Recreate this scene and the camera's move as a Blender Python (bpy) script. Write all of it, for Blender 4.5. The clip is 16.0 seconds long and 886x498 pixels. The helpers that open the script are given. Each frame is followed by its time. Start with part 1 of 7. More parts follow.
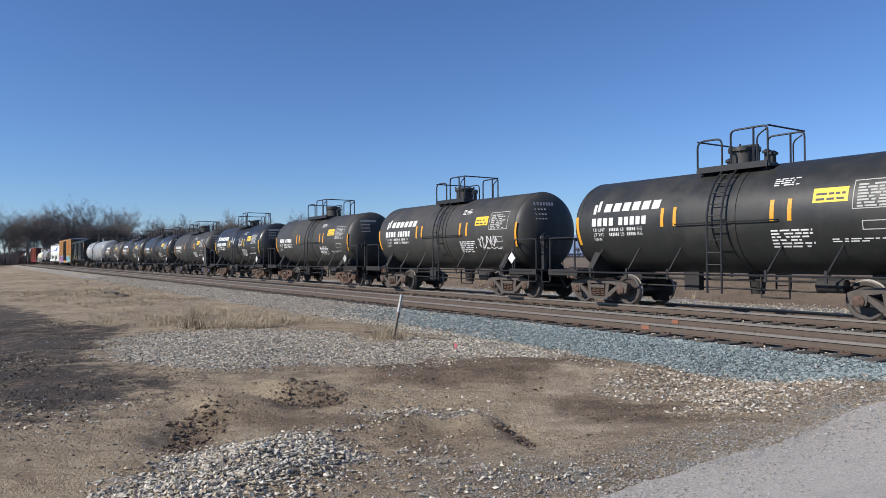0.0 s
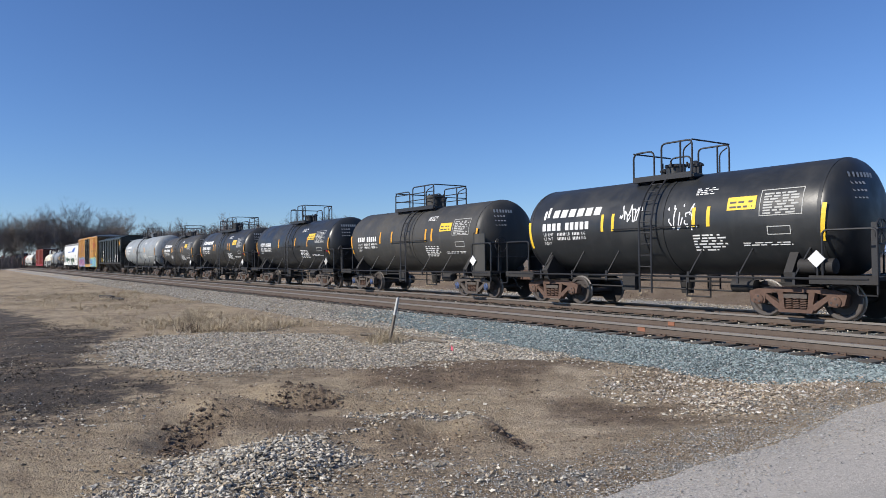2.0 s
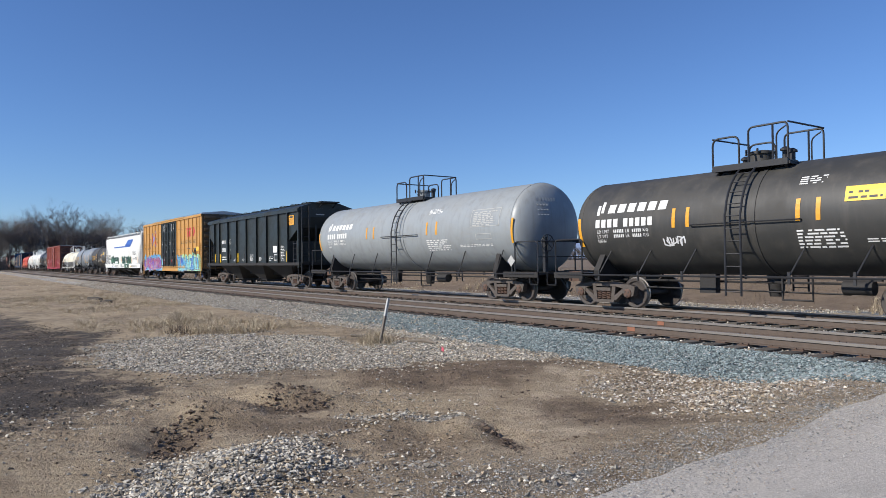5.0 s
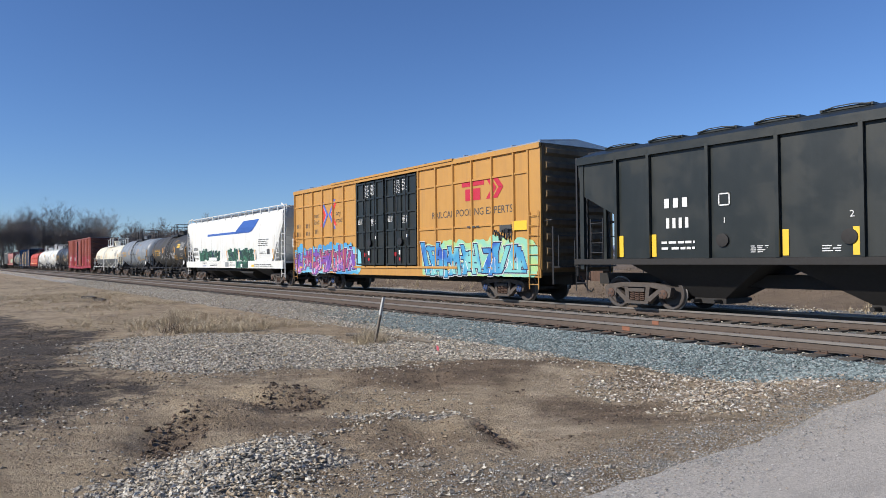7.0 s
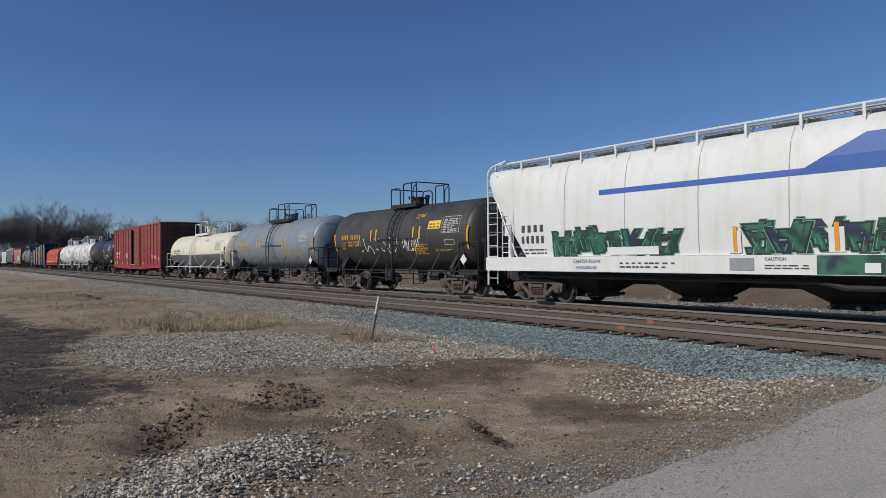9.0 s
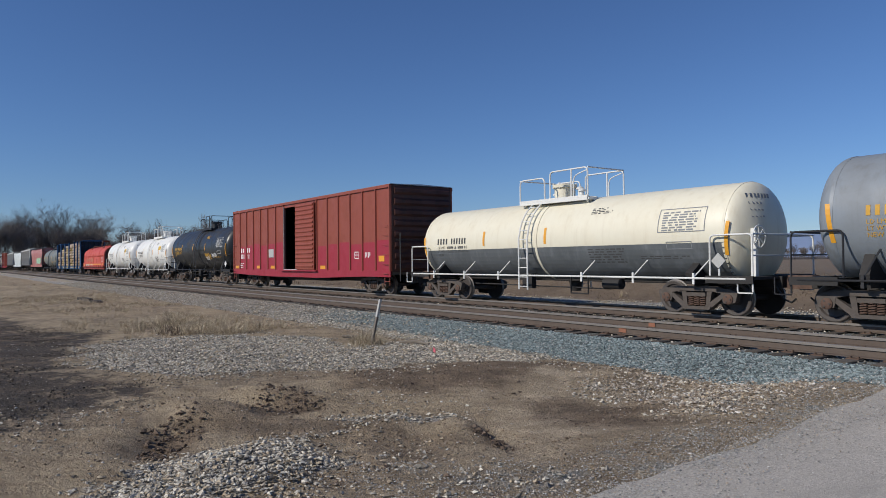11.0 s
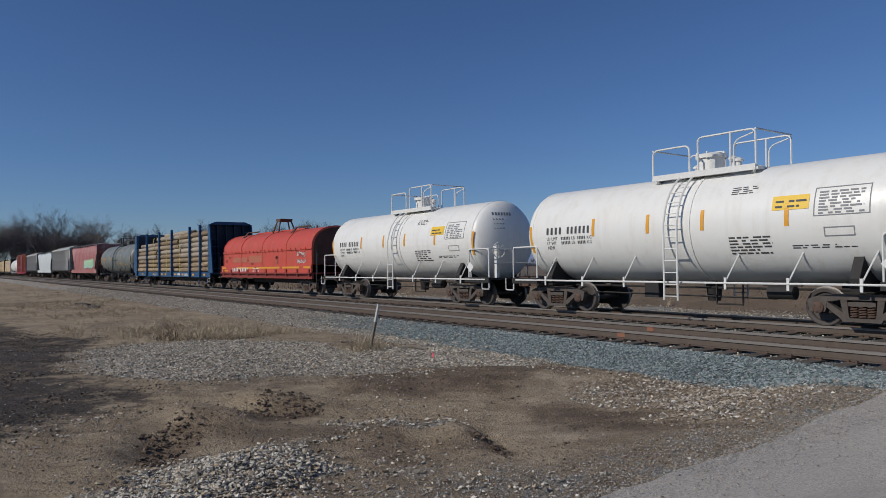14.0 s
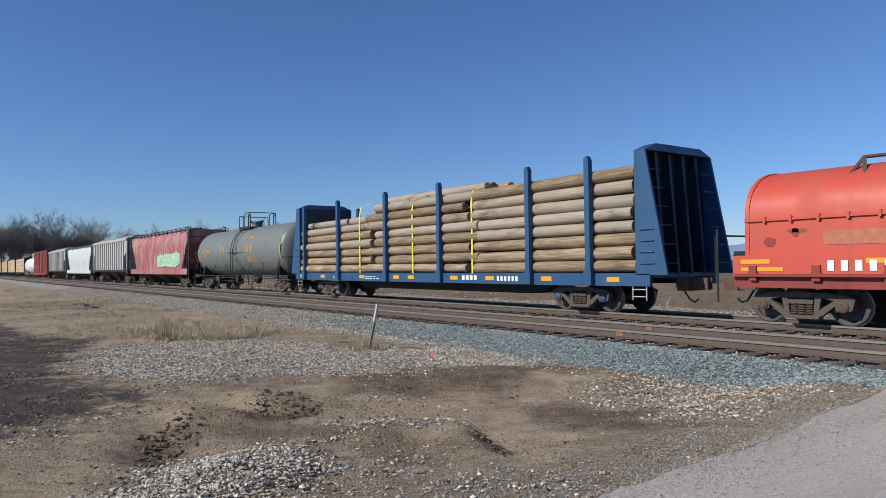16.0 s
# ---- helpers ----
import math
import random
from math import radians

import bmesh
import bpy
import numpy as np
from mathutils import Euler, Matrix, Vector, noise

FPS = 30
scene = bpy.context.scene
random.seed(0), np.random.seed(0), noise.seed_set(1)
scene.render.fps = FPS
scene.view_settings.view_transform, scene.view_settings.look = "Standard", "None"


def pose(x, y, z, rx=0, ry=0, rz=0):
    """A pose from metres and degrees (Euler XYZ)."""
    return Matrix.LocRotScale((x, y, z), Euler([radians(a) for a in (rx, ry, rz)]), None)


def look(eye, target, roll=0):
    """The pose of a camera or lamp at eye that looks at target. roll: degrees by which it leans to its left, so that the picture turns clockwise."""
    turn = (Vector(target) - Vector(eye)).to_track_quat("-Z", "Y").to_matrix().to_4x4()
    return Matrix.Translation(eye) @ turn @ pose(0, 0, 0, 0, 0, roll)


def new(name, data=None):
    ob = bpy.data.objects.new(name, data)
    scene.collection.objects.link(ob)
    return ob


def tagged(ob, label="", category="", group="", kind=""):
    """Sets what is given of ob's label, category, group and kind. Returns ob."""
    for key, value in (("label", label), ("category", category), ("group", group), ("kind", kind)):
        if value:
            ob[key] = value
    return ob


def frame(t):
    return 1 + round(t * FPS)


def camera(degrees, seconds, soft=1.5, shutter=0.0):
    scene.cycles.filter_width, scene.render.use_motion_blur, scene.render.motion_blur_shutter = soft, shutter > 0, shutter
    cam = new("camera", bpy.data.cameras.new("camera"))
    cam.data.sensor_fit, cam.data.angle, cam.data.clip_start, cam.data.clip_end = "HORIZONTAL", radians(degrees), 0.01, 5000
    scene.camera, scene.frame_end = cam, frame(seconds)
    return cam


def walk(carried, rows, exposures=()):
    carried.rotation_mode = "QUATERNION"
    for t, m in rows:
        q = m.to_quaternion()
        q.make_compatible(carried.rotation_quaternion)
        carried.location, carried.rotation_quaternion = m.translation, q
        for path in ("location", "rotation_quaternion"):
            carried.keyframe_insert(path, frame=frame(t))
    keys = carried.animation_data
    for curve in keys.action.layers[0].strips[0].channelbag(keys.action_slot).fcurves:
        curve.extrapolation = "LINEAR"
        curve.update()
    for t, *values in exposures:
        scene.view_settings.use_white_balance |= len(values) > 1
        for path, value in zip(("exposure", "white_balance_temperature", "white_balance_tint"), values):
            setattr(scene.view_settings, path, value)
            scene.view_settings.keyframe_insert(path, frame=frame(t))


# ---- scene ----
# ---- camera: it stands by the crossing and pans a little ----
cam = camera(64.6, 16.0, soft=0.7)
EYE = Vector((0.0, 0.0, 1.42))


def aim(yaw, pitch, roll):
    y, p = radians(yaw), radians(pitch)
    return look(EYE, EYE + Vector((-math.cos(y) * math.cos(p), math.sin(y) * math.cos(p), math.sin(p))), roll)


walk(cam, [(t, aim(y, p, r)) for t, y, p, r in (
    (0.0, 34.029, 0.626, -0.371), (0.5, 34.089, 0.689, -0.384), (1.0, 34.162, 0.753, -0.430), (1.5, 34.241, 0.803, -0.470),
    (2.0, 34.344, 0.839, -0.495), (2.5, 34.476, 0.848, -0.534), (3.0, 34.617, 0.842, -0.580), (3.5, 34.763, 0.851, -0.618),
    (4.0, 34.924, 0.871, -0.653), (6.5, 35.397, 0.844, -0.656), (7.0, 35.531, 0.819, -0.597), (7.5, 35.674, 0.799, -0.536),
    (8.0, 35.788, 0.784, -0.484), (8.5, 35.856, 0.764, -0.465), (9.0, 35.876, 0.732, -0.479), (11.5, 35.804, 1.032, -0.547),
    (12.0, 35.876, 1.068, -0.528), (12.5, 35.935, 1.127, -0.526), (13.0, 35.952, 1.206, -0.548), (13.5, 35.934, 1.299, -0.590),
    (14.0, 35.927, 1.356, -0.642), (14.5, 35.939, 1.360, -0.693), (15.0, 35.960, 1.348, -0.733), (15.5, 35.992, 1.333, -0.751),
    (16.0, 36.026, 1.332, -0.745)
)], exposures=[(0.0, 0.05), (4.2, 0.08), (6.5, 0.08), (7.0, 0.0), (7.5, -0.15), (8.0, -0.47), (8.6, -0.64), (9.2, -0.6), (11.3, -0.4), (12.0, -0.25), (12.5, -0.15), (13.0, -0.35), (13.5, -0.64), (14.5, -0.80), (15.0, -0.74), (15.5, -0.35), (16.0, -0.12)])

# ---- daylight ----
world = bpy.data.worlds.new("sky")
scene.world = world
world.use_nodes = True
SUN = Vector((-0.17, -0.80, 0.54)).normalized()
sky = world.node_tree.nodes.new("ShaderNodeTexSky")
sky.sky_type, sky.sun_disc = "NISHITA", False
sky.sun_elevation = math.asin(SUN.z)
sky.sun_rotation = math.atan2(SUN.x, SUN.y)
sky.altitude, sky.air_density, sky.dust_density, sky.ozone_density = 300, 1.0, 0.0, 7.0
back = world.node_tree.nodes["Background"]
back.inputs["Strength"].default_value = 0.10
tint = world.node_tree.nodes.new("ShaderNodeMix")
tint.data_type, tint.blend_type = "RGBA", "MULTIPLY"
tint.inputs[0].default_value, tint.inputs[7].default_value = 1.0, (0.91, 0.985, 1.17, 1)
world.node_tree.links.new(sky.outputs[0], tint.inputs[6])
world.node_tree.links.new(tint.outputs[2], back.inputs[0])
lamp = bpy.data.lights.new("sun", "SUN")
lamp.energy, lamp.angle, lamp.color = 5.0, radians(0.53), (1.0, 0.94, 0.85)
new("sun", lamp).matrix_basis = look(SUN * 50, (0, 0, 0))


# ---- materials ----
class Nodes:
    """A small wrapper round one node material."""

    def __init__(self, name, rough=0.6, metal=0.0):
        self.mat = bpy.data.materials.new(name)
        self.mat.use_nodes = True
        self.t = self.mat.node_tree
        self.b = self.t.nodes["Principled BSDF"]
        self.b.inputs["Roughness"].default_value, self.b.inputs["Metallic"].default_value = rough, metal
        self.co = self.t.nodes.new("ShaderNodeTexCoord").outputs["Object"]

    def put(self, socket, value):
        if isinstance(value, bpy.types.NodeSocket):
            self.t.links.new(value, socket)
        elif isinstance(value, (tuple, list)) and len(value) == 3 and socket.type == "RGBA":
            socket.default_value = (*value, 1)
        else:
            socket.default_value = value

    def noise(self, scale, detail=5.0, rough=0.6, stretch=(1, 1, 1), co=None):
        m = self.t.nodes.new("ShaderNodeMapping")
        self.put(m.inputs["Vector"], co or self.co)
        m.inputs["Scale"].default_value = stretch
        n = self.t.nodes.new("ShaderNodeTexNoise")
        self.put(n.inputs["Vector"], m.outputs[0])
        n.inputs["Scale"].default_value, n.inputs["Detail"].default_value, n.inputs["Roughness"].default_value = scale, detail, rough
        return n.outputs[0]

    def streaks(self, scale, turn, along, across, detail=6, rough=0.65):
        """Noise drawn out along one heading of the ground."""
        m = self.t.nodes.new("ShaderNodeMapping")
        m.vector_type = "TEXTURE"
        self.put(m.inputs["Vector"], self.co)
        m.inputs["Rotation"].default_value, m.inputs["Scale"].default_value = (0, 0, radians(turn)), (along, across, 1)
        n = self.t.nodes.new("ShaderNodeTexNoise")
        self.put(n.inputs["Vector"], m.outputs[0])
        n.inputs["Scale"].default_value, n.inputs["Detail"].default_value, n.inputs["Roughness"].default_value = scale, detail, rough
        return n.outputs[0]

    def cells(self, scale, what="Color"):
        n = self.t.nodes.new("ShaderNodeTexVoronoi")
        self.put(n.inputs["Vector"], self.co)
        n.inputs["Scale"].default_value = scale
        return n.outputs[what]

    def span(self, value, a, b, c=0.0, d=1.0):
        n = self.t.nodes.new("ShaderNodeMapRange")
        n.interpolation_type = "SMOOTHSTEP"
        for i, x in enumerate((value, a, b, c, d)):
            self.put(n.inputs[i], x)
        return n.outputs[0]

    def mix(self, f, a, b, blend="MIX"):
        n = self.t.nodes.new("ShaderNodeMix")
        n.data_type, n.blend_type = "RGBA", blend
        self.put(n.inputs[0], f), self.put(n.inputs[6], a), self.put(n.inputs[7], b)
        return n.outputs[2]

    def maths(self, op, a, b=0.5):
        n = self.t.nodes.new("ShaderNodeMath")
        n.operation = op
        self.put(n.inputs[0], a), self.put(n.inputs[1], b)
        return n.outputs[0]

    def attr(self, name):
        n = self.t.nodes.new("ShaderNodeAttribute")
        n.attribute_name = name
        return n.outputs["Fac"]

    def island(self):
        return self.t.nodes.new("ShaderNodeNewGeometry").outputs["Random Per Island"]

    def single(self):
        return self.t.nodes.new("ShaderNodeObjectInfo").outputs["Random"]

    def axis(self, i, co=None):
        n = self.t.nodes.new("ShaderNodeSeparateXYZ")
        self.put(n.inputs[0], co or self.co)
        return n.outputs[i]

    def bump(self, height, depth, strength=1.0):
        n = self.t.nodes.new("ShaderNodeBump")
        self.put(n.inputs["Height"], height)
        n.inputs["Distance"].default_value, n.inputs["Strength"].default_value = depth, strength
        self.t.links.new(n.outputs[0], self.b.inputs["Normal"])

    def done(self, colour, rough=None):
        self.put(self.b.inputs["Base Color"], colour)
        if rough is not None:
            self.put(self.b.inputs["Roughness"], rough)
        return self.mat


def paint(name, colour, wear, rough=0.5, streak=0.35, grime=0.5, metal=0.0):
    """Weathered vehicle paint: drip streaks, blotches, road dirt."""
    n = Nodes(name, rough, metal)
    a = n.span(n.noise(1.6, 6, 0.65, (2.5, 2.5, 0.25)), 0.45, 0.78)
    b = n.span(n.noise(0.9, 4), 0.35, 0.75)
    c = n.mix(n.maths("MULTIPLY", a, streak), colour, wear)
    c = n.mix(n.maths("MULTIPLY", b, grime * 0.5), c, wear)
    fine = n.noise(38, 3)
    c = n.mix(n.span(fine, 0.62, 0.75, 0, 0.35), c, wear)
    n.bump(n.noise(5, 3), 0.006, 0.4)
    return n.done(c, n.span(b, 0, 1, rough - 0.08, rough + 0.15))


def plain(name, colour, rough=0.6, vary=0.25, scale=14.0, metal=0.0):
    n = Nodes(name, rough, metal)
    dark = tuple(c * (1 - vary) for c in colour)
    lite = tuple(min(1, c * (1 + vary)) for c in colour)
    c = n.mix(n.noise(scale, 5), dark, lite)
    n.bump(n.noise(scale * 3, 3), 0.003, 0.5)
    return n.done(c)


BLACK = paint("black tank paint", (0.024, 0.025, 0.024), (0.065, 0.060, 0.052), 0.47, 0.35, 0.5)
BLACK_DULL = paint("dull black tank paint", (0.036, 0.036, 0.034), (0.085, 0.077, 0.066), 0.6, 0.6, 0.8)
BLACK_BLUE = paint("blue-black tank paint", (0.021, 0.023, 0.025), (0.06, 0.058, 0.055), 0.42, 0.3, 0.4)
HOPPER_BLACK = paint("hopper black paint", (0.013, 0.017, 0.016), (0.034, 0.039, 0.037), 0.45, 0.25, 0.5)
GREY = paint("grey tank paint", (0.23, 0.26, 0.29), (0.13, 0.125, 0.115), 0.5, 0.45, 0.6)
GREY_PALE = paint("pale grey tank paint", (0.285, 0.31, 0.32), (0.17, 0.165, 0.15), 0.5, 0.45, 0.5)
GREEN_GREY = paint("green grey tank paint", (0.17, 0.19, 0.18), (0.09, 0.085, 0.075), 0.55, 0.45, 0.6)
WHITE = paint("white tank paint", (0.78, 0.78, 0.745), (0.56, 0.50, 0.40), 0.45, 0.3, 0.3)
HOPPER_WHITE = paint("white hopper paint", (0.72, 0.73, 0.70), (0.50, 0.44, 0.33), 0.6, 0.4, 0.4)
YELLOW_BOX = paint("yellow boxcar paint", (0.52, 0.27, 0.065), (0.33, 0.175, 0.065), 0.55, 0.45, 0.5)
RED_BOX = paint("oxide red paint", (0.27, 0.062, 0.036), (0.16, 0.045, 0.03), 0.5, 0.3, 0.6)
RED_FRESH = paint("fresh red patch paint", (0.32, 0.022, 0.040), (0.20, 0.03, 0.035), 0.45, 0.2, 0.4)
RED_COIL = paint("red coil car paint", (0.55, 0.075, 0.045), (0.33, 0.085, 0.06), 0.55, 0.5, 0.7)
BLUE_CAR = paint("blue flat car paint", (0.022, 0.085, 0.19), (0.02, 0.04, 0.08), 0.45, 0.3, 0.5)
# the bulkhead face's shade is put into this paint, along with its dirt
BLUE_SHADE = paint("shade-darkened dirty blue bulkhead paint", (0.009, 0.022, 0.045), (0.012, 0.014, 0.018), 0.6, 0.6, 0.8)
GREY_HOPPER = paint("grey hopper paint", (0.45, 0.45, 0.43), (0.26, 0.22, 0.18), 0.55, 0.5, 0.6)
UNDER = plain("grimy underframe steel", (0.022, 0.020, 0.019), 0.75, 0.4)
TRUCK = plain("dusty cast steel", (0.085, 0.070, 0.060), 0.8, 0.45, 9)
RUST = plain("rusty cast steel", (0.105, 0.062, 0.045), 0.85, 0.45, 9)
WHEEL = plain("wheel steel", (0.060, 0.050, 0.045), 0.6, 0.4, 7)
TREAD = plain("worn wheel tread", (0.24, 0.22, 0.20), 0.42, 0.25, 9, 0.6)
HANDRAIL = plain("black handrail paint", (0.02, 0.02, 0.022), 0.5, 0.3)
WHITE_RAIL = plain("white handrail paint", (0.70, 0.70, 0.67), 0.5, 0.15)
MARK_WHITE = plain("white stencil paint", (0.72, 0.72, 0.70), 0.6, 0.12, 30)
MARK_DIM = plain("dusty white stencil paint", (0.42, 0.42, 0.40), 0.65, 0.2, 30)
MARK_BLACK = plain("black stencil paint", (0.06, 0.06, 0.06), 0.6, 0.2, 30)
MARK_YELLOW = plain("yellow stencil paint", (0.55, 0.30, 0.03), 0.6, 0.2, 30)
REFLECT = plain("orange yellow reflective strip", (0.72, 0.34, 0.03), 0.4, 0.12, 20)
SIGN_YELLOW = plain("yellow notice", (0.80, 0.52, 0.04), 0.45, 0.1, 20)
MARK_RED = plain("red logo paint", (0.50, 0.02, 0.05), 0.5, 0.15, 20)
MARK_BLUE = plain("blue logo paint", (0.04, 0.12, 0.42), 0.5, 0.15, 20)
LOGO_RED = plain("bright red logo paint", (0.70, 0.045, 0.05), 0.5, 0.1, 20)
LOGO_BLUE = plain("bright blue logo paint", (0.10, 0.15, 0.52), 0.5, 0.1, 20)
LOGO_PALE = plain("pale logo edging", (0.62, 0.46, 0.38), 0.5, 0.1, 20)
STRAP = plain("yellow webbing strap", (0.72, 0.62, 0.04), 0.7, 0.1, 30)
SILVER = plain("galvanised roof", (0.42, 0.43, 0.45), 0.4, 0.2, 5, 0.6)
END_BROWN = paint("streaked brown boxcar end paint", (0.16, 0.105, 0.05), (0.045, 0.038, 0.03), 0.65, 0.9, 0.9)
# red ends turned from the sun: their shade is painted in as darker red
END_RED_SHADE = paint("shade-darkened red end paint", (0.075, 0.024, 0.018), (0.03, 0.018, 0.015), 0.65, 0.9, 0.9)
CAP_BLUE = plain("faded blue bearing cap", (0.035, 0.065, 0.16), 0.6, 0.3)
MARK_GREY = plain("grey stencil paint", (0.22, 0.23, 0.24), 0.6, 0.2, 30)
RED_DARK = paint("dark red frame paint", (0.26, 0.035, 0.025), (0.12, 0.035, 0.028), 0.6, 0.6, 0.8)
SEAM = plain("dirty panel seam", (0.40, 0.37, 0.31), 0.7, 0.3)
INSIDE = plain("boxcar lining", (0.10, 0.085, 0.07), 0.8, 0.3, 4)
HOSE = plain("black rubber hose", (0.02, 0.02, 0.02), 0.6, 0.2)
RED_LIGHT = plain("red enamel", (0.6, 0.03, 0.04), 0.4, 0.1)


def spray(name, a, b, c, scale):
    """Sprayed paint that fades between three colours."""
    n = Nodes(name, 0.55)
    f = n.noise(scale, 2, 0.4)
    return n.done(n.mix(n.span(f, 0.52, 0.62), n.mix(n.span(f, 0.40, 0.5), a, b), c))


def spray_fade(name, low, high, accent):
    """Sprayed paint that fades from one colour at the foot to another above."""
    n = Nodes(name, 0.55)
    f = n.maths("ADD", n.axis(2), n.span(n.noise(1.6, 3), 0.3, 0.7, -0.35, 0.35))
    c = n.mix(n.span(f, 0.95, 1.35), low, high)
    return n.done(n.mix(n.span(n.noise(1.5, 2), 0.48, 0.58, 0, 0.9), c, accent))


SPRAY_PINK = spray_fade("pink and violet spray paint", (0.74, 0.22, 0.38), (0.30, 0.045, 0.14), (0.16, 0.075, 0.40))
SPRAY_SKY = spray("sky blue spray paint", (0.05, 0.26, 0.52), (0.08, 0.36, 0.60), (0.22, 0.55, 0.66), 0.7)
SPRAY_CYAN = spray("blue and cyan spray paint", (0.03, 0.10, 0.42), (0.06, 0.30, 0.52), (0.20, 0.52, 0.50), 0.8)
SPRAY_LIME = spray("pale green spray paint", (0.36, 0.56, 0.24), (0.25, 0.55, 0.40), (0.46, 0.60, 0.28), 1.2)
SPRAY_GREEN = spray("dark green spray paint", (0.015, 0.05, 0.035), (0.03, 0.14, 0.08), (0.02, 0.03, 0.06), 1.4)
SPRAY_NAVY = plain("dark navy spray paint", (0.018, 0.025, 0.07), 0.6, 0.2)
SPRAY_BLACK = plain("black spray paint", (0.02, 0.02, 0.025), 0.6, 0.2)
SPRAY_WHITE = plain("white spray paint", (0.68, 0.68, 0.68), 0.6, 0.1)


def soil_material():
    n = Nodes("bare earth and gravel", 0.95)
    big, mid, fine = n.noise(0.35, 4), n.noise(2.2, 6, 0.65), n.noise(22, 5, 0.7)
    earth = n.mix(n.span(mid, 0.30, 0.70), (0.182, 0.136, 0.088), (0.475, 0.375, 0.250))
    earth = n.mix(n.span(big, 0.38, 0.62, 0, 0.6), earth, (0.50, 0.388, 0.245))
    ruts = n.noise(1.4, 4, 0.6, (0.5, 3.0, 1.0))
    earth = n.mix(n.span(ruts, 0.50, 0.68, 0, 0.35), earth, (0.190, 0.132, 0.080))
    earth = n.mix(n.span(n.streaks(1.5, 48, 3.2, 0.45, 8, 0.72), 0.49, 0.60, 0, 0.40), earth, (0.165, 0.116, 0.070))
    earth = n.mix(n.span(n.streaks(2.0, 32, 3.5, 0.40, 8, 0.72), 0.54, 0.66, 0, 0.5), earth, (0.58, 0.46, 0.30))
    earth = n.mix(n.span(fine, 0.5, 0.75, 0, 0.5), earth, (0.460, 0.356, 0.247))
    earth = n.mix(n.maths("MULTIPLY", n.attr("pale"), 0.8), earth, n.mix(n.span(mid, 0.3, 0.7), (0.36, 0.28, 0.185), (0.60, 0.48, 0.335)))
    earth = n.mix(n.attr("damp"), earth, n.mix(n.span(mid, 0.3, 0.7), (0.115, 0.079, 0.050), (0.235, 0.166, 0.106)))
    burnt = n.mix(n.span(fine, 0.4, 0.7), (0.046, 0.036, 0.027), (0.135, 0.105, 0.074))
    burnt = n.mix(n.span(n.noise(1.3, 7, 0.75), 0.48, 0.68), burnt, (0.201, 0.144, 0.094))
    burnt = n.mix(n.span(n.noise(3.5, 6, 0.7), 0.55, 0.75), burnt, (0.025, 0.022, 0.020))
    ground = n.mix(n.span(n.maths("ADD", n.attr("burnt"), n.span(n.noise(1.6, 8, 0.75), 0.25, 0.75, -0.5, 0.5)), 0.25, 0.8), earth, burnt)
    stone = n.cells(30)
    bw = n.t.nodes.new("ShaderNodeRGBToBW")
    n.put(bw.inputs[0], stone)
    grey = n.mix(bw.outputs[0], (0.25, 0.235, 0.205), (0.70, 0.665, 0.595))
    edge = n.cells(30, "Distance")
    grey = n.mix(n.span(edge, 0.35, 0.7, 0, 0.8), grey, (0.135, 0.113, 0.090))
    ground = n.mix(n.span(n.maths("ADD", n.attr("gravel"), n.span(mid, 0.2, 0.8, -0.3, 0.3)), 0.35, 0.65), ground, grey)
    teal = n.mix(bw.outputs[0], (0.135, 0.145, 0.142), (0.40, 0.425, 0.415))
    teal = n.mix(n.span(edge, 0.35, 0.7, 0, 0.8), teal, (0.105, 0.113, 0.113))
    ground = n.mix(n.span(n.maths("ADD", n.attr("teal"), n.span(mid, 0.2, 0.8, -0.25, 0.25)), 0.35, 0.65), ground, teal)
    straw = n.mix(n.noise(60, 4, 0.7, (1, 1, 1)), (0.239, 0.179, 0.113), (0.598, 0.478, 0.314))
    straw = n.mix(n.span(n.streaks(0.8, 20, 2.2, 0.8, 7, 0.7), 0.46, 0.60, 0, 0.85), straw, (0.165, 0.118, 0.074))
    straw = n.mix(n.span(n.noise(3.2, 6, 0.7), 0.45, 0.68, 0, 0.8), straw, (0.15, 0.105, 0.066))
    ground = n.mix(n.span(n.maths("ADD", n.attr("straw"), n.span(mid, 0.2, 0.8, -0.3, 0.3)), 0.3, 0.7), ground, straw)
    field = n.mix(n.noise(0.6, 8, 0.75), (0.060, 0.042, 0.030), (0.19, 0.135, 0.092))
    ground = n.mix(n.attr("field"), ground, field)
    rough = n.maths("ADD", n.maths("MULTIPLY", fine, 0.8), n.noise(7, 8, 0.75))
    n.bump(n.maths("ADD", rough, n.maths("MULTIPLY", n.maths("MULTIPLY", edge, -0.6), n.attr("gravel"))), 0.07, 1.0)
    return n.done(ground)


def asphalt_material():
    n = Nodes("worn pale asphalt", 0.9)
    bw = n.t.nodes.new("ShaderNodeRGBToBW")
    n.put(bw.inputs[0], n.cells(85))
    c = n.mix(bw.outputs[0], (0.27, 0.247, 0.215), (0.60, 0.552, 0.485))
    c = n.mix(n.span(n.noise(0.7, 5), 0.4, 0.7, 0, 0.5), c, (0.44, 0.402, 0.35))
    c = n.mix(n.span(n.noise(2.6, 7, 0.72, (1.0, 0.3, 1.0)), 0.48, 0.68, 0, 0.45), c, (0.29, 0.27, 0.24))
    c = n.mix(n.span(n.noise(160, 3), 0.62, 0.70, 0, 0.7), c, (0.16, 0.15, 0.135))
    c = n.mix(n.span(n.noise(120, 2), 0.66, 0.72, 0, 0.8), c, (0.70, 0.66, 0.60))
    n.bump(n.noise(90, 3), 0.008, 0.9)
    return n.done(c)


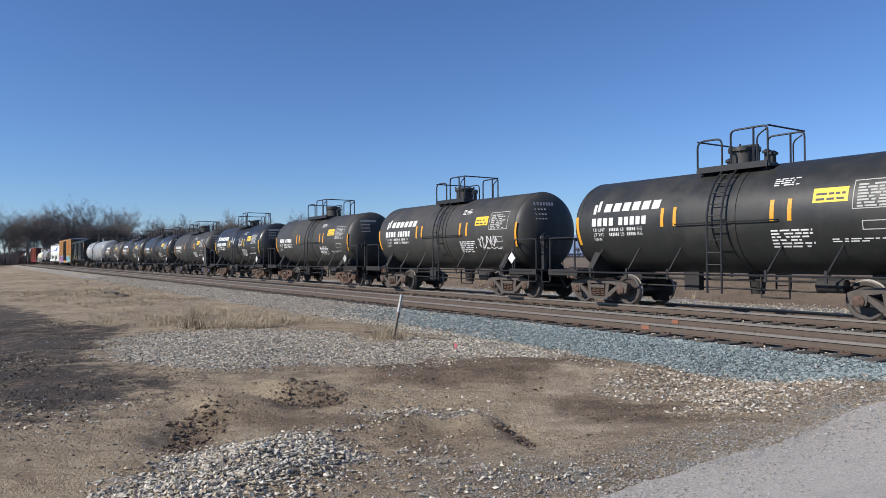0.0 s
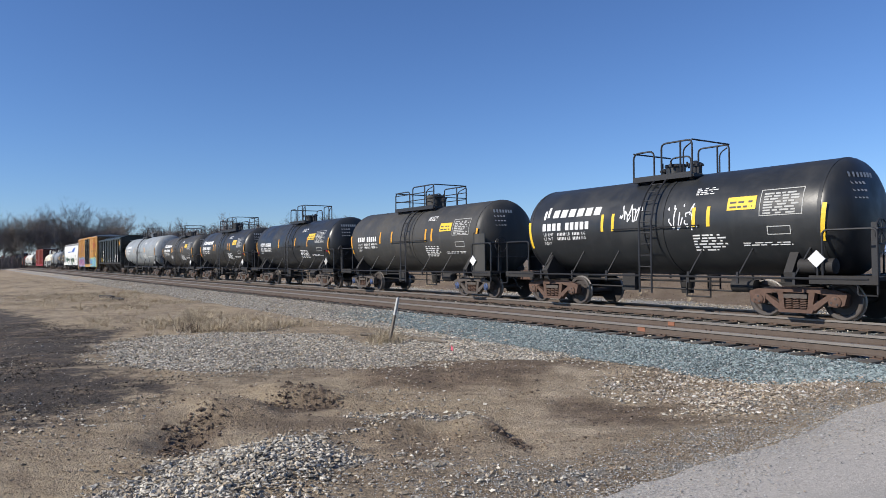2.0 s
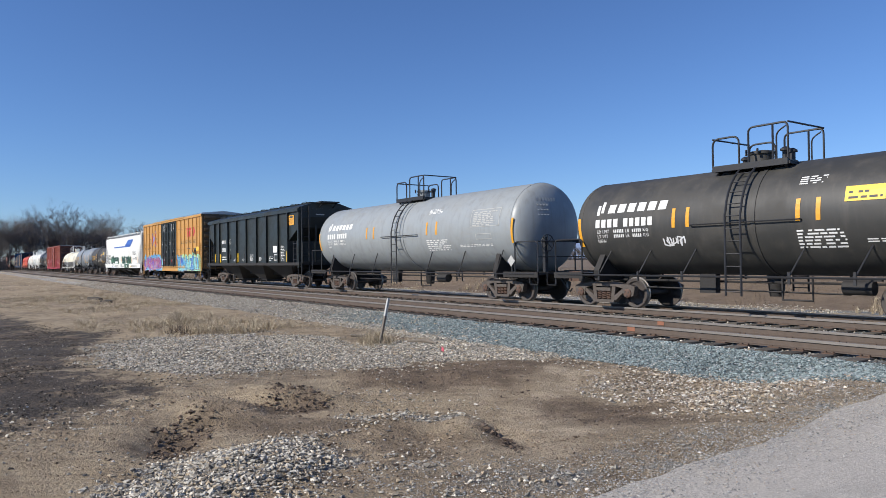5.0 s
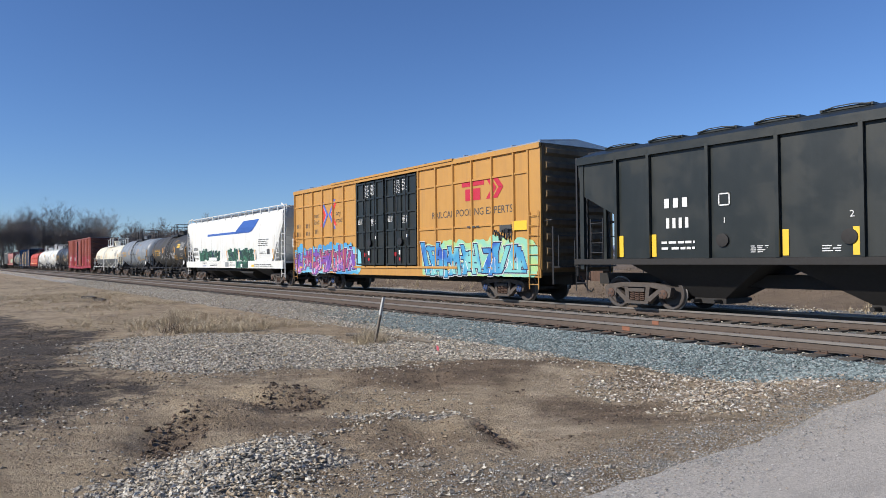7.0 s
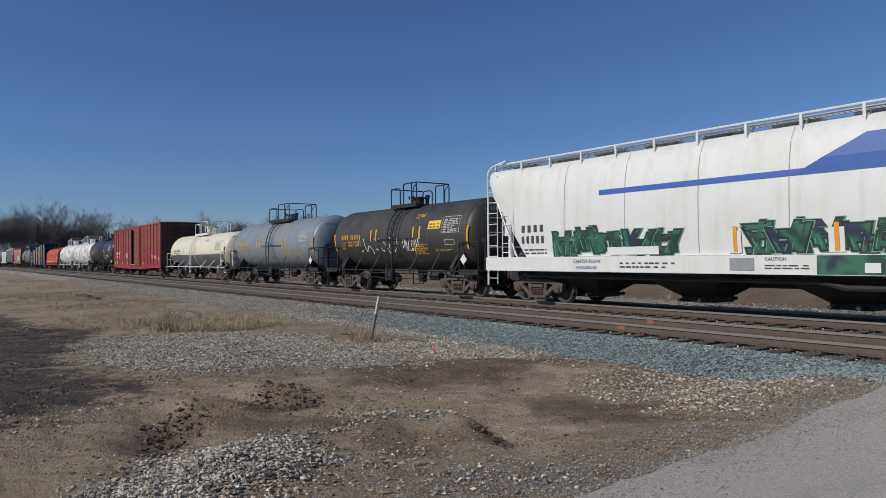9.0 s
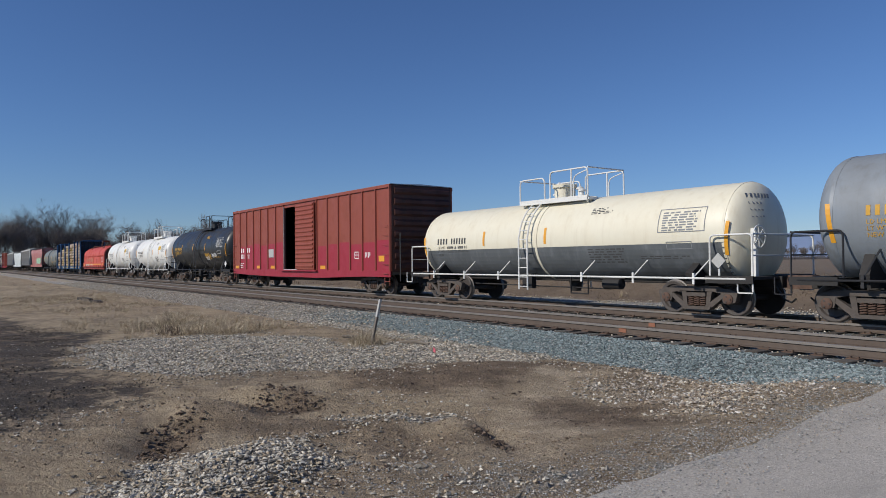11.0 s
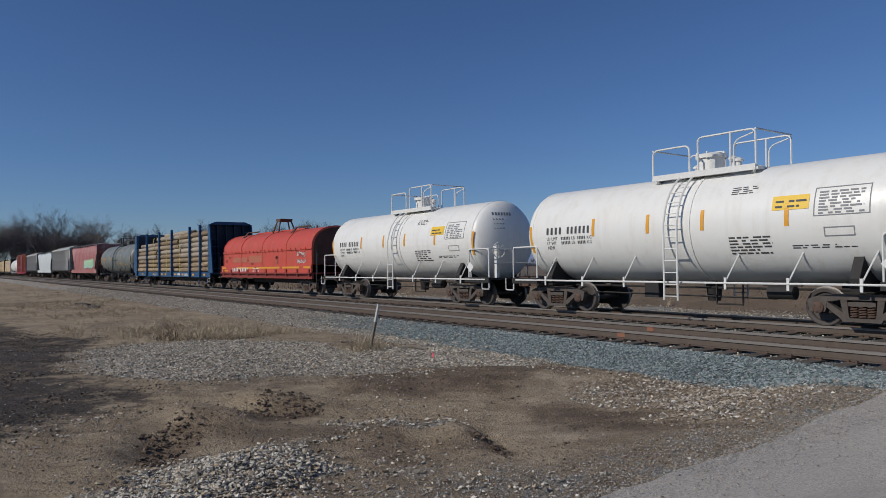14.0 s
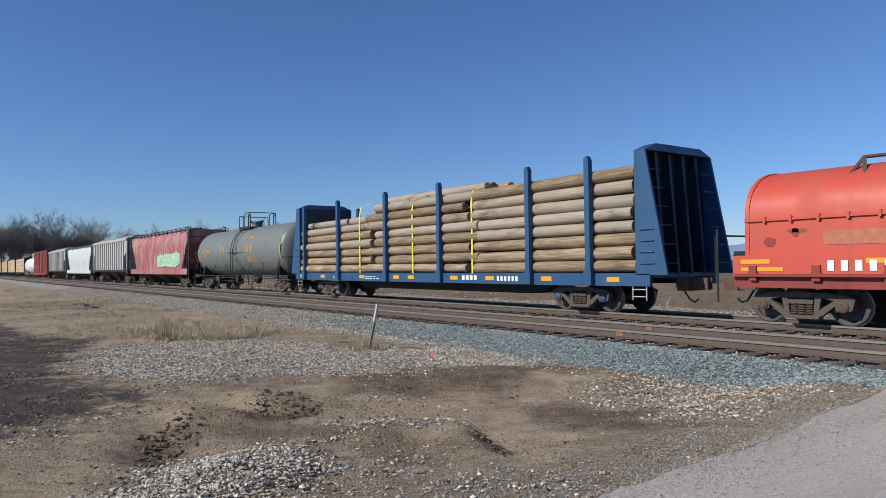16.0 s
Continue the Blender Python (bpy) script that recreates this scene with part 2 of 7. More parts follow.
def stone_material(name, lo, hi, warm, share):
    n = Nodes(name, 0.9)
    r = n.island()
    c = n.mix(r, lo, hi)
    c = n.mix(n.span(n.maths("FRACT", n.maths("MULTIPLY", r, 17.0)), 1 - share, 1.0 - share * 0.5), c, warm)
    c = n.mix(n.span(n.noise(40, 4), 0.4, 0.7, 0, 0.4), c, tuple(x * 0.55 for x in lo))
    return n.done(c)


SOIL, ASPHALT = soil_material(), asphalt_material()
STONE_GREY = stone_material("grey crushed stone", (0.085, 0.076, 0.064), (0.80, 0.735, 0.61), (0.48, 0.385, 0.265), 0.3)
STONE_TEAL = stone_material("blue grey ballast stone", (0.09, 0.118, 0.118), (0.34, 0.41, 0.405), (0.40, 0.40, 0.38), 0.15)
STONE_TAN = stone_material("tan pebbles", (0.18, 0.14, 0.10), (0.50, 0.42, 0.33), (0.70, 0.66, 0.60), 0.18)
STONE_FINE = stone_material("fine mixed grit", (0.17, 0.165, 0.155), (0.56, 0.55, 0.515), (0.46, 0.385, 0.30), 0.35)
CRUMB = stone_material("crumbs of dry earth", (0.115, 0.078, 0.050), (0.37, 0.27, 0.175), (0.44, 0.38, 0.30), 0.2)
ASH = stone_material("scorched crumbs", (0.025, 0.021, 0.018), (0.15, 0.115, 0.082), (0.30, 0.26, 0.21), 0.12)
CLOD = stone_material("dark clod of earth", (0.060, 0.042, 0.030), (0.155, 0.108, 0.074), (0.22, 0.16, 0.11), 0.2)


def blade_material(name, lo, hi):
    n = Nodes(name, 0.85)
    return n.done(n.mix(n.island(), lo, hi))


STRAW = blade_material("dry straw", (0.25, 0.195, 0.125), (0.64, 0.54, 0.385))
WEED = blade_material("brown dead weeds", (0.07, 0.05, 0.035), (0.19, 0.135, 0.09))


def wood_material(name, lo, hi, ring=True):
    n = Nodes(name, 0.85)
    g = n.noise(3.0, 8, 0.7, (0.35, 6, 6))
    c = n.mix(n.span(g, 0.3, 0.7), lo, hi)
    one = n.single()
    c = n.mix(n.maths("MULTIPLY", one, 0.55), c, tuple(x * 0.6 for x in lo))
    grey = n.span(n.maths("FRACT", n.maths("MULTIPLY", one, 7.3)), 0.45, 0.75, 0, 0.6)
    c = n.mix(grey, c, tuple(sum(hi) / 3 * k for k in (0.95, 0.85, 0.72)))
    c = n.mix(n.span(n.noise(1.1, 5, 0.7, (0.5, 2, 2)), 0.55, 0.72, 0, 0.7), c, tuple(x * 0.5 for x in lo))
    n.bump(n.noise(4, 6, 0.7, (0.4, 9, 9)), 0.012, 0.8)
    return n.done(c)


TIE = wood_material("weathered creosoted tie", (0.035, 0.03, 0.026), (0.15, 0.125, 0.10))
POST = wood_material("weathered stake wood", (0.11, 0.085, 0.06), (0.26, 0.20, 0.14))
LOG = wood_material("peeled pine pole", (0.16, 0.112, 0.068), (0.54, 0.405, 0.255))
LUMBER = wood_material("sawn lumber", (0.42, 0.31, 0.17), (0.62, 0.48, 0.29))
LOG_END = plain("sawn log end", (0.30, 0.20, 0.11), 0.85, 0.35, 8)
RAIL = plain("rusty rail web", (0.098, 0.073, 0.057), 0.75, 0.35, 6)
RAIL_HEAD = plain("polished rail head", (0.24, 0.215, 0.19), 0.5, 0.2, 8, 0.4)
PLATE = plain("rusty tie plate", (0.10, 0.060, 0.040), 0.8, 0.4, 12)
BARK = blade_material("grey brown winter bark", (0.10, 0.088, 0.082), (0.23, 0.205, 0.19))
ORANGE = plain("orange marking paint", (0.25, 0.105, 0.06), 0.8, 0.3, 20)
# the pale blue stands in for haze over the distance
HILL = plain("far wooded hill with haze in its blue", (0.20, 0.265, 0.40), 1.0, 0.12, 0.02)
PINK = plain("pink marker flag", (0.65, 0.12, 0.16), 0.6, 0.1)


# ---- mesh building ----
class M:
    """Collects vertices and faces for one mesh."""

    def __init__(self):
        self.v, self.f = [], []

    def add(self, vs, fs):
        k = len(self.v)
        self.v += [tuple(p) for p in vs]
        self.f += [tuple(i + k for i in f) for f in fs]
        return self

    def box(self, x0, x1, y0, y1, z0, z1):
        vs = [(x, y, z) for x in (x0, x1) for y in (y0, y1) for z in (z0, z1)]
        return self.add(vs, [(0, 1, 3, 2), (4, 6, 7, 5), (0, 4, 5, 1), (2, 3, 7, 6), (0, 2, 6, 4), (1, 5, 7, 3)])

    def prism(self, poly, a, b, axis):
        """A polygon pushed along an axis: 0 takes (y, z), 1 takes (x, z), 2 takes (x, y)."""
        def at(p, w):
            q = list(p)
            q.insert(axis, w)
            return q
        n = len(poly)
        vs = [at(p, a) for p in poly] + [at(p, b) for p in poly]
        fs = [tuple(range(n))[::-1], tuple(range(n, 2 * n))] + [(i, (i + 1) % n, n + (i + 1) % n, n + i) for i in range(n)]
        return self.add(vs, fs)

    def tube(self, pts, r, n=6, r2=None):
        pts = [Vector(p) for p in pts]
        vs, fs = [], []
        for i, p in enumerate(pts):
            d = (pts[min(i + 1, len(pts) - 1)] - pts[max(i - 1, 0)]).normalized()
            u = d.orthogonal().normalized() if i == 0 else (u - d * u.dot(d)).normalized()
            w = d.cross(u)
            q = r if r2 is None else r + (r2 - r) * i / (len(pts) - 1)
            vs += [p + (u * math.cos(a) + w * math.sin(a)) * q for a in (2 * math.pi * k / n for k in range(n))]
            if i:
                fs += [((i - 1) * n + k, (i - 1) * n + (k + 1) % n, i * n + (k + 1) % n, i * n + k) for k in range(n)]
        fs += [tuple(range(n))[::-1], tuple(range(len(vs) - n, len(vs)))]
        return self.add(vs, fs)

    def lathe(self, prof, c=(0, 0, 0), axis=0, n=24):
        """A profile of (along, radius) turned round an axis through c."""
        vs, fs = [], []
        for w, r in prof:
            for k in range(n):
                a = 2 * math.pi * k / n
                q = [r * math.cos(a), r * math.sin(a)]
                q.insert(axis, w)
                vs.append([q[j] + c[j] for j in range(3)])
        for i in range(1, len(prof)):
            fs += [((i - 1) * n + k, (i - 1) * n + (k + 1) % n, i * n + (k + 1) % n, i * n + k) for k in range(n)]
        fs += [tuple(range(n))[::-1], tuple(range(len(vs) - n, len(vs)))]
        return self.add(vs, fs)

    def mesh(self, name, mat, smooth=35):
        me = bpy.data.meshes.new(name)
        me.from_pydata(self.v, [], self.f)
        bm = bmesh.new()
        bm.from_mesh(me)
        bmesh.ops.recalc_face_normals(bm, faces=bm.faces)
        bm.to_mesh(me)
        bm.free()
        me.materials.append(mat)
        if smooth:
            me.shade_smooth()
            me.set_sharp_from_angle(angle=radians(smooth))
        return me


FINE_MARKS = {"sprayed_highlight", "pale_logo_shape", "small_print", "sill_print", "end_print", "data_panel", "notice_print", "sprayed_tag", "panel_seam", "lettering"}


def part(name, shape, material, parent, label="", at=None, smooth=35):
    """Links a shape (an M, or a mesh made before) as one object under a thing or a part."""
    me = shape.mesh(name, material, smooth) if isinstance(shape, M) else shape
    ob = new(name, me)
    ob.parent = parent
    if name in FINE_MARKS:
        tagged(ob, kind="stuff")
    if at is not None:
        ob.matrix_basis = at
    return tagged(ob, label) if label else ob


CACHE = {}


def once(key, build, material, smooth=35):
    """A mesh that alike parts share."""
    k = (*key, material.name)
    if k not in CACHE:
        CACHE[k] = build().mesh(key[0], material, smooth)
    return CACHE[k]


def thing(name, label, category, group="", at=None):
    ob = tagged(new(name), label, category, group)
    ob.empty_display_size = 0.3
    if at is not None:
        ob.matrix_basis = at
    return ob


def rounded(pts, r=0.12, n=4):
    """A polyline with its inner corners rounded."""
    pts = [Vector(p) for p in pts]
    out = [pts[0]]
    for i in range(1, len(pts) - 1):
        p, u, w = pts[i], (pts[i - 1] - pts[i]), (pts[i + 1] - pts[i])
        k = min(r, u.length * 0.45, w.length * 0.45)
        a, b = p + u.normalized() * k, p + w.normalized() * k
        out += [a * (1 - s) ** 2 + p * 2 * s * (1 - s) + b * s * s for s in (j / n for j in range(n + 1))]
    return out + [pts[-1]]


# ---- ground ----
def value_noise(x, y, scale, seed):
    """Smooth noise from 0 to 1 over arrays."""
    rs = np.random.RandomState(seed)
    g = rs.rand(128, 128)
    u, w = x * scale, y * scale
    i, j = np.floor(u).astype(int), np.floor(w).astype(int)
    a, b = u - i, w - j
    a, b = a * a * (3 - 2 * a), b * b * (3 - 2 * b)
    q = lambda m, n: g[m % 128, n % 128]
    return (q(i, j) * (1 - a) + q(i + 1, j) * a) * (1 - b) + (q(i, j + 1) * (1 - a) + q(i + 1, j + 1) * a) * b


def step(v, a, b):
    t = np.clip((v - a) / (b - a), 0, 1)
    return t * t * (3 - 2 * t)


def blob(x, y, cx, cy, rx, ry, turn=0.0, soft=0.45):
    """1 inside an ellipse, 0 outside, with a soft rim."""
    c, s = math.cos(radians(turn)), math.sin(radians(turn))
    u, w = ((x - cx) * c + (y - cy) * s) / rx, (-(x - cx) * s + (y - cy) * c) / ry
    return 1 - step(np.sqrt(u * u + w * w), 1 - soft, 1 + soft)


def ROAD_EDGE(y):
    """Where the asphalt ends, by the distance along the road."""
    return -3.30 - 0.05 * np.clip(y, 0, 11)


def road_z(y):
    return -0.25 + 0.17 * step(y, 6.0, 11.0)


def ground_z(x, y):
    x, y = np.asarray(x, float), np.asarray(y, float)
    low = -0.46 + 0.05 * (value_noise(x, y, 0.22, 1) - 0.5) - 0.15 * step(-x, 14, 40) * step(6 - y, 0, 6)
    rough = 0.05 * (value_noise(x, y, 0.9, 2) - 0.5) + 0.035 * (value_noise(x, y, 2.6, 3) - 0.5) + 0.016 * (value_noise(x, y, 7.0, 4) - 0.5)
    z = low + rough * (1 - step(y, 8.8, 9.6))
    z = z + MOUNDS(x, y)
    z = z + (-0.225 - z) * step(y, 9.3, 11.2)
    z = z + 0.02 * (value_noise(x, y, 5.0, 8) - 0.5) * step(y, 9, 10) * (1 - step(y, 11, 11.3))
    # behind the tracks: shoulder, shallow ditch, weedy bank, field
    z = z + (-0.24 + 0.03 * (value_noise(x, y, 3.0, 9) - 0.5) - z) * step(y, 18.0, 18.5)
    z = z + (-0.62 - z) * step(y, 19.2, 21.0)
    bank = 0.62 + 0.24 * (value_noise(x, y, 0.3, 6) - 0.5) + 0.12 * (value_noise(x, y, 1.2, 7) - 0.5)
    z = z + (bank - z) * step(y, 26.6, 33.0)
    z = z + (0.05 - z) * step(y, 38, 75)
    # beside the road it rises to the road's edge
    w = step(x, -6.4, -3.9) * (1 - step(y, 9.6, 11.2))
    z = z + (road_z(y) - 0.03 + 0.3 * rough - z) * w
    return z


def area(x, y, corners, soft):
    """1 inside a polygon, 0 outside, with a soft rim."""
    x, y = np.asarray(x, float), np.asarray(y, float)
    best, inside = np.full(x.shape, 1e9), np.zeros(x.shape, bool)
    for (ax, ay), (bx, by) in zip(corners, corners[1:] + corners[:1]):
        ex, ey = bx - ax, by - ay
        f = np.clip(((x - ax) * ex + (y - ay) * ey) / (ex * ex + ey * ey), 0, 1)
        best = np.minimum(best, np.hypot(x - ax - f * ex, y - ay - f * ey))
        if ay != by:
            inside ^= ((ay > y) != (by > y)) & (x < ex * (y - ay) / (by - ay) + ax)
    return step(np.where(inside, best, -best), -soft, soft)


TALL_GRASS = [(-20.3, 3.6), (-18.6, 4.6), (-18.4, 5.6), (-17.2, 6.9), (-18.9, 8.0), (-23.0, 7.6), (-23.5, 5.6)]
SPREAD = [(-16.3, 2.3), (-18.8, 3.4), (-18.3, 4.8), (-17.4, 6.3), (-16.3, 7.6), (-13.5, 7.2), (-11.0, 5.7), (-11.2, 4.8), (-11.4, 3.9), (-11.8, 3.1), (-13.2, 2.6), (-14.5, 2.2)]
APRON = [(-13.9, 6.4), (-13.2, 9.9), (-9.0, 9.9), (-9.6, 9.1), (-10.5, 7.5), (-10.6, 5.9), (-11.0, 5.4)]
HEAP = [(-5.6, 0.4), (-6.5, 1.6), (-6.9, 2.3), (-6.8, 2.9), (-6.3, 2.9), (-5.6, 2.7), (-5.2, 2.2), (-4.7, 1.5), (-4.6, 0.6)]
STRIP = [(-7.2, 3.0), (-7.7, 3.8), (-7.7, 4.3), (-6.7, 4.8), (-6.3, 4.5), (-6.7, 4.0), (-6.7, 3.5), (-6.7, 2.9)]
FINE = [(-4.6, 1.6), (-5.1, 3.2), (-5.0, 3.6), (-4.6, 3.8), (-4.3, 4.4), (-4.4, 5.2), (-4.6, 6.4), (-4.7, 7.5), (-5.0, 9.8), (-3.9, 9.8), (-3.5, 6.5), (-3.2, 4.0), (-3.0, 1.6)]
TAN = [(-7.2, 7.8), (-7.6, 9.2), (-6.4, 9.7), (-4.6, 9.7), (-4.3, 8.3), (-4.3, 7.2), (-4.6, 6.6), (-5.5, 7.0)]
SCORCH = [(-37.8, 1.1), (-22.2, 2.5), (-21.2, 3.7), (-16.3, 2.3), (-14.0, 2.1), (-12.5, 2.5), (-11.2, 2.9), (-10.5, 2.2), (-10.0, 1.5), (-9.3, 1.0), (-9.2, 0.3), (-10, -3.0), (-38, -4.0)]
DAMP_A = [(-10.2, 4.9), (-10.5, 6.0), (-10.1, 7.3), (-10.0, 8.1), (-9.0, 9.1), (-7.9, 8.6), (-8.3, 7.5), (-8.2, 6.6), (-8.7, 5.4), (-9.2, 4.8)]
DAMP_B = [(-7.0, 6.2), (-6.7, 7.0), (-5.5, 7.0), (-5.0, 6.4), (-5.7, 5.9), (-6.2, 5.6)]
PALE = [(-5.3, 4.0), (-6.3, 5.2), (-7.8, 6.6), (-8.6, 8.0), (-7.6, 8.6), (-6.6, 7.2), (-5.0, 5.6), (-4.4, 4.6), (-4.5, 3.6)]
CLODS_A = [(-7.3, 1.6), (-8.6, 2.0), (-8.8, 2.6), (-7.8, 2.3), (-7.4, 1.9)]
CLODS_B = [(-9.0, 3.2), (-9.8, 3.9), (-9.1, 4.2), (-8.3, 4.1), (-8.6, 3.4)]
CRACK = [(-6.3, 4.95), (-6.1, 4.95), (-5.5, 4.65), (-5.0, 4.45), (-5.0, 4.25), (-5.8, 4.55)]


def MOUNDS(x, y):
    """Tipped earth and stone heaps."""
    h = 0.10 * blob(x, y, -9.1, 6.9, 2.1, 1.0, 65, 0.7)
    h = h + 0.17 * blob(x, y, -5.95, 2.15, 0.95, 0.55, -40, 0.8)
    h = h + 0.07 * blob(x, y, -7.1, 3.9, 0.9, 0.4, 60, 0.7)
    h = h + 0.16 * blob(x, y, -8.9, 2.75, 0.75, 0.35, 10, 0.8)
    h = h - 0.12 * blob(x, y, -7.9, 1.95, 0.6, 0.28, -15, 0.8)
    h = h + 0.14 * blob(x, y, -9.4, 3.9, 0.8, 0.35, 30, 0.8)
    h = h + 0.05 * blob(x, y, -13.9, 4.6, 3.2, 1.6, -30, 0.8)
    h = h + 0.13 * blob(x, y, -5.85, 4.45, 0.8, 0.22, -28, 0.9)
    h = h - 0.08 * blob(x, y, -5.55, 4.68, 0.75, 0.10, -28, 0.9)
    h = h + 0.05 * (value_noise(x, y, 3.3, 41) - 0.5) * blob(x, y, -8, 3.5, 4, 3, 0, 0.6)
    return h


def zones(x, y):
    """How much of each ground cover lies at a place."""
    n1, n2 = value_noise(x, y, 0.6, 11) - 0.5, value_noise(x, y, 2.1, 12) - 0.5
    n3 = value_noise(x, y, 6.5, 13) - 0.5
    u, w = x + 0.9 * n1 + 0.8 * n2 + 0.35 * n3, y + 0.6 * n2 - 0.45 * n1 + 0.3 * n3
    gravel = np.maximum.reduce([
        (0.92 + 0.5 * n2 + 0.3 * n1) * area(u, w, SPREAD, 0.35), 0.8 * area(u, w, APRON, 0.5), 0.85 * area(u, w, HEAP, 0.4), 0.55 * area(u, w, STRIP, 0.35), (0.34 + 0.4 * n2) * area(u, w, TAN, 0.6),
        0.9 * step(y + 0.4 * n2, 8.9, 9.5) * (1 - step(y, 9.6, 10.4)) * step(-x, 12, 13.0),
        0.16 + 0.25 * n1 - step(-x, 24, 30)])
    teal = np.maximum.reduce([
        step(y + 0.3 * n2 + 0.02 * (x + 10), 9.3, 9.9) * (1 - step(y + 1.6 * n1 + 0.6 * n2, 26.0, 27.4)),
        0.46 * area(u, w, FINE, 0.9)])
    teal = teal * (1 - 0.95 * step(-x + 3 * n1, 13, 24))
    gravel = np.maximum(gravel, step(-x, 12, 22) * step(y, 9.3, 9.9) * (1 - step(y + 1.6 * n1 + 0.6 * n2, 26.0, 27.4)) * (1 - step(-x, 26, 60) * (0.42 + 0.5 * n2)))
    burnt = area(u, w, SCORCH, 1.0)
    gravel = np.where((burnt > 0.5) & (gravel < 0.7), gravel * 0.75, gravel)
    straw = np.maximum.reduce([
        step(-x + 2 * n1, 17.5, 19.5) * (1 - step(y + 0.5 * n2, 8.6, 9.4)) * step(y + 0.8 * n1, 2.9, 3.8),
        step(-x, 30, 36) * (1 - step(y, 8.6, 9.4)),
        0.8 * blob(u, w, -13.6, 7.9, 1.5, 0.55, -20, 0.5)])
    straw = straw * (0.35 + 0.65 * step(value_noise(x * 0.5, y, 0.7, 65), 0.34, 0.58)) * (0.35 + 1.1 * step(value_noise(x, y, 0.45, 61), 0.3, 0.6) * (0.5 + n2))
    straw = np.where(y > 20.0, 0.12 + 0.6 * step(n1 + n2, 0.0, 0.3) * (1 - step(y, 28, 30)), straw)
    damp = np.maximum.reduce([0.85 * area(u, w, DAMP_A, 0.35), 0.9 * area(u, w, DAMP_B, 0.3), area(u, w, CLODS_A, 0.25), 0.9 * area(u, w, CLODS_B, 0.25), area(x, y, CRACK, 0.08),
                              0.55 * blob(u, w, -7.9, 3.2, 1.2, 0.5, 20, 0.5), 0.5 * blob(u, w, -6.2, 3.9, 0.9, 0.35, -40, 0.5)])
    field = 0.9 * step(y + 1.6 * n1, 26.2, 27.6) + step(np.abs(x + 20), 130, 220) * (1 - step(y, 7, 9))
    pale = area(u, w, PALE, 0.5)
    return dict(pale=pale, gravel=gravel * (1 - 0.5 * pale), teal=teal, burnt=burnt * (1 - 0.8 * gravel), straw=straw * (1 - np.clip(gravel * 1.2, 0, 1)), damp=damp, field=np.clip(field, 0, 1) * 0.85)


def graded(stops):
    """Coordinates with a spacing of their own between stops: (from, spacing) ... (end,)."""
    out = []
    for (a, d), b in zip(stops, [s[0] for s in stops[1:]]):
        out += list(np.linspace(a, b, max(2, round((b - a) / d) + 1))[:-1])
    return np.array(out + [stops[-1][0]])


def build_ground():
    xs = graded([(-3000, 400), (-600, 60), (-120, 6), (-60, 1.0), (-24, 0.3), (-15, 0.12), (-2.6, 0.5), (10, 8), (60, 60), (600, 400), (3000, 0)])
    ys = graded([(-3000, 400), (-600, 60), (-60, 6), (-6, 0.5), (0.4, 0.12), (9.6, 0.2), (12, 0.6), (17.6, 0.2), (19.6, 0.5), (34, 1.0), (50, 8), (80, 40), (600, 400), (3000, 0)])
    X, Y = np.meshgrid(xs, ys, indexing="ij")
    Z = ground_z(X, Y)
    m, n = X.shape
    idx = np.arange(m * n).reshape(m, n)
    quads = np.stack([idx[:-1, :-1], idx[1:, :-1], idx[1:, 1:], idx[:-1, 1:]], -1).reshape(-1, 4)
    me = bpy.data.meshes.new("ground")
    me.from_pydata(np.stack([X, Y, Z], -1).reshape(-1, 3).tolist(), [], quads.tolist())
    me.shade_smooth()
    for name, w in zones(X, Y).items():
        me.attributes.new(name, "FLOAT", "POINT").data.foreach_set("value", w.ravel().astype(np.float32))
    me.materials.append(SOIL)
    tagged(new("ground", me), "brown bare earth with gravel, straw and scorched patches", "ground", kind="structure")


build_ground()


def build_road():
    ys = np.linspace(-60, 10.6, 420)
    edge = ROAD_EDGE(ys) + 0.12 * (value_noise(ys, ys * 0 + 3, 0.8, 21) - 0.5) + 0.06 * (value_noise(ys, ys * 0 + 7, 5, 22) - 0.5)
    m = M()
    vs, fs = [], []
    for y, e in zip(ys, edge):
        for x in (e, e + 0.35, -1.0, 1.5, 4.0):
            vs.append((x, y, road_z(y) + (-0.02 if x == e else 0.012)))
        vs.append((4.0, y, road_z(y) - 0.2))
    for i in range(len(ys) - 1):
        fs += [(i * 6 + k, i * 6 + k + 1, i * 6 + k + 7, i * 6 + k + 6) for k in range(5)]
    m.add(vs, fs)
    tagged(new("road", m.mesh("road", ASPHALT, 30)), "pale worn asphalt road with a ragged gravel edge", "road", kind="structure")


build_road()


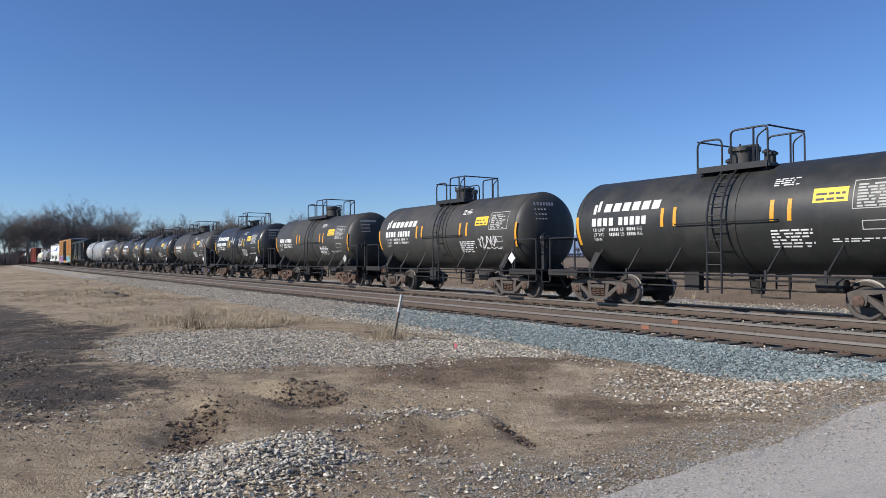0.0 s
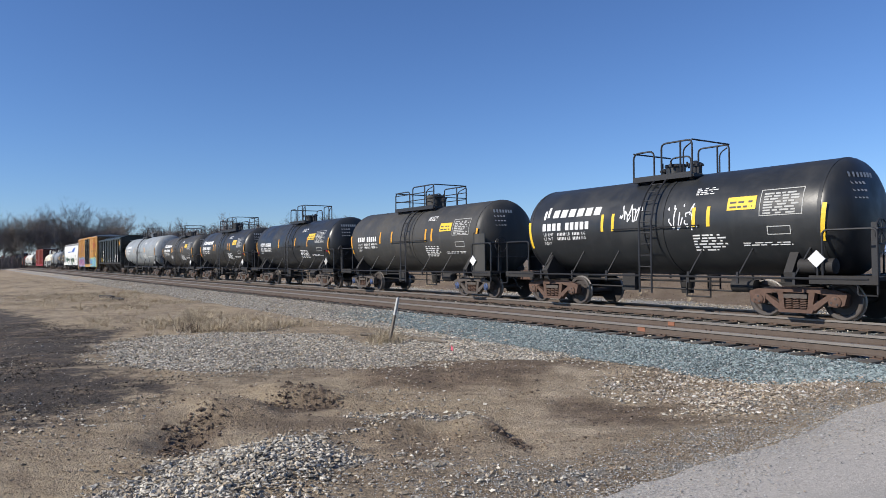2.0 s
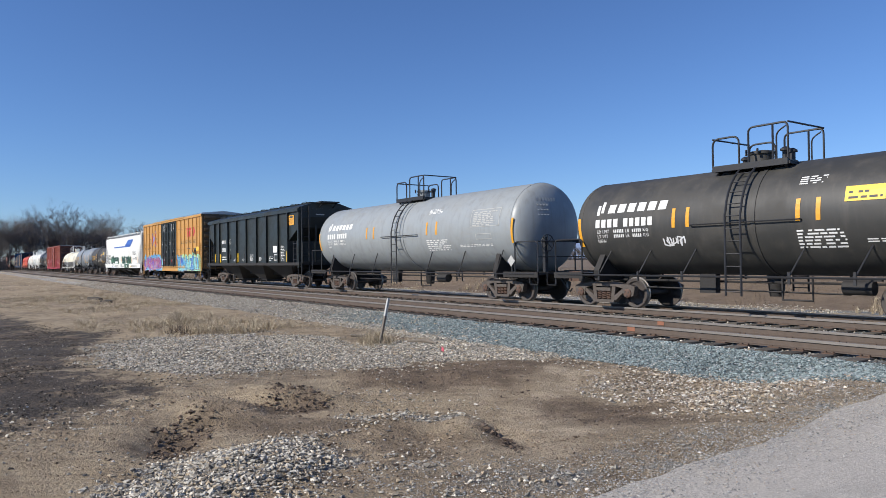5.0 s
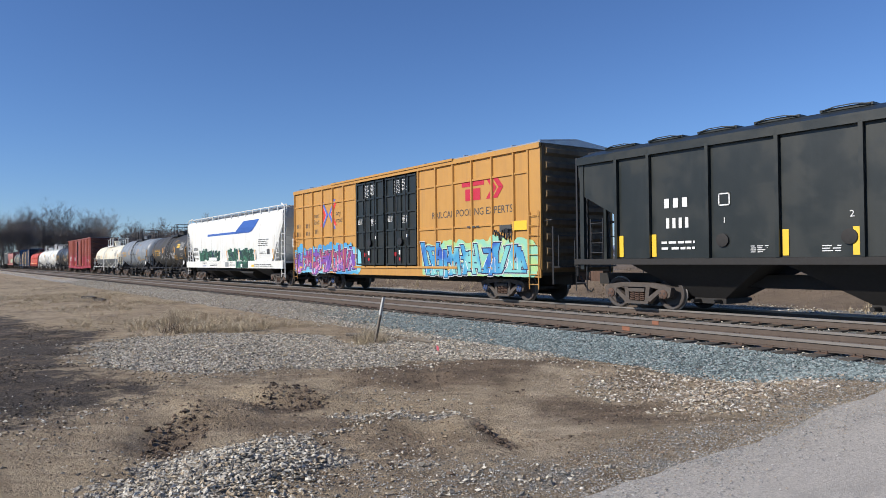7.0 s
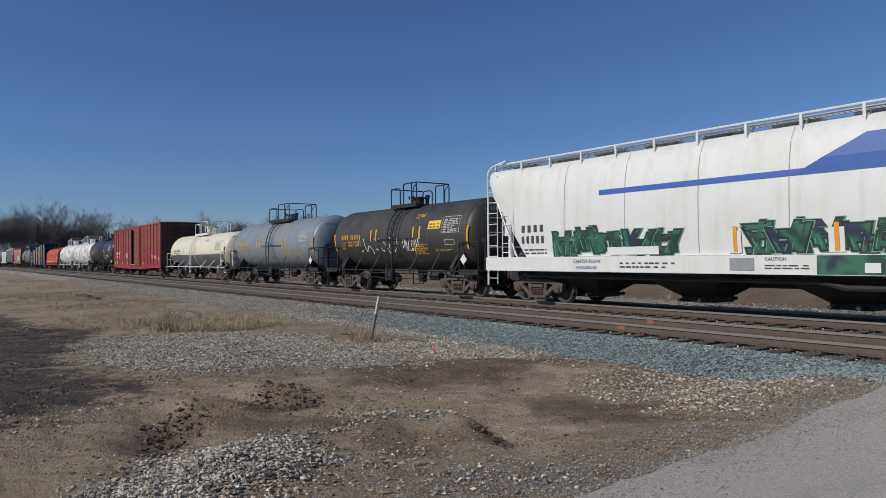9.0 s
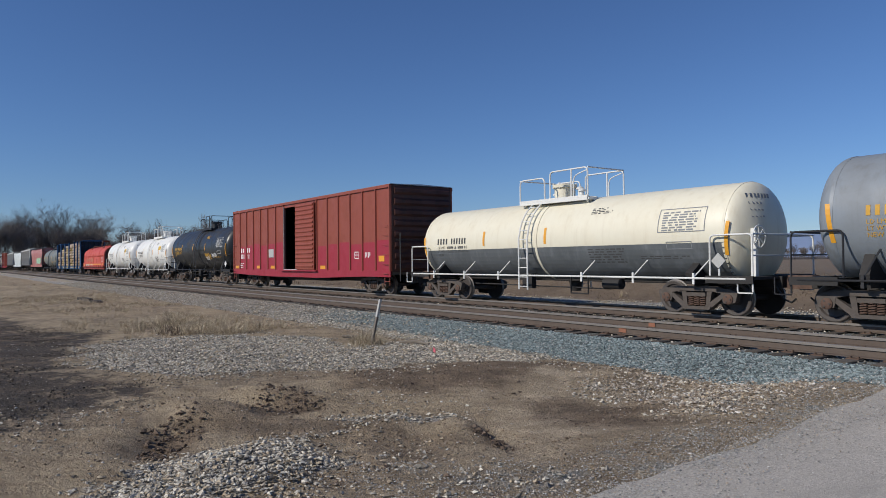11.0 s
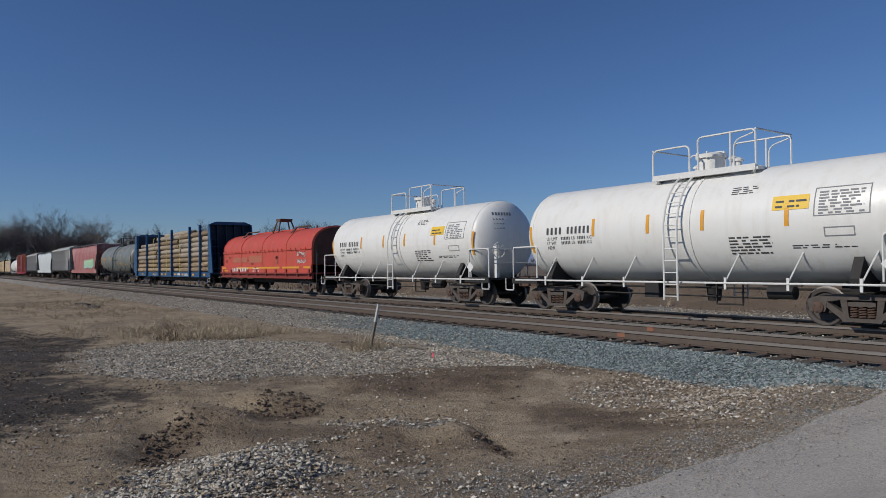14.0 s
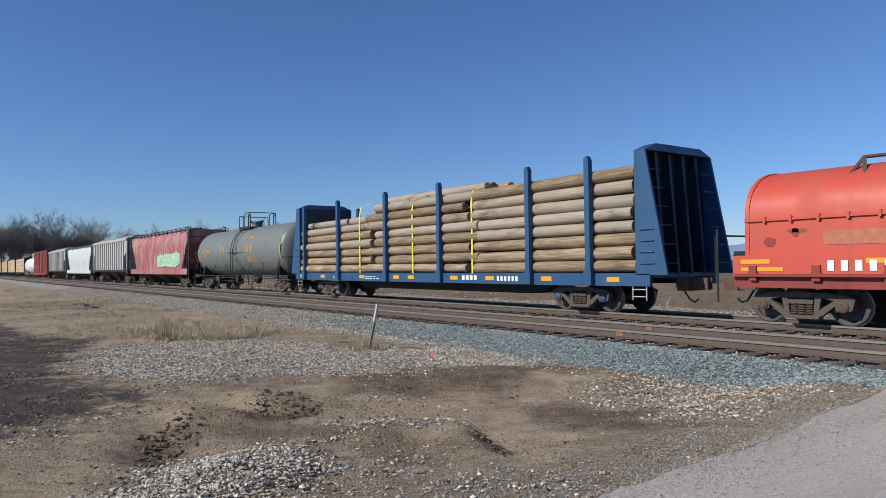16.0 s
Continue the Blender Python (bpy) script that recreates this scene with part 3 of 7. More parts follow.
def stones(name, material, label, n, x0, x1, y0, y1, weight, lo, hi, seed, sink=0.3):
    """Loose stones, each a bent six-sided lump, strewn where weight(x, y) is high."""
    rs = np.random.RandomState(seed)
    x, y = rs.uniform(x0, x1, n * 4), rs.uniform(y0, y1, n * 4)
    keep = rs.rand(n * 4) < weight(x, y)
    x, y = x[keep][:n], y[keep][:n]
    k = len(x)
    s = lo + (hi - lo) * rs.rand(k) ** 2.2
    z = ground_z(x, y)
    z = np.where((x > ROAD_EDGE(y)) & (y < 10.6), np.maximum(z, road_z(y) + 0.012), z) + s * (0.5 - sink)
    base = np.array([(0, 0, 1), (1, 0, 0.25), (0.31, 0.95, 0.1), (-0.81, 0.59, 0.3), (-0.81, -0.59, 0.05), (0.31, -0.95, 0.3), (0.1, 0.1, -0.7)])
    tri = np.array([(0, 1, 2), (0, 2, 3), (0, 3, 4), (0, 4, 5), (0, 5, 1), (6, 2, 1), (6, 3, 2), (6, 4, 3), (6, 5, 4), (6, 1, 5)])
    v = base[None] + rs.uniform(-0.5, 0.5, (k, 7, 3))
    v = v * np.stack([rs.uniform(0.7, 1.2, k), rs.uniform(0.55, 0.95, k), rs.uniform(0.4, 0.8, k)], -1)[:, None, :]
    a = rs.uniform(0, 6.283, k)
    c, t = np.cos(a)[:, None], np.sin(a)[:, None]
    v = np.stack([v[..., 0] * c - v[..., 1] * t, v[..., 0] * t + v[..., 1] * c, v[..., 2]], -1) * (s * 0.5)[:, None, None]
    v += np.stack([x, y, z], -1)[:, None, :]
    f = (tri[None] + (np.arange(k) * 7)[:, None, None]).reshape(-1, 3)
    me = bpy.data.meshes.new(name)
    me.vertices.add(k * 7), me.loops.add(len(f) * 3), me.polygons.add(len(f))
    me.vertices.foreach_set("co", v.ravel().astype(np.float32))
    me.loops.foreach_set("vertex_index", f.ravel().astype(np.int32))
    me.polygons.foreach_set("loop_start", np.arange(0, len(f) * 3, 3, dtype=np.int32))
    me.update(calc_edges=True)
    me.validate()
    me.shade_flat()
    me.materials.append(material)
    tagged(new(name, me), label, "stones", kind="stuff")


ZW = lambda key, floor=0.0: (lambda x, y: np.clip(zones(x, y)[key] - 0.15 + floor, 0, 1) * (x < ROAD_EDGE(y)))
OFF_ROAD = lambda x, y: x < ROAD_EDGE(y)
stones("ballast_stones", STONE_TEAL, "blue grey crushed ballast on the track shoulder", 52000, -24, -3.2, 9.2, 11.35, ZW("teal"), 0.022, 0.062, 1)
stones("ballast_stones", STONE_GREY, "weathered grey ballast along the track shoulder", 20000, -75, -12, 8.4, 11.35, ZW("gravel", 0.1), 0.035, 0.08, 2)
stones("crushed_stone", STONE_GREY, "grey crushed stone spread over bare earth", 60000, -19.5, -3.3, 0.3, 9.6, ZW("gravel"), 0.018, 0.062, 3)
stones("crushed_stone", STONE_GREY, "loose heap of coarse grey crushed stone", 6500, -7.4, -4.2, 0.3, 3.4, lambda x, y: area(x, y, HEAP, 0.45) * (0.25 + 0.75 * step(value_noise(x, y, 2.2, 57), 0.2, 0.6)), 0.008, 0.054, 4, 0.15)
stones("fine_gravel", STONE_FINE, "fine blue grey gravel along the road edge", 24000, -6.5, -3.2, 1.6, 9.6, ZW("teal"), 0.007, 0.026, 5)
stones("fine_gravel", STONE_FINE, "loose grit spilt over the road's ragged edge", 30000, -5.0, -2.0, 0.6, 10.6, lambda x, y: np.clip(1 - np.abs(x - ROAD_EDGE(y)) / 0.95, 0, 1) ** 1.5 * (0.4 + 0.6 * value_noise(x, y, 2.0, 71)), 0.006, 0.022, 15, 0.0)
stones("pebbles", STONE_TAN, "pale pebbles scattered on bare earth", 4200, -20, -3.4, 0.3, 9.6, lambda x, y: 0.5 * OFF_ROAD(x, y) * (1 - 0.8 * zones(x, y)["straw"]), 0.008, 0.04, 6)
stones("pebbles", STONE_TAN, "tan and white stones by the road end", 3600, -8.2, -4.0, 6.2, 9.9, lambda x, y: area(x, y, TAN, 0.7) * OFF_ROAD(x, y) * (0.3 + 0.7 * value_noise(x, y, 3.0, 51)), 0.014, 0.06, 9)
stones("earth_crumbs", CRUMB, "dry crumbs of brown earth", 14000, -17, -3.5, 0.2, 9.4, lambda x, y: np.clip(0.9 - zones(x, y)["gravel"] - zones(x, y)["burnt"] - 0.6 * zones(x, y)["damp"], 0, 1) * OFF_ROAD(x, y) * step(value_noise(x, y, 1.1, 52), 0.25, 0.75), 0.006, 0.034, 16)
stones("earth_crumbs", ASH, "dark scorched crumbs of earth", 12000, -26, -8, -1.5, 4.0, lambda x, y: np.clip(zones(x, y)["burnt"], 0, 1) * step(value_noise(x, y, 1.3, 55), 0.2, 0.8), 0.010, 0.05, 17)
stones("earth_crumbs", CLOD, "dark clods on the tipped earth", 4000, -11, -4.8, 1.2, 9.2, lambda x, y: np.clip(zones(x, y)["damp"], 0, 1), 0.006, 0.034, 18)
stones("track_ballast", STONE_GREY, "grey ballast between the ties and tracks", 17000, -34, -3.5, 11.3, 18.6, lambda x, y: 1.0 + 0 * x, 0.03, 0.065, 7)
stones("ballast_stones", STONE_GREY, "pale ballast on the far shoulder of the track", 16000, -44, 4, 17.9, 27.4, lambda x, y: np.where(y < 19.6, 1.0, 0.55 * step(y, 23.5, 24.5) * step(value_noise(x, y, 0.7, 72), 0.25, 0.6)), 0.04, 0.10, 8)
stones("earth_clods", CLOD, "dark crumbled clods of damp earth", 5200, -10, -4.4, 1.2, 7.4, lambda x, y: np.clip(0.8 * area(x, y, CLODS_A, 0.15) + 0.6 * area(x, y, CLODS_B, 0.15) + 0.9 * area(x, y, CRACK, 0.08) + 0.010, 0, 1), 0.012, 0.075, 10, 0.25)


# ---- tracks ----
NEAR_Y, FAR_Y = 12.6, 16.65


def rail_mesh(x0, x1):
    web = M().prism([(-0.07, -0.172), (0.07, -0.172), (0.07, -0.160), (0.010, -0.145), (0.010, -0.045), (-0.010, -0.045), (-0.010, -0.145), (-0.07, -0.160)], x0, x1, 0)
    head = M().prism([(-0.036, -0.045), (0.036, -0.045), (0.036, -0.008), (0.028, 0.0), (-0.028, 0.0), (-0.036, -0.008)], x0, x1, 0)
    return web, head


def build_tracks():
    web, head = rail_mesh(-900, 300)
    wm, hm = web.mesh("web", RAIL, 20), head.mesh("head", RAIL_HEAD, 20)
    tie = M().prism([(-0.115, -0.36), (0.115, -0.36), (0.115, -0.195), (0.105, -0.185), (-0.105, -0.185), (-0.115, -0.195)], -1.3, 1.3, 1).mesh("tie", TIE, 0)
    plate = M()
    for s in (-0.753, 0.753):
        plate.box(-0.10, 0.10, s - 0.17, s + 0.17, -0.185, -0.170)
        for dx in (-0.06, 0.06):
            for dy in (-0.085, 0.085):
                plate.box(dx - 0.012, dx + 0.012, s + dy - 0.02, s + dy + 0.02, -0.172, -0.148)
    plate_me = plate.mesh("tie_plate", PLATE, 0)
    for cy, what in ((NEAR_Y, "nearer"), (FAR_Y, "farther")):
        track = thing("railway_track", "rusty steel rails on weathered wooden ties in stone ballast", "track", "parallel tracks", pose(0, cy, 0))
        track["kind"] = "structure"
        for s in (-0.753, 0.753):
            r = part("rail", wm, RAIL, track, at=pose(0, s, 0))
            part("rail_head", hm, RAIL_HEAD, r, "worn bright running surface")
        rest = M()
        x = 6.0
        k = 0
        while x > -260:
            x -= 0.51
            k += 1
            jx, jy, jr = random.uniform(-0.03, 0.03), random.uniform(-0.07, 0.07), random.uniform(-1.2, 1.2)
            if (cy == NEAR_Y and -60 < x < -3.5) or (cy == FAR_Y and -40 < x < -4):
                t = part("tie", tie, TIE, track, at=pose(x + jx, jy, random.uniform(-0.008, 0.004), 0, 0, jr))
                part("tie_plate", plate_me, PLATE, t)
            else:
                rest.box(x - 0.115, x + 0.115, -1.3 + jy, 1.3 + jy, -0.36, -0.187)
        r = part("tie_row", rest, TIE, track, smooth=0)
        r["kind"] = "stuff"
    for x, y, w in ((-9.9, 11.838, 0.10), (-10.3, 13.338, 0.09)):
        tagged(new("paint_mark", M().box(x - w, x + w, y - 0.012, y - 0.0105, -0.14, -0.05).mesh("paint_mark", ORANGE, 0)), "orange survey paint sprayed on the rail web", "paint mark")


build_tracks()


# ---- dry grass, stake, flag ----
def grass(name, material, label, n, x0, x1, y0, y1, weight, lo, hi, seed, wide=0.006, lean=0.5, tuft=0):
    rs = np.random.RandomState(seed)
    x, y = rs.uniform(x0, x1, n * 4), rs.uniform(y0, y1, n * 4)
    keep = rs.rand(n * 4) < weight(x, y)
    x, y = x[keep][:n], y[keep][:n]
    k = len(x)
    h = lo + (hi - lo) * rs.rand(k) ** 1.8
    a, l = rs.uniform(0, 6.283, k), rs.uniform(0.05, lean, k) * h
    if tuft:
        # blades spring from shared roots, each tuft of its own height
        root = np.arange(k) // tuft * tuft
        r = np.abs(rs.normal(0, 0.07, k))
        x, y = x[root] + r * np.cos(a), y[root] + r * np.sin(a)
        h = (lo + (hi - lo) * rs.rand(k)[root] ** 1.6) * rs.uniform(0.45, 1.1, k)
        l = rs.uniform(0.05, lean, k) * h
    base = np.stack([x, y, ground_z(x, y) - 0.02], -1)
    side = np.stack([-np.sin(a), np.cos(a), 0 * a], -1) * (wide * rs.uniform(0.6, 1.5, k))[:, None]
    out = np.stack([np.cos(a), np.sin(a), 0 * a], -1)
    up = np.array([0, 0, 1.0])
    v = np.stack([base - side, base + side, base + side * 0.7 + out * (l * 0.35)[:, None] + up * (h * 0.6)[:, None],
                  base - side * 0.7 + out * (l * 0.35)[:, None] + up * (h * 0.6)[:, None], base + out * l[:, None] + up * h[:, None]], 1)
    i = (np.arange(k) * 5)[:, None]
    f = np.concatenate([i + np.array([[0, 1, 2]]), i + np.array([[0, 2, 3]]), i + np.array([[3, 2, 4]])], 0)
    me = bpy.data.meshes.new(name)
    me.vertices.add(k * 5), me.loops.add(len(f) * 3), me.polygons.add(len(f))
    me.vertices.foreach_set("co", v.ravel().astype(np.float32))
    me.loops.foreach_set("vertex_index", f.ravel().astype(np.int32))
    me.polygons.foreach_set("loop_start", np.arange(0, len(f) * 3, 3, dtype=np.int32))
    me.update(calc_edges=True)
    me.materials.append(material)
    tagged(new(name, me), label, "grass", kind="stuff")


def tufty(x, y):
    return np.clip(zones(x, y)["straw"] * (0.2 + 0.8 * step(value_noise(x, y, 1.7, 31), 0.3, 0.7)) * (0.25 + 0.75 * step(value_noise(x * 0.5, y, 0.7, 65), 0.34, 0.58)), 0, 1)


grass("dry_grass", STRAW, "short dry straw-coloured grass", 44000, -42, -13, -3, 9.3, tufty, 0.02, 0.13, 1, 0.005, 3.0)
grass("dry_grass", STRAW, "scattered tufts of bleached dry grass", 46000, -48, -15, 2.5, 9.0, tufty, 0.03, 0.26, 11, 0.0035, 2.6, 22)
grass("dry_grass", STRAW, "thin dry grass along the distant verge", 9000, -120, -40, -6, 9.3, tufty, 0.04, 0.15, 2, 0.014, 2.5)
grass("dry_grass", STRAW, "taller tufts of dry grass on the gravel's rim", 18000, -25, -12, 3.2, 8.8,
      lambda x, y: np.clip(area(x, y, TALL_GRASS, 0.7) * (0.25 + 0.75 * step(value_noise(x, y, 0.9, 64), 0.3, 0.6)) + 0.8 * blob(x, y, -13.9, 7.8, 0.8, 0.4, -20, 0.5), 0, 1) * (0.15 + 0.85 * step(value_noise(x, y, 1.6, 63), 0.3, 0.65)), 0.05, 0.46, 3, 0.0034, 2.4, 30)
grass("dry_grass", STRAW, "dry grass grown round the marker stake", 1500, -14.8, -13.0, 7.3, 8.5, lambda x, y: blob(x, y, -13.9, 7.85, 0.55, 0.35, -20, 0.6), 0.06, 0.34, 23, 0.003, 1.6, 22)
grass("dead_weeds", WEED, "brown dead weeds on the bank behind the tracks", 24000, -60, 8, 26.6, 35, lambda x, y: 0.2 + 0.8 * step(value_noise(x, y, 0.5, 33), 0.4, 0.7), 0.03, 0.16, 4, 0.008, 2.2)
grass("dry_grass", STRAW, "pale dry grass tufts on the bank behind the tracks", 4200, -50, 8, 25.8, 29.0, lambda x, y: step(value_noise(x, y, 0.6, 34), 0.52, 0.74), 0.12, 0.70, 5, 0.006, 0.9, 30)
grass("dead_weeds", WEED, "brown dead weeds along the far verge", 9000, -260, -60, 24, 34, lambda x, y: 0.7 + 0 * x, 0.1, 0.35, 6, 0.03, 0.9)
grass("dark_weeds", WEED, "dark clump of dead weeds", 320, -20.6, -18.4, 4.2, 5.8, lambda x, y: blob(x, y, -19.4, 5.0, 0.4, 0.25, 0, 0.5), 0.1, 0.38, 7, 0.008, 0.9)


def build_stake():
    z = float(ground_z(-13.75, 7.9))
    stake = thing("marker_stake", "leaning weathered wooden stake with a white top", "stake", at=pose(-13.75, 7.9, z - 0.05) @ pose(0, 0, 0, -9, 7, 0))
    part("shaft", M().prism([(-0.036, 0), (0.036, 0), (0.032, 0.68), (-0.032, 0.68)], -0.022, 0.022, 1), POST, stake)
    part("white_top", M().prism([(-0.033, 0.68), (0.033, 0.68), (0.030, 1.06), (0.0, 1.09), (-0.030, 1.06)], -0.024, 0.024, 1), MARK_DIM, stake, "dirty white painted top")
    flag = thing("marker_flag", "small pink plastic marker flag in the stones", "flag", at=pose(-11.6, 8.1, float(ground_z(-11.6, 8.1))))
    part("wire", M().tube([(0, 0, -0.02), (0.01, 0, 0.16)], 0.004), HANDRAIL, flag)
    part("flag", M().prism([(0.0, 0.05), (0.07, 0.03), (0.075, 0.10), (0.01, 0.14)], -0.004, 0.004, 1), PINK, flag)
    for a, b in (((-15.3, 8.0), (-14.4, 8.35)), ((-13.5, 8.5), (-12.7, 8.75))):
        za, zb = float(ground_z(*a)), float(ground_z(*b))
        stick = M().tube([(*a, za + 0.03), ((a[0] + b[0]) / 2, (a[1] + b[1]) / 2 + 0.06, (za + zb) / 2 + 0.07), (*b, zb + 0.03)], 0.035, 6)
        tagged(new("fallen_branch", stick.mesh("fallen_branch", POST)), "short dead branch lying on the gravel", "branch")
    for x, y, w in ((-40.5, 6.2, 0.75), (-37.9, 6.3, 0.5)):
        z = float(ground_z(x, y))
        p = M().prism([(-w, 0.0), (w, 0.0), (w * 0.96, 0.13), (0.1, 0.17), (-w * 0.98, 0.15)], -0.12, 0.12, 1)
        tagged(new("old_tie_piece", p.mesh("old_tie_piece", TIE, 0)), "discarded rotten railway tie in dry grass", "timber").matrix_basis = pose(x, y, z - 0.02, 0, 0, 12)


build_stake()


# ---- winter trees and the distance ----
def tree_meshes(seed, height):
    """A bare tree: the trunk with its main limbs, and the crown of branches and twigs."""
    rnd = random.Random(seed)
    trunk, crown = M(), M()

    def twig(p, d, length, r, level):
        pts = [p]
        q, e = Vector(p), Vector(d)
        for _ in range(3):
            e = (e + Vector((rnd.uniform(-1, 1), rnd.uniform(-1, 1), rnd.uniform(-0.3, 0.7))) * 0.20).normalized()
            q = q + e * (length / 3)
            pts.append(q.copy())
        (trunk if level < 2 else crown).tube(pts, r, 5 if level < 2 else 3, r * 0.5)
        if level == 5:
            return
        for _ in range((9, 6, 5, 4, 4)[level]):
            k = rnd.uniform(0.3, 1.0) if level else rnd.uniform(0.25, 1.0)
            i = min(int(k * 3), 2)
            b = pts[i].lerp(pts[i + 1], k * 3 - i)
            side = Vector((rnd.uniform(-1, 1), rnd.uniform(-1, 1), rnd.uniform(-0.1, 0.75)))
            twig(b, (e * 0.55 + side * 0.8).normalized(), length * rnd.uniform(0.5, 0.8), max(0.012, r * rnd.uniform(0.34, 0.50)), level + 1)

    twig(Vector((0, 0, -0.3)), Vector((0, 0, 1)), height * 0.44, height * 0.017, 0)
    return trunk, crown


def build_trees():
    kinds = []
    for seed, h in ((1, 14), (2, 12), (5, 13), (8, 13)):
        t, c = tree_meshes(seed, h)
        kinds.append((t.mesh("trunk", BARK, 60), c.mesh("crown", BARK, 0)))
    rnd = random.Random(9)

    def plant(x, y, s, k):
        high = rnd.uniform(0.88, 1.1)
        ob = thing("bare_tree", "tall leafless grey brown winter tree in a field hedge", "tree", "winter trees", pose(x, y, 0.0, 0, 0, rnd.uniform(0, 360)))
        for me in kinds[k]:
            p = part("trunk" if me.name.startswith("trunk") else "crown", me, BARK, ob)
            p.scale = (s * 0.82, s * 0.82, s * high)

    # a row of woods that runs off beyond the field
    for i in range(76):
        f = i / 75
        deg = -4 + 30 * f + rnd.uniform(-0.3, 0.3)
        d = 235 + 120 * f + rnd.uniform(-15, 40)
        s = (1.32 if 2 < deg < 9.0 else 1.16) * rnd.uniform(0.72, 1.08) * d / 250
        s *= 0.66 if 9.3 < deg < 10.4 else 1.0
        s *= 1.10 - 0.02 * f
        plant(-d * math.cos(radians(deg)), d * math.sin(radians(deg)) + 6, s, i % 4)
    # far hedge line towards the other side
    for i in range(130):
        deg = 26 + 56 * i / 129 + rnd.uniform(-0.4, 0.4)
        d = 560 + rnd.uniform(-30, 60)
        plant(-d * math.cos(radians(deg)), d * math.sin(radians(deg)), rnd.uniform(0.6, 1.05), i % 4)
    # undergrowth below the trees
    m = M()
    for i in range(16000):
        near = i < 10000
        deg = -6 + 33 * rnd.random() if near else 25 + 59 * rnd.random()
        d = (236 + 3.6 * max(deg, 0) if near else 540) + rnd.uniform(0, 60)
        x, y = -d * math.cos(radians(deg)), d * math.sin(radians(deg)) + 4
        h = rnd.uniform(1.2, 4.6) * (1.0 if near else 0.9)
        for _ in range(2):
            q = (x + rnd.uniform(-1.4, 1.4), y + rnd.uniform(-1.4, 1.4), h * rnd.uniform(0.6, 1))
            m.tube([(x, y, -0.2), ((x + q[0]) / 2, (y + q[1]) / 2, h * 0.6), q], 0.07 if near else 0.14, 3, 0.03)
    tagged(new("undergrowth", m.mesh("undergrowth", BARK, 0)), "dense leafless brown undergrowth below the distant trees", "shrubs", kind="stuff")


build_trees()


def farmhouse():
    """A white house far across the field."""
    house = thing("farmhouse", "small white farmhouse far across the field", "house", at=pose(-212, 357, 0.0, 0, 0, 25))
    part("wall", M().box(-5, 5, -3.5, 3.5, -0.3, 4.2).prism([(-3.5, 4.2), (3.5, 4.2), (0, 6.6)], -5, 5, 0), MARK_WHITE, house)
    part("roof", M().prism([(-4.0, 4.0), (0, 6.75), (4.0, 4.0), (4.0, 4.2), (0, 7.0), (-4.0, 4.2)], -5.3, 5.3, 0), UNDER, house, "dark shingle roof")
    for x in (-3, 0, 3):
        part("window", M().box(x - 0.5, x + 0.5, -3.56, -3.48, 1.2, 2.7), UNDER, house)


farmhouse()


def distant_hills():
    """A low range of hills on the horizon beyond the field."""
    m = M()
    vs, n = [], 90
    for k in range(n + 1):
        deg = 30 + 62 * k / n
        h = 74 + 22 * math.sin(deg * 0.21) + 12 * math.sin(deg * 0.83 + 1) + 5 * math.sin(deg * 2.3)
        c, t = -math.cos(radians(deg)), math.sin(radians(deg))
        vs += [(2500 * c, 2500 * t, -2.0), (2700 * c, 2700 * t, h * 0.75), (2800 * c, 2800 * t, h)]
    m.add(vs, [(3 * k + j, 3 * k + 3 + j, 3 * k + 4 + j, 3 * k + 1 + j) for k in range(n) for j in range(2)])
    tagged(new("distant_hills", m.mesh("distant_hills", HILL, 60)), "low wooded hills on the horizon, haze painted in as blue", "hills", kind="structure")


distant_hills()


# ---- the train: running gear ----
def wheelset_shape():
    m = M().lathe([(-1.15, 0.075), (1.15, 0.075)], (0, 0, 0), 1, 12)
    for s in (-1, 1):
        prof = [(0.665, 0.10), (0.665, 0.455), (0.70, 0.457), (0.705, 0.425), (0.79, 0.42), (0.80, 0.40), (0.792, 0.33), (0.745, 0.30), (0.735, 0.16), (0.80, 0.13), (0.80, 0.075)]
        m.lathe([(s * w, r) for w, r in prof], (0, 0, 0), 1, 28)
    # bolts on the hub show that the wheels turn
    for s in (-1.16, 1.16):
        for k in range(3):
            a = 2 * math.pi * k / 3
            m.box(0.07 * math.cos(a) - 0.02, 0.07 * math.cos(a) + 0.02, s - 0.01, s + 0.01, 0.07 * math.sin(a) - 0.02, 0.07 * math.sin(a) + 0.02)
    return m


def bright_tread(me):
    """The rim of a wheel is worn bright where it runs on the rail."""
    me.materials.append(TREAD)
    for p in me.polygons:
        c = p.center
        if 0.66 < abs(c.y) < 0.81 and math.hypot(c.x, c.z) > 0.414:
            p.material_index = 1


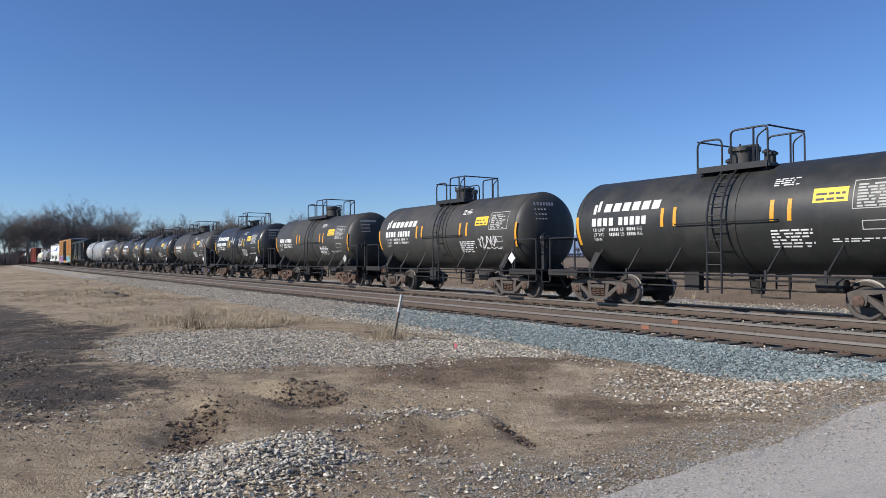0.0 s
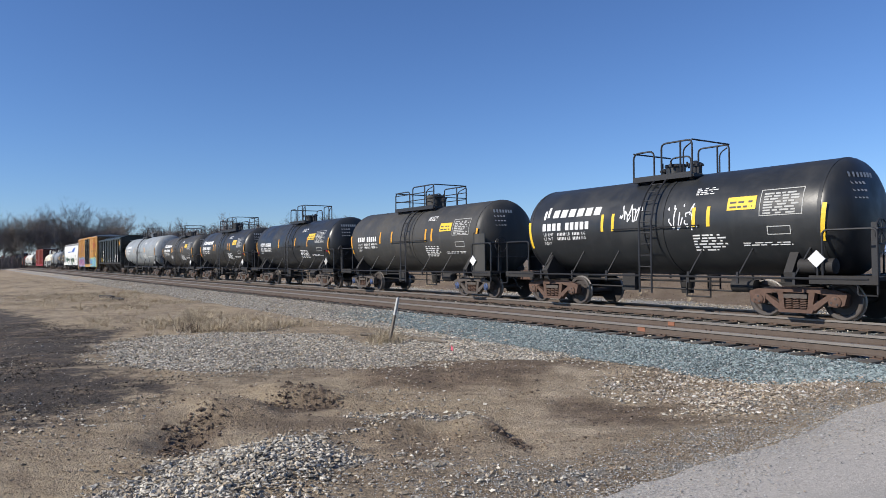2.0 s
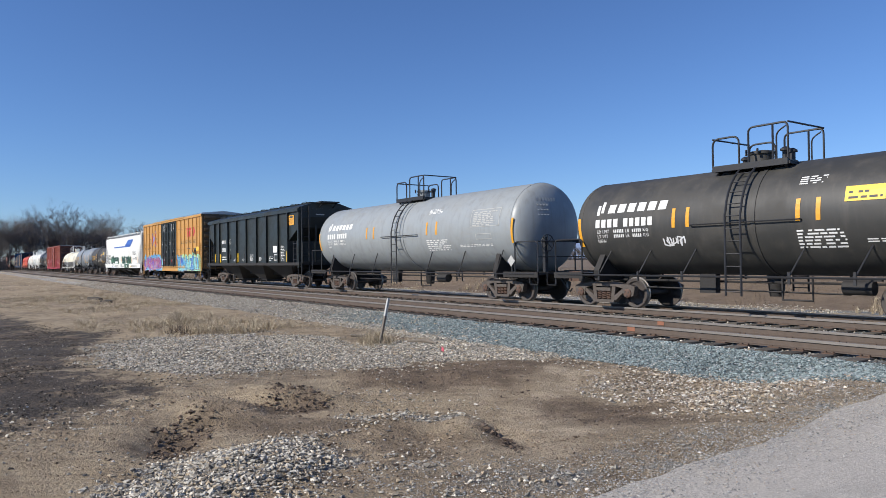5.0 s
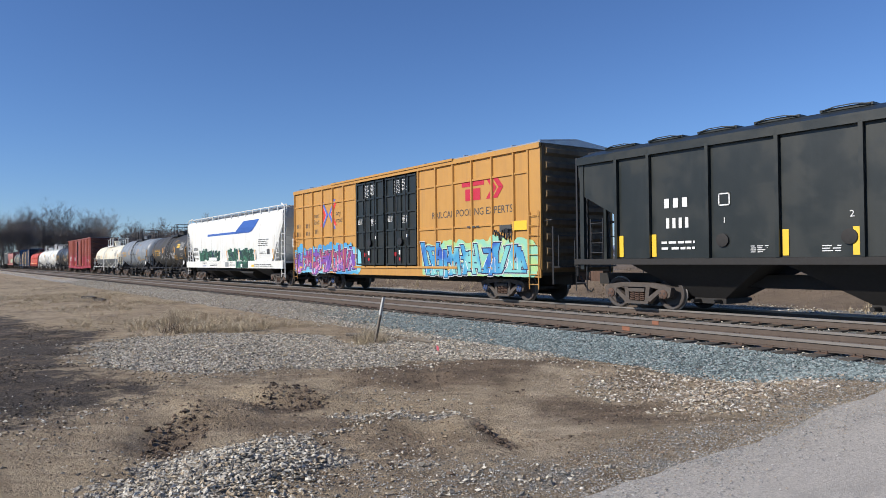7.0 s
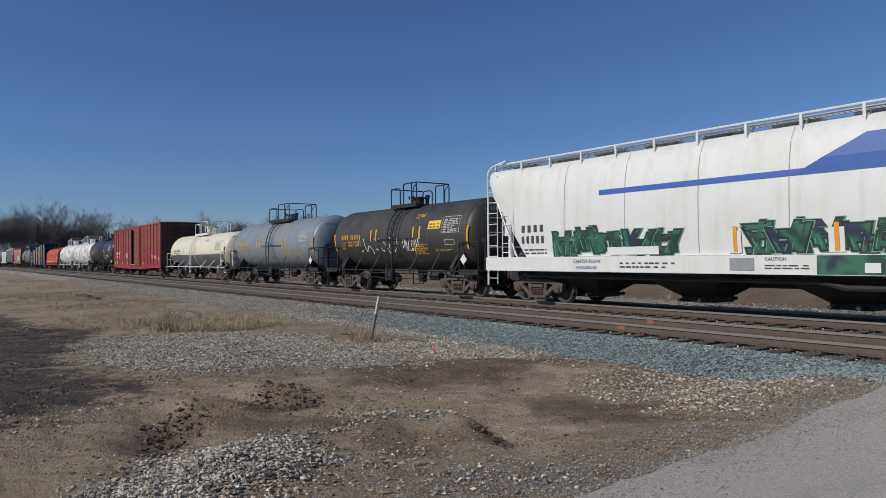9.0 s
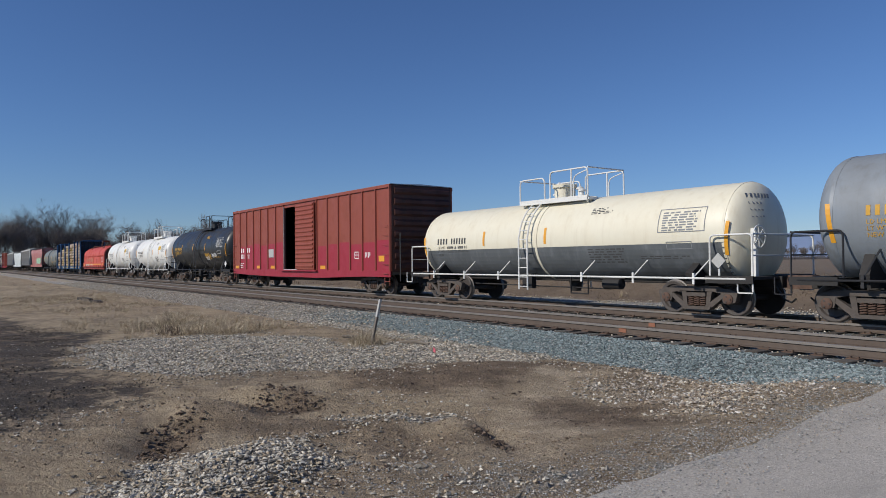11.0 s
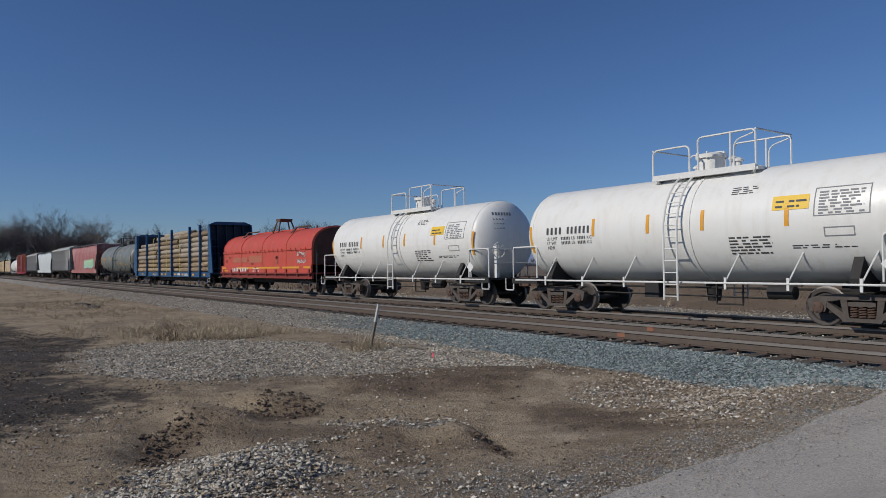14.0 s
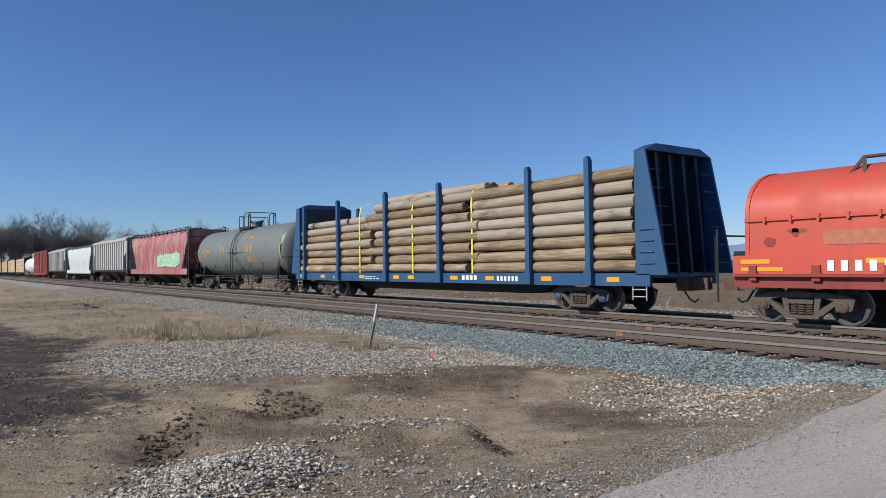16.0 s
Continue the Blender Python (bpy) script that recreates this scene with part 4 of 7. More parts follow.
def side_frame_shape():
    """A cast frame: bowed top chord, sloping arms to a low spring seat, boxes over the axles."""
    m = M()
    top = [(-1.12, 0.60), (-0.95, 0.66), (-0.5, 0.72), (0.5, 0.72), (0.95, 0.66), (1.12, 0.60), (1.12, 0.50), (0.9, 0.52), (0.45, 0.60), (-0.45, 0.60), (-0.9, 0.52), (-1.12, 0.50)]
    m.prism(top, -0.08, 0.08, 1)
    for s in (-1, 1):
        arm = [(s * 0.86, 0.55), (s * 0.70, 0.55), (s * 0.25, 0.24), (s * 0.25, 0.14), (s * 0.36, 0.14)]
        m.prism(arm, -0.075, 0.075, 1)
        m.prism([(s * 0.44, 0.62), (s * 0.30, 0.62), (s * 0.26, 0.20), (s * 0.36, 0.20)], -0.07, 0.07, 1)
        m.prism([(s * 1.13, 0.58), (s * 0.70, 0.58), (s * 0.74, 0.34), (s * 0.80, 0.32), (s * 0.82, 0.46), (s * 0.98, 0.46), (s * 1.0, 0.32), (s * 1.08, 0.36)], -0.085, 0.085, 1)
    m.prism([(-0.38, 0.14), (0.38, 0.14), (0.42, 0.22), (-0.42, 0.22)], -0.11, 0.11, 1)
    return m


def spring_shape():
    pts = [(0.078 * math.cos(a), 0.078 * math.sin(a), 0.22 + 0.26 * a / 31.4) for a in (k * 31.4 / 40 for k in range(41))]
    return M().tube(pts, 0.019, 5)


def bearing_shape():
    m = M().lathe([(-0.13, 0.12), (0.03, 0.125), (0.05, 0.10), (0.06, 0.06)], (0, 0, 0), 1, 16)
    return m.box(-0.14, 0.14, -0.10, 0.0, -0.02, 0.15)


WHEELSETS = []


def add_truck(car, x, frame_mat, cap_mat):
    """A two-axle truck: bolster > side frames, springs, bearings, wheelsets."""
    bolster = lambda: M().prism([(-1.1, 0.50), (1.1, 0.50), (1.0, 0.62), (0.4, 0.72), (-0.4, 0.72), (-1.0, 0.62)], -0.2, 0.2, 0).box(-0.9, 0.9, -1.0, -0.92, 0.30, 0.42).box(-0.9, 0.9, 0.92, 1.0, 0.30, 0.42)
    truck = part("truck", once(("truck",), bolster, UNDER), UNDER, car, "two-axle cast steel truck", pose(x, 0, 0))
    for s in (-1, 1):
        part("side_frame", once(("side_frame",), side_frame_shape, frame_mat, 30), frame_mat, truck, at=pose(0, s * 1.02, 0))
        for cx in (-0.17, 0.0, 0.17):
            part("spring", once(("spring",), spring_shape, RUST), RUST, truck, at=pose(cx, s * 1.03, 0))
        part("spring_cap", once(("spring_cap",), lambda: M().box(-0.27, 0.27, -0.09, 0.09, 0.47, 0.56), TRUCK), TRUCK, truck, at=pose(0, s * 1.03, 0))
        for ax in (-0.89, 0.89):
            part("bearing", once(("bearing",), bearing_shape, cap_mat), cap_mat, truck, at=pose(ax, s * 1.10, 0.42, 0, 0, 0 if s > 0 else 180))
    for ax in (-0.89, 0.89):
        me = once(("wheelset",), wheelset_shape, WHEEL, 30)
        if len(me.materials) == 1:
            bright_tread(me)
        w = part("wheelset", me, WHEEL, truck, at=pose(ax, 0, 0.42))
        WHEELSETS.append(w)
    for ax in (-0.89, 0.89):
        for s in (-1, 1):
            part("brake_shoe", once(("brake_shoe",), lambda: M().box(-0.04, 0.04, -0.10, 0.10, -0.16, 0.14), RUST), RUST, truck, at=pose(ax * 0.50, s * 0.74, 0.44))


def coupler_shape():
    m = M().box(-0.75, -0.18, -0.11, 0.11, -0.13, 0.11)
    m.prism([(-0.20, -0.17), (0.05, -0.19), (0.24, -0.14), (0.24, -0.05), (0.10, -0.02), (0.08, 0.08), (0.20, 0.14), (0.10, 0.20), (-0.20, 0.15)], -0.16, 0.16, 2)
    return m


def add_ends(car, half, deck=0.98, mat=UNDER, sill=0.7):
    """Couplers, striker and hoses at both ends."""
    for s in (-1, 1):
        turn = 0 if s > 0 else 180
        part("coupler", once(("coupler",), coupler_shape, RUST), RUST, car, "rusty knuckle coupler", pose(s * (half - 0.1), 0, 0.84, 0, 0, turn))
        hose = lambda: M().tube([(0, 0, 0.85), (0.12, 0.05, 0.62), (0.22, 0.1, 0.42), (0.42, 0.05, 0.36), (0.55, 0, 0.45)], 0.026, 6)
        part("brake_hose", once(("brake_hose",), hose, HOSE), HOSE, car, at=pose(s * (half - 0.55), -0.35 * s, 0, 0, 0, turn))


CARS = []


def freight(name, label, category, x, half, wheelbase, frame_mat=TRUCK, cap_mat=RUST):
    """The bare car: an empty on the rails, trucks, couplers."""
    car = thing(name, label, category, "cars of the freight train")
    CARS.append((car, x))
    for s in (-1, 1):
        add_truck(car, s * wheelbase / 2, frame_mat, cap_mat)
    add_ends(car, half)
    return car


# ---- marks: plain bars on a flat or a round side ----
def flat_side(y):
    return lambda u, w, off: (u, -y - off, w)


def round_side(r, zc):
    return lambda u, w, off: (u, -math.sqrt(max(r * r - (w - zc) ** 2, 0.0001)) - off, w)


def patch(m, fn, u0, u1, w0, w1, off=0.006, lean=0.0):
    n = max(1, round((w1 - w0) / 0.12))
    vs = []
    for k in range(n + 1):
        w = w0 + (w1 - w0) * k / n
        vs += [fn(u0 + lean * (w - w0), w, off), fn(u1 + lean * (w - w0), w, off)]
    m.add(vs, [(2 * k, 2 * k + 1, 2 * k + 3, 2 * k + 2) for k in range(n)])


def bars(m, fn, u0, u1, w0, w1, n, fill=0.62, off=0.006):
    """A row of n plain bars in place of characters."""
    d = (u1 - u0) / n
    for i in range(n):
        patch(m, fn, u0 + d * i, u0 + d * (i + fill), w0, w1, off)


def lines(m, fn, u0, u1, w0, w1, rows, seed=0, fill=0.5, off=0.006):
    """Small print: rows of short bars of uneven length."""
    rnd = random.Random(seed)
    h = (w1 - w0) / rows
    for r in range(rows):
        u, w = u0, w1 - h * (r + 1)
        end = u1 - rnd.random() ** 2 * (u1 - u0) * 0.35
        while u < end:
            d = min(rnd.uniform(0.08, 0.24), end - u)
            patch(m, fn, u, u + d, w, w + h * fill * 0.8, off)
            u += d + rnd.choice((0.035, 0.05, 0.11))


def frame_marks(m, fn, u0, u1, w0, w1, t=0.02, off=0.008):
    patch(m, fn, u0, u1, w0, w0 + t, off), patch(m, fn, u0, u1, w1 - t, w1, off)
    patch(m, fn, u0, u0 + t, w0, w1, off), patch(m, fn, u1 - t, u1, w0, w1, off)


TEXTS = {}


def words(text, size, mat, parent, x, y, z):
    """Lettering in the built-in font on the side towards the road."""
    key = (text, size, mat.name)
    if key not in TEXTS:
        cu = bpy.data.curves.new("lettering", "FONT")
        cu.body, cu.size, cu.resolution_u = text, size, 2
        tmp = bpy.data.objects.new("lettering", cu)
        scene.collection.objects.link(tmp)
        me = bpy.data.meshes.new_from_object(tmp.evaluated_get(bpy.context.evaluated_depsgraph_get()))
        bpy.data.objects.remove(tmp)
        me.name = "lettering"
        me.materials.clear()
        me.materials.append(mat)
        TEXTS[key] = me
    return part("lettering", TEXTS[key], mat, parent, at=pose(x, y, z, 90))


def print_on(text, size, mat, parent, fn, u, w, off=0.008, wide=1.0):
    """Lettering laid on a side given as a function, so that it follows a round tank."""
    cu = bpy.data.curves.new("lettering", "FONT")
    cu.body, cu.size, cu.resolution_u = text, size, 1
    tmp = bpy.data.objects.new("lettering", cu)
    scene.collection.objects.link(tmp)
    me = bpy.data.meshes.new_from_object(tmp.evaluated_get(bpy.context.evaluated_depsgraph_get()))
    bpy.data.objects.remove(tmp)
    for v in me.vertices:
        v.co = fn(u + v.co.x * wide, w + v.co.y, off)
    me.name = "lettering"
    me.materials.clear()
    me.materials.append(mat)
    return part("lettering", me, mat, parent)


def pieces(name, mat, parent, label, fn, rects, off=0.008):
    """Alike painted or stuck-on strips, each a part of its own."""
    for u0, u1, w0, w1 in rects:
        m = M()
        patch(m, fn, u0, u1, w0, w1, off)
        part(name, m, mat, parent, label, smooth=0)


def scribble(m, fn, u0, u1, w0, w1, seed, t=0.035, off=0.009):
    """A sprayed tag: a wandering ribbon, no letters."""
    rnd = random.Random(seed)
    n = 26
    pts = [(u0 + (u1 - u0) * (k / n) + rnd.uniform(-0.07, 0.07), w0 + (w1 - w0) * (0.5 + 0.5 * math.sin(k * 1.9 + rnd.uniform(-0.7, 0.7)))) for k in range(n)]
    for (a, b), (c, d) in zip(pts, pts[1:]):
        L = math.hypot(c - a, d - b) or 1
        px, pw = -(d - b) / L * t / 2, (c - a) / L * t / 2
        m.add([fn(a - px, b - pw, off), fn(a + px, b + pw, off), fn(c + px, d + pw, off), fn(c - px, d - pw, off)], [(0, 1, 2, 3)])


def lump(m, fn, u, w, ru, rw, seed, off, square=0.5):
    """A rounded uneven blot of sprayed paint."""
    rnd = random.Random(seed)
    n = 22
    ring = []
    for k in range(n):
        a = 2 * math.pi * k / n
        c, s = math.cos(a), math.sin(a)
        e = square
        q = 1 + rnd.uniform(-0.10, 0.12)
        ring.append(fn(u + ru * q * math.copysign(abs(c) ** e, c), w + rw * q * math.copysign(abs(s) ** e, s), off))
    m.add(ring, [tuple(range(n))])


def graffiti(parent, fn, u0, u1, w0, w1, n, seed, halo, fill, rim, inner):
    """A sprayed piece: a cloud of colour, then fat overlapping shapes with rims."""
    rnd = random.Random(seed)
    d = (u1 - u0) / n
    cloud = M()
    keep_up = lambda u, v, o: fn(min(max(u, u0 - 0.15), u1 + 0.5), max(v, w0 - 0.03), o)
    for k in range(n * 3 + 1):
        lump(cloud, keep_up, u0 + d * k / 3, (w0 + w1) / 2 + rnd.uniform(-0.10, 0.16), d * rnd.uniform(0.4, 0.7), (w1 - w0) * rnd.uniform(0.45, 0.64), seed + k, 0.003 + 0.0004 * k, 0.9)
    if halo:
        part("sprayed_cloud", cloud, halo, parent, "soft sprayed background colour", smooth=0)
    for k in range(n):
        u, w = u0 + d * (k + 0.5), (w0 + w1) / 2 + rnd.uniform(-0.08, 0.08)
        h, lean = (w1 - w0) * rnd.uniform(0.42, 0.54), rnd.uniform(-0.18, 0.18)
        base = 0.014 + 0.004 * (k % 2)
        strokes = []
        for j in range(4):
            a = u + d * (-0.42 + 0.25 * j) + rnd.uniform(-0.05, 0.05)
            b0, b1 = w - h * rnd.uniform(0.6, 1.05), w + h * rnd.uniform(0.5, 1.1)
            strokes.append((a, a + d * rnd.uniform(0.14, 0.26), b0, b1, lean + rnd.uniform(-0.55, 0.55)))
        for j in range(3):
            b0 = w + h * rnd.uniform(-0.95, 0.6)
            strokes.append((u - d * rnd.uniform(0.2, 0.5), u + d * rnd.uniform(0.2, 0.5), b0, b0 + h * rnd.uniform(0.16, 0.32), lean + rnd.uniform(-0.9, 0.9)))
        for name, grow, off, mat in (("sprayed_edge", 0.055, 0.0, inner), ("sprayed_outline", 0.04, 0.001, rim), ("sprayed_fill", 0.0, 0.003, fill)):
            m = M()
            for i, (a, b, c, e, l) in enumerate(strokes):
                patch(m, fn, a - grow, b + grow, c - grow, e + grow, base + off + 0.0002 * i, l)
            part(name, m, mat, parent, smooth=0)
        m = M()
        for a, b, c, e, l in strokes[:3]:
            patch(m, fn, a + 0.02, a + 0.02 + d * rnd.uniform(0.015, 0.04), c + 0.1 * h, c + h * rnd.uniform(0.4, 1.2), base + 0.005, l)
        part("sprayed_highlight", m, inner, parent, smooth=0)


# ---- tank cars ----
def tank_shape(half, r, zc):
    d = r * 0.42
    head = [(d * math.sin(a), r * math.cos(a)) for a in (math.pi / 2 * k / 9 for k in range(10))]
    head[-1] = (d, 0.02)
    s = half - d
    prof = [(-s - x, q) for x, q in reversed(head)] + [(x, r + 0.0) for x in (-s * 0.66, -s * 0.33, 0, s * 0.33, s * 0.66)] + [(s + x, q) for x, q in head]
    return M().lathe(prof, (0, 0, zc), 0, 56)


def ring_shape(r, zc, x, w=0.05, up=0.012):
    return M().lathe([(x - w, r - 0.01), (x - w, r + up), (x + w, r + up), (x + w, r - 0.01)], (0, 0, zc), 0, 56)


def ladder_shape(r, zc, z0, wide=0.40, rungs=11):
    """Stiles that run up the side and over the shoulder of the tank, with rungs."""
    m = M()
    path = [(-r - 0.16, z0), (-r - 0.16, zc + 0.1)]
    path += [(-(r + 0.14) * math.cos(a), zc + (r + 0.14) * math.sin(a)) for a in (radians(8 + 9 * k) for k in range(8))]
    for s in (-wide / 2, wide / 2):
        m.tube([(s, y, z) for y, z in path], 0.027, 6)
    total = [(p, q) for p, q in zip(path, path[1:])]
    marks = []
    for (a, b) in total:
        L = math.hypot(b[0] - a[0], b[1] - a[1])
        marks.append((a, b, L))
    full, gap, want = sum(k[2] for k in marks), 0.30, 0.1
    run = 0.0
    for a, b, L in marks:
        while want <= run + L:
            f = (want - run) / L
            y, z = a[0] + (b[0] - a[0]) * f, a[1] + (b[1] - a[1]) * f
            m.tube([(-wide / 2, y, z), (wide / 2, y, z)], 0.014, 5)
            want += gap
        run += L
    return m


def railing_pieces(a, b, w, z, h, style):
    """Platform railing: bent hoops of tube, posts, braces, a midrail where the style has one."""
    mid = a + (b - a) * 0.42
    c = (mid + b) / 2 + 0.2
    for s in (-1, 1):
        y = s * w
        yield "handrail", rounded([(a, y, z), (a, y, z + h * 0.82), (mid - 0.1, y, z + h * 0.82), (mid - 0.1, y, z)], 0.18), 0.026
        yield "handrail", rounded([(mid + 0.15, y, z), (mid + 0.15, y, z + h), (b, y, z + h), (b, y, z)], 0.14), 0.026
        yield "railing_post", [(c, y, z), (c, y, z + h)], 0.026
        yield "railing_brace", rounded([(c + 0.08, y * 0.98, z), (c + 0.08, y * 0.98, z + h * 0.75), (b - 0.05, y * 0.98, z + h * 0.9)], 0.2), 0.02
        for k in (0.35, 0.68) if style else ():
            yield "midrail", [(a, y, z + h * k), (b, y, z + h * k)], 0.018
    for x in (a, b):
        e = z + h * (0.82 if x == a else 1)
        yield "end_rail", [(x, -w, e), (x, w, e)], 0.024
        if style:
            yield "midrail", [(x, -w, z + h * 0.4), (x, w, z + h * 0.4)], 0.018


def top_platform(car, a, b, w, z, cut, rail, style):
    """Steel platform round the manway: beams, grating bars, brackets and railing, each a piece."""
    mid = (a + b) / 2
    frame_m = once(("platform", a, b, z), lambda: M().box(mid - 0.64, mid + 0.64, -w, w, z - 0.09, z - 0.03), rail, 0)
    pl = part("platform", frame_m, rail, car, "steel grating platform over the tank")
    beam = once(("beam", a, b), lambda: M().box(a, b, -0.04, 0.04, -0.10, 0.05), rail, 0)
    bar = once(("grating_bar", a, b), lambda: M().box(a, b, -0.014, 0.014, -0.02, 0.015), rail, 0)
    cross = once(("cross_beam", w), lambda: M().box(-0.04, 0.04, -w, w, -0.09, -0.02), rail, 0)
    for s in (-1, 1):
        part("beam", beam, rail, pl, at=pose(0, s * w, z))
        for k in range(9):
            part("grating_bar", bar, rail, pl, at=pose(0, s * (cut + (w - 0.03 - cut) * k / 8), z))
        for x in (a + 0.1, b - 0.1):
            arm = once(("bracket", s, w), lambda: M().tube([(0, s * (w - 0.04), -0.05), (0, s * (w - 0.35), -0.42)], 0.03, 5), rail)
            part("bracket", arm, rail, pl, at=pose(x, 0, z))
    for x in (a, b):
        part("cross_beam", cross, rail, pl, at=pose(x, 0, z))
    for k, (name, pts, rad) in enumerate(railing_pieces(a, b, w, z + 0.03, 0.86, style)):
        part(name, once((name, k, a, b, z, style), lambda: M().tube(pts, rad, 6), rail), rail, pl)


def end_rail_shape(x0, x1, wide, deck):
    """Bent handrails round the end of the car."""
    m = M()
    for s in (-1, 1):
        y = s * wide
        m.tube(rounded([(x0, y, deck), (x0, y, deck + 1.0), (x1, y, deck + 1.0), (x1, y, deck - 0.35)], 0.12), 0.024, 6)
        m.tube(rounded([(x1, y, deck - 0.38), (x1 - 0.38, y, deck - 0.38), (x1 - 0.38, y, deck)], 0.05), 0.018, 5)
    m.tube([(x1, -wide, deck + 1.0), (x1, wide, deck + 1.0)], 0.022, 6)
    m.tube([(x1, -wide, deck + 0.5), (x1, wide, deck + 0.5)], 0.018, 5)
    return m


def tank_car(label, x, half_car, half, r, top, wheelbase, mat, group="", rail=HANDRAIL, ink=MARK_WHITE, logo=True, style=0, dome="plain", seed=0, lower=None,
             platform=(-0.85, 1.1), ladder=0.1, strip_at=None, frame_mat=TRUCK, cap_mat=RUST, strips=REFLECT, tag=(), notice=True, marks=9, far=False):
    zc = top - r
    deck = 0.98
    car = freight("tank_car", label, "tank car", x, half_car, wheelbase, frame_mat, cap_mat)
    tank = part("tank", once(("tank", half, r, top), lambda: tank_shape(half, r, zc), mat, 50), mat, car)
    fn = round_side(r, zc)
    d = r * 0.42
    s = half - d
    for q in (-s + 0.02, s - 0.02):
        part("weld_ring", once(("weld_ring", r, zc, round(q, 2)), lambda: ring_shape(r, zc, q, 0.04, 0.006), mat, 30), mat, tank)
    part("ladder_strap", once(("ladder_strap", r, zc, ladder), lambda: ring_shape(r, zc, ladder + 0.42, 0.05, 0.018), mat, 30), mat, tank)
    if lower:
        low = M()
        n = 24
        for i in range(n):
            a0, a1 = radians(-160 + 150 * i / n), radians(-160 + 150 * (i + 1) / n)
            ring = [(math.sin(a) * 0, math.cos(a), math.sin(a)) for a in (a0, a1)]
            low.add([(-s, (r + 0.005) * -ring[0][1], zc + (r + 0.005) * ring[0][2]), (s, (r + 0.005) * -ring[0][1], zc + (r + 0.005) * ring[0][2]),
                     (s, (r + 0.005) * -ring[1][1], zc + (r + 0.005) * ring[1][2]), (-s, (r + 0.005) * -ring[1][1], zc + (r + 0.005) * ring[1][2])], [(0, 1, 2, 3)])
        part("lower_coat", low, lower, tank, "dark grey lower half of the tank")
    # underframe: stub sills, saddles, decks
    for q in (-1, 1):
        cx = q * wheelbase / 2
        stub = lambda: M().box(min(q * (s - 1.5), q * (half_car - 0.35)), max(q * (s - 1.5), q * (half_car - 0.35)), -0.3, 0.3, 0.70, deck)
        part("stub_sill", once(("stub_sill", half, half_car, r, q, wheelbase), stub, UNDER), UNDER, car)
        sad = lambda: M().prism([(-1.35, 0.78), (1.35, 0.78), (1.40, deck + 0.08), (r * 0.80, zc - r * 0.55), (r * 0.45, zc - r * 0.86), (-r * 0.45, zc - r * 0.86), (-r * 0.80, zc - r * 0.55), (-1.40, deck + 0.08)], cx - 0.10, cx + 0.10, 0)
        part("saddle", once(("saddle", r, zc, cx), sad, UNDER), UNDER, car)
        x0, x1 = sorted((q * (wheelbase / 2 + 0.5), q * (half_car - 0.42)))
        dk = lambda: M().box(x0, x1, -1.42, 1.42, deck - 0.07, deck).box(x0, x1, -1.45, -1.40, deck - 0.16, deck + 0.02).box(x0, x1, 1.40, 1.45, deck - 0.16, deck + 0.02)
        part("end_deck", once(("end_deck", half_car, wheelbase, q), dk, UNDER), UNDER, car)
        er = lambda: end_rail_shape(q * (half_car - 1.55), q * (half_car - 0.45), 1.40, deck)
        part("end_handrail", once(("end_handrail", half_car, q), er, rail), rail, car)
    def rods():
        m = M()
        for q in (-1, 1):
            m.tube([(-half_car + 0.6, q * 1.44, 0.93), (half_car - 0.6, q * 1.44, 0.93)], 0.026, 6)
            for k in range(-3, 4):
                if k:
                    m.box(k * s / 3.4 - 0.03, k * s / 3.4 + 0.03, q * 1.43 - 0.015, q * 1.43 + 0.015, 0.78, 1.06)
                    m.tube([(k * s / 3.4, q * 1.43, 0.95), (k * s / 3.4 + 0.25, q * r * 0.86, zc - r * 0.5)], 0.02, 5)
        return m
    part("side_rod", once(("side_rod", half_car, r, top), rods, rail), rail, car)
    pipes = lambda: M().tube([(-s, -0.5, 0.78), (s, -0.5, 0.78)], 0.03, 6).lathe([(2.3, 0.02), (2.35, 0.16), (2.95, 0.16), (3.0, 0.02)], (0, -0.95, 0.72), 0, 14).box(2.2, 3.1, -1.0, -0.9, 0.86, 0.93).tube([(-s * 0.62, -0.75, 0.60), (2.4, -0.75, 0.56)], 0.022, 5).tube([(0.95, -0.9, 0.95), (0.95, -0.9, 0.40), (1.65, -0.9, 0.40), (1.65, -0.9, 0.95)], 0.03, 5).box(-1.2, -0.75, -0.95, -0.75, 0.50, 0.98)
    part("brake_gear", once(("brake_gear", half), pipes, UNDER), UNDER, car)
    outlet = lambda: M().lathe([(0.42, 0.16), (zc - r - 0.02, 0.22), (zc - r + 0.1, 0.24)], (0.3, 0, 0), 2, 14)
    part("bottom_outlet", once(("bottom_outlet", r, zc), outlet, UNDER), UNDER, car)
    # top works
    a, b = platform
    z = top - 0.02
    top_platform(car, a, b, 0.82, z, 0.40, rail, style)
    mx = a + (b - a) * (0.42 if dome != "right" else 0.62)
    big = dome in ("big", "right")
    dm = part("manway", once(("manway", top, big), lambda: M().lathe([(top - 0.15, 0.34 if big else 0.27), (top + (0.42 if big else 0.30), 0.34 if big else 0.27), (top + (0.42 if big else 0.30), 0.40 if big else 0.31), (top + (0.52 if big else 0.36), 0.40 if big else 0.31), (top + (0.55 if big else 0.38), 0.25)], (0, 0, 0), 2, 24), mat), mat, car, "manway with a bolted cover", pose(mx, 0, 0))
    bolts = lambda: [m.lathe([(top + (0.40 if big else 0.28), 0.03), (top + (0.58 if big else 0.42), 0.03)], (0.37 * math.cos(k), 0.37 * math.sin(k), 0), 2, 6) for m in [M()] for k in range(6)][-1]
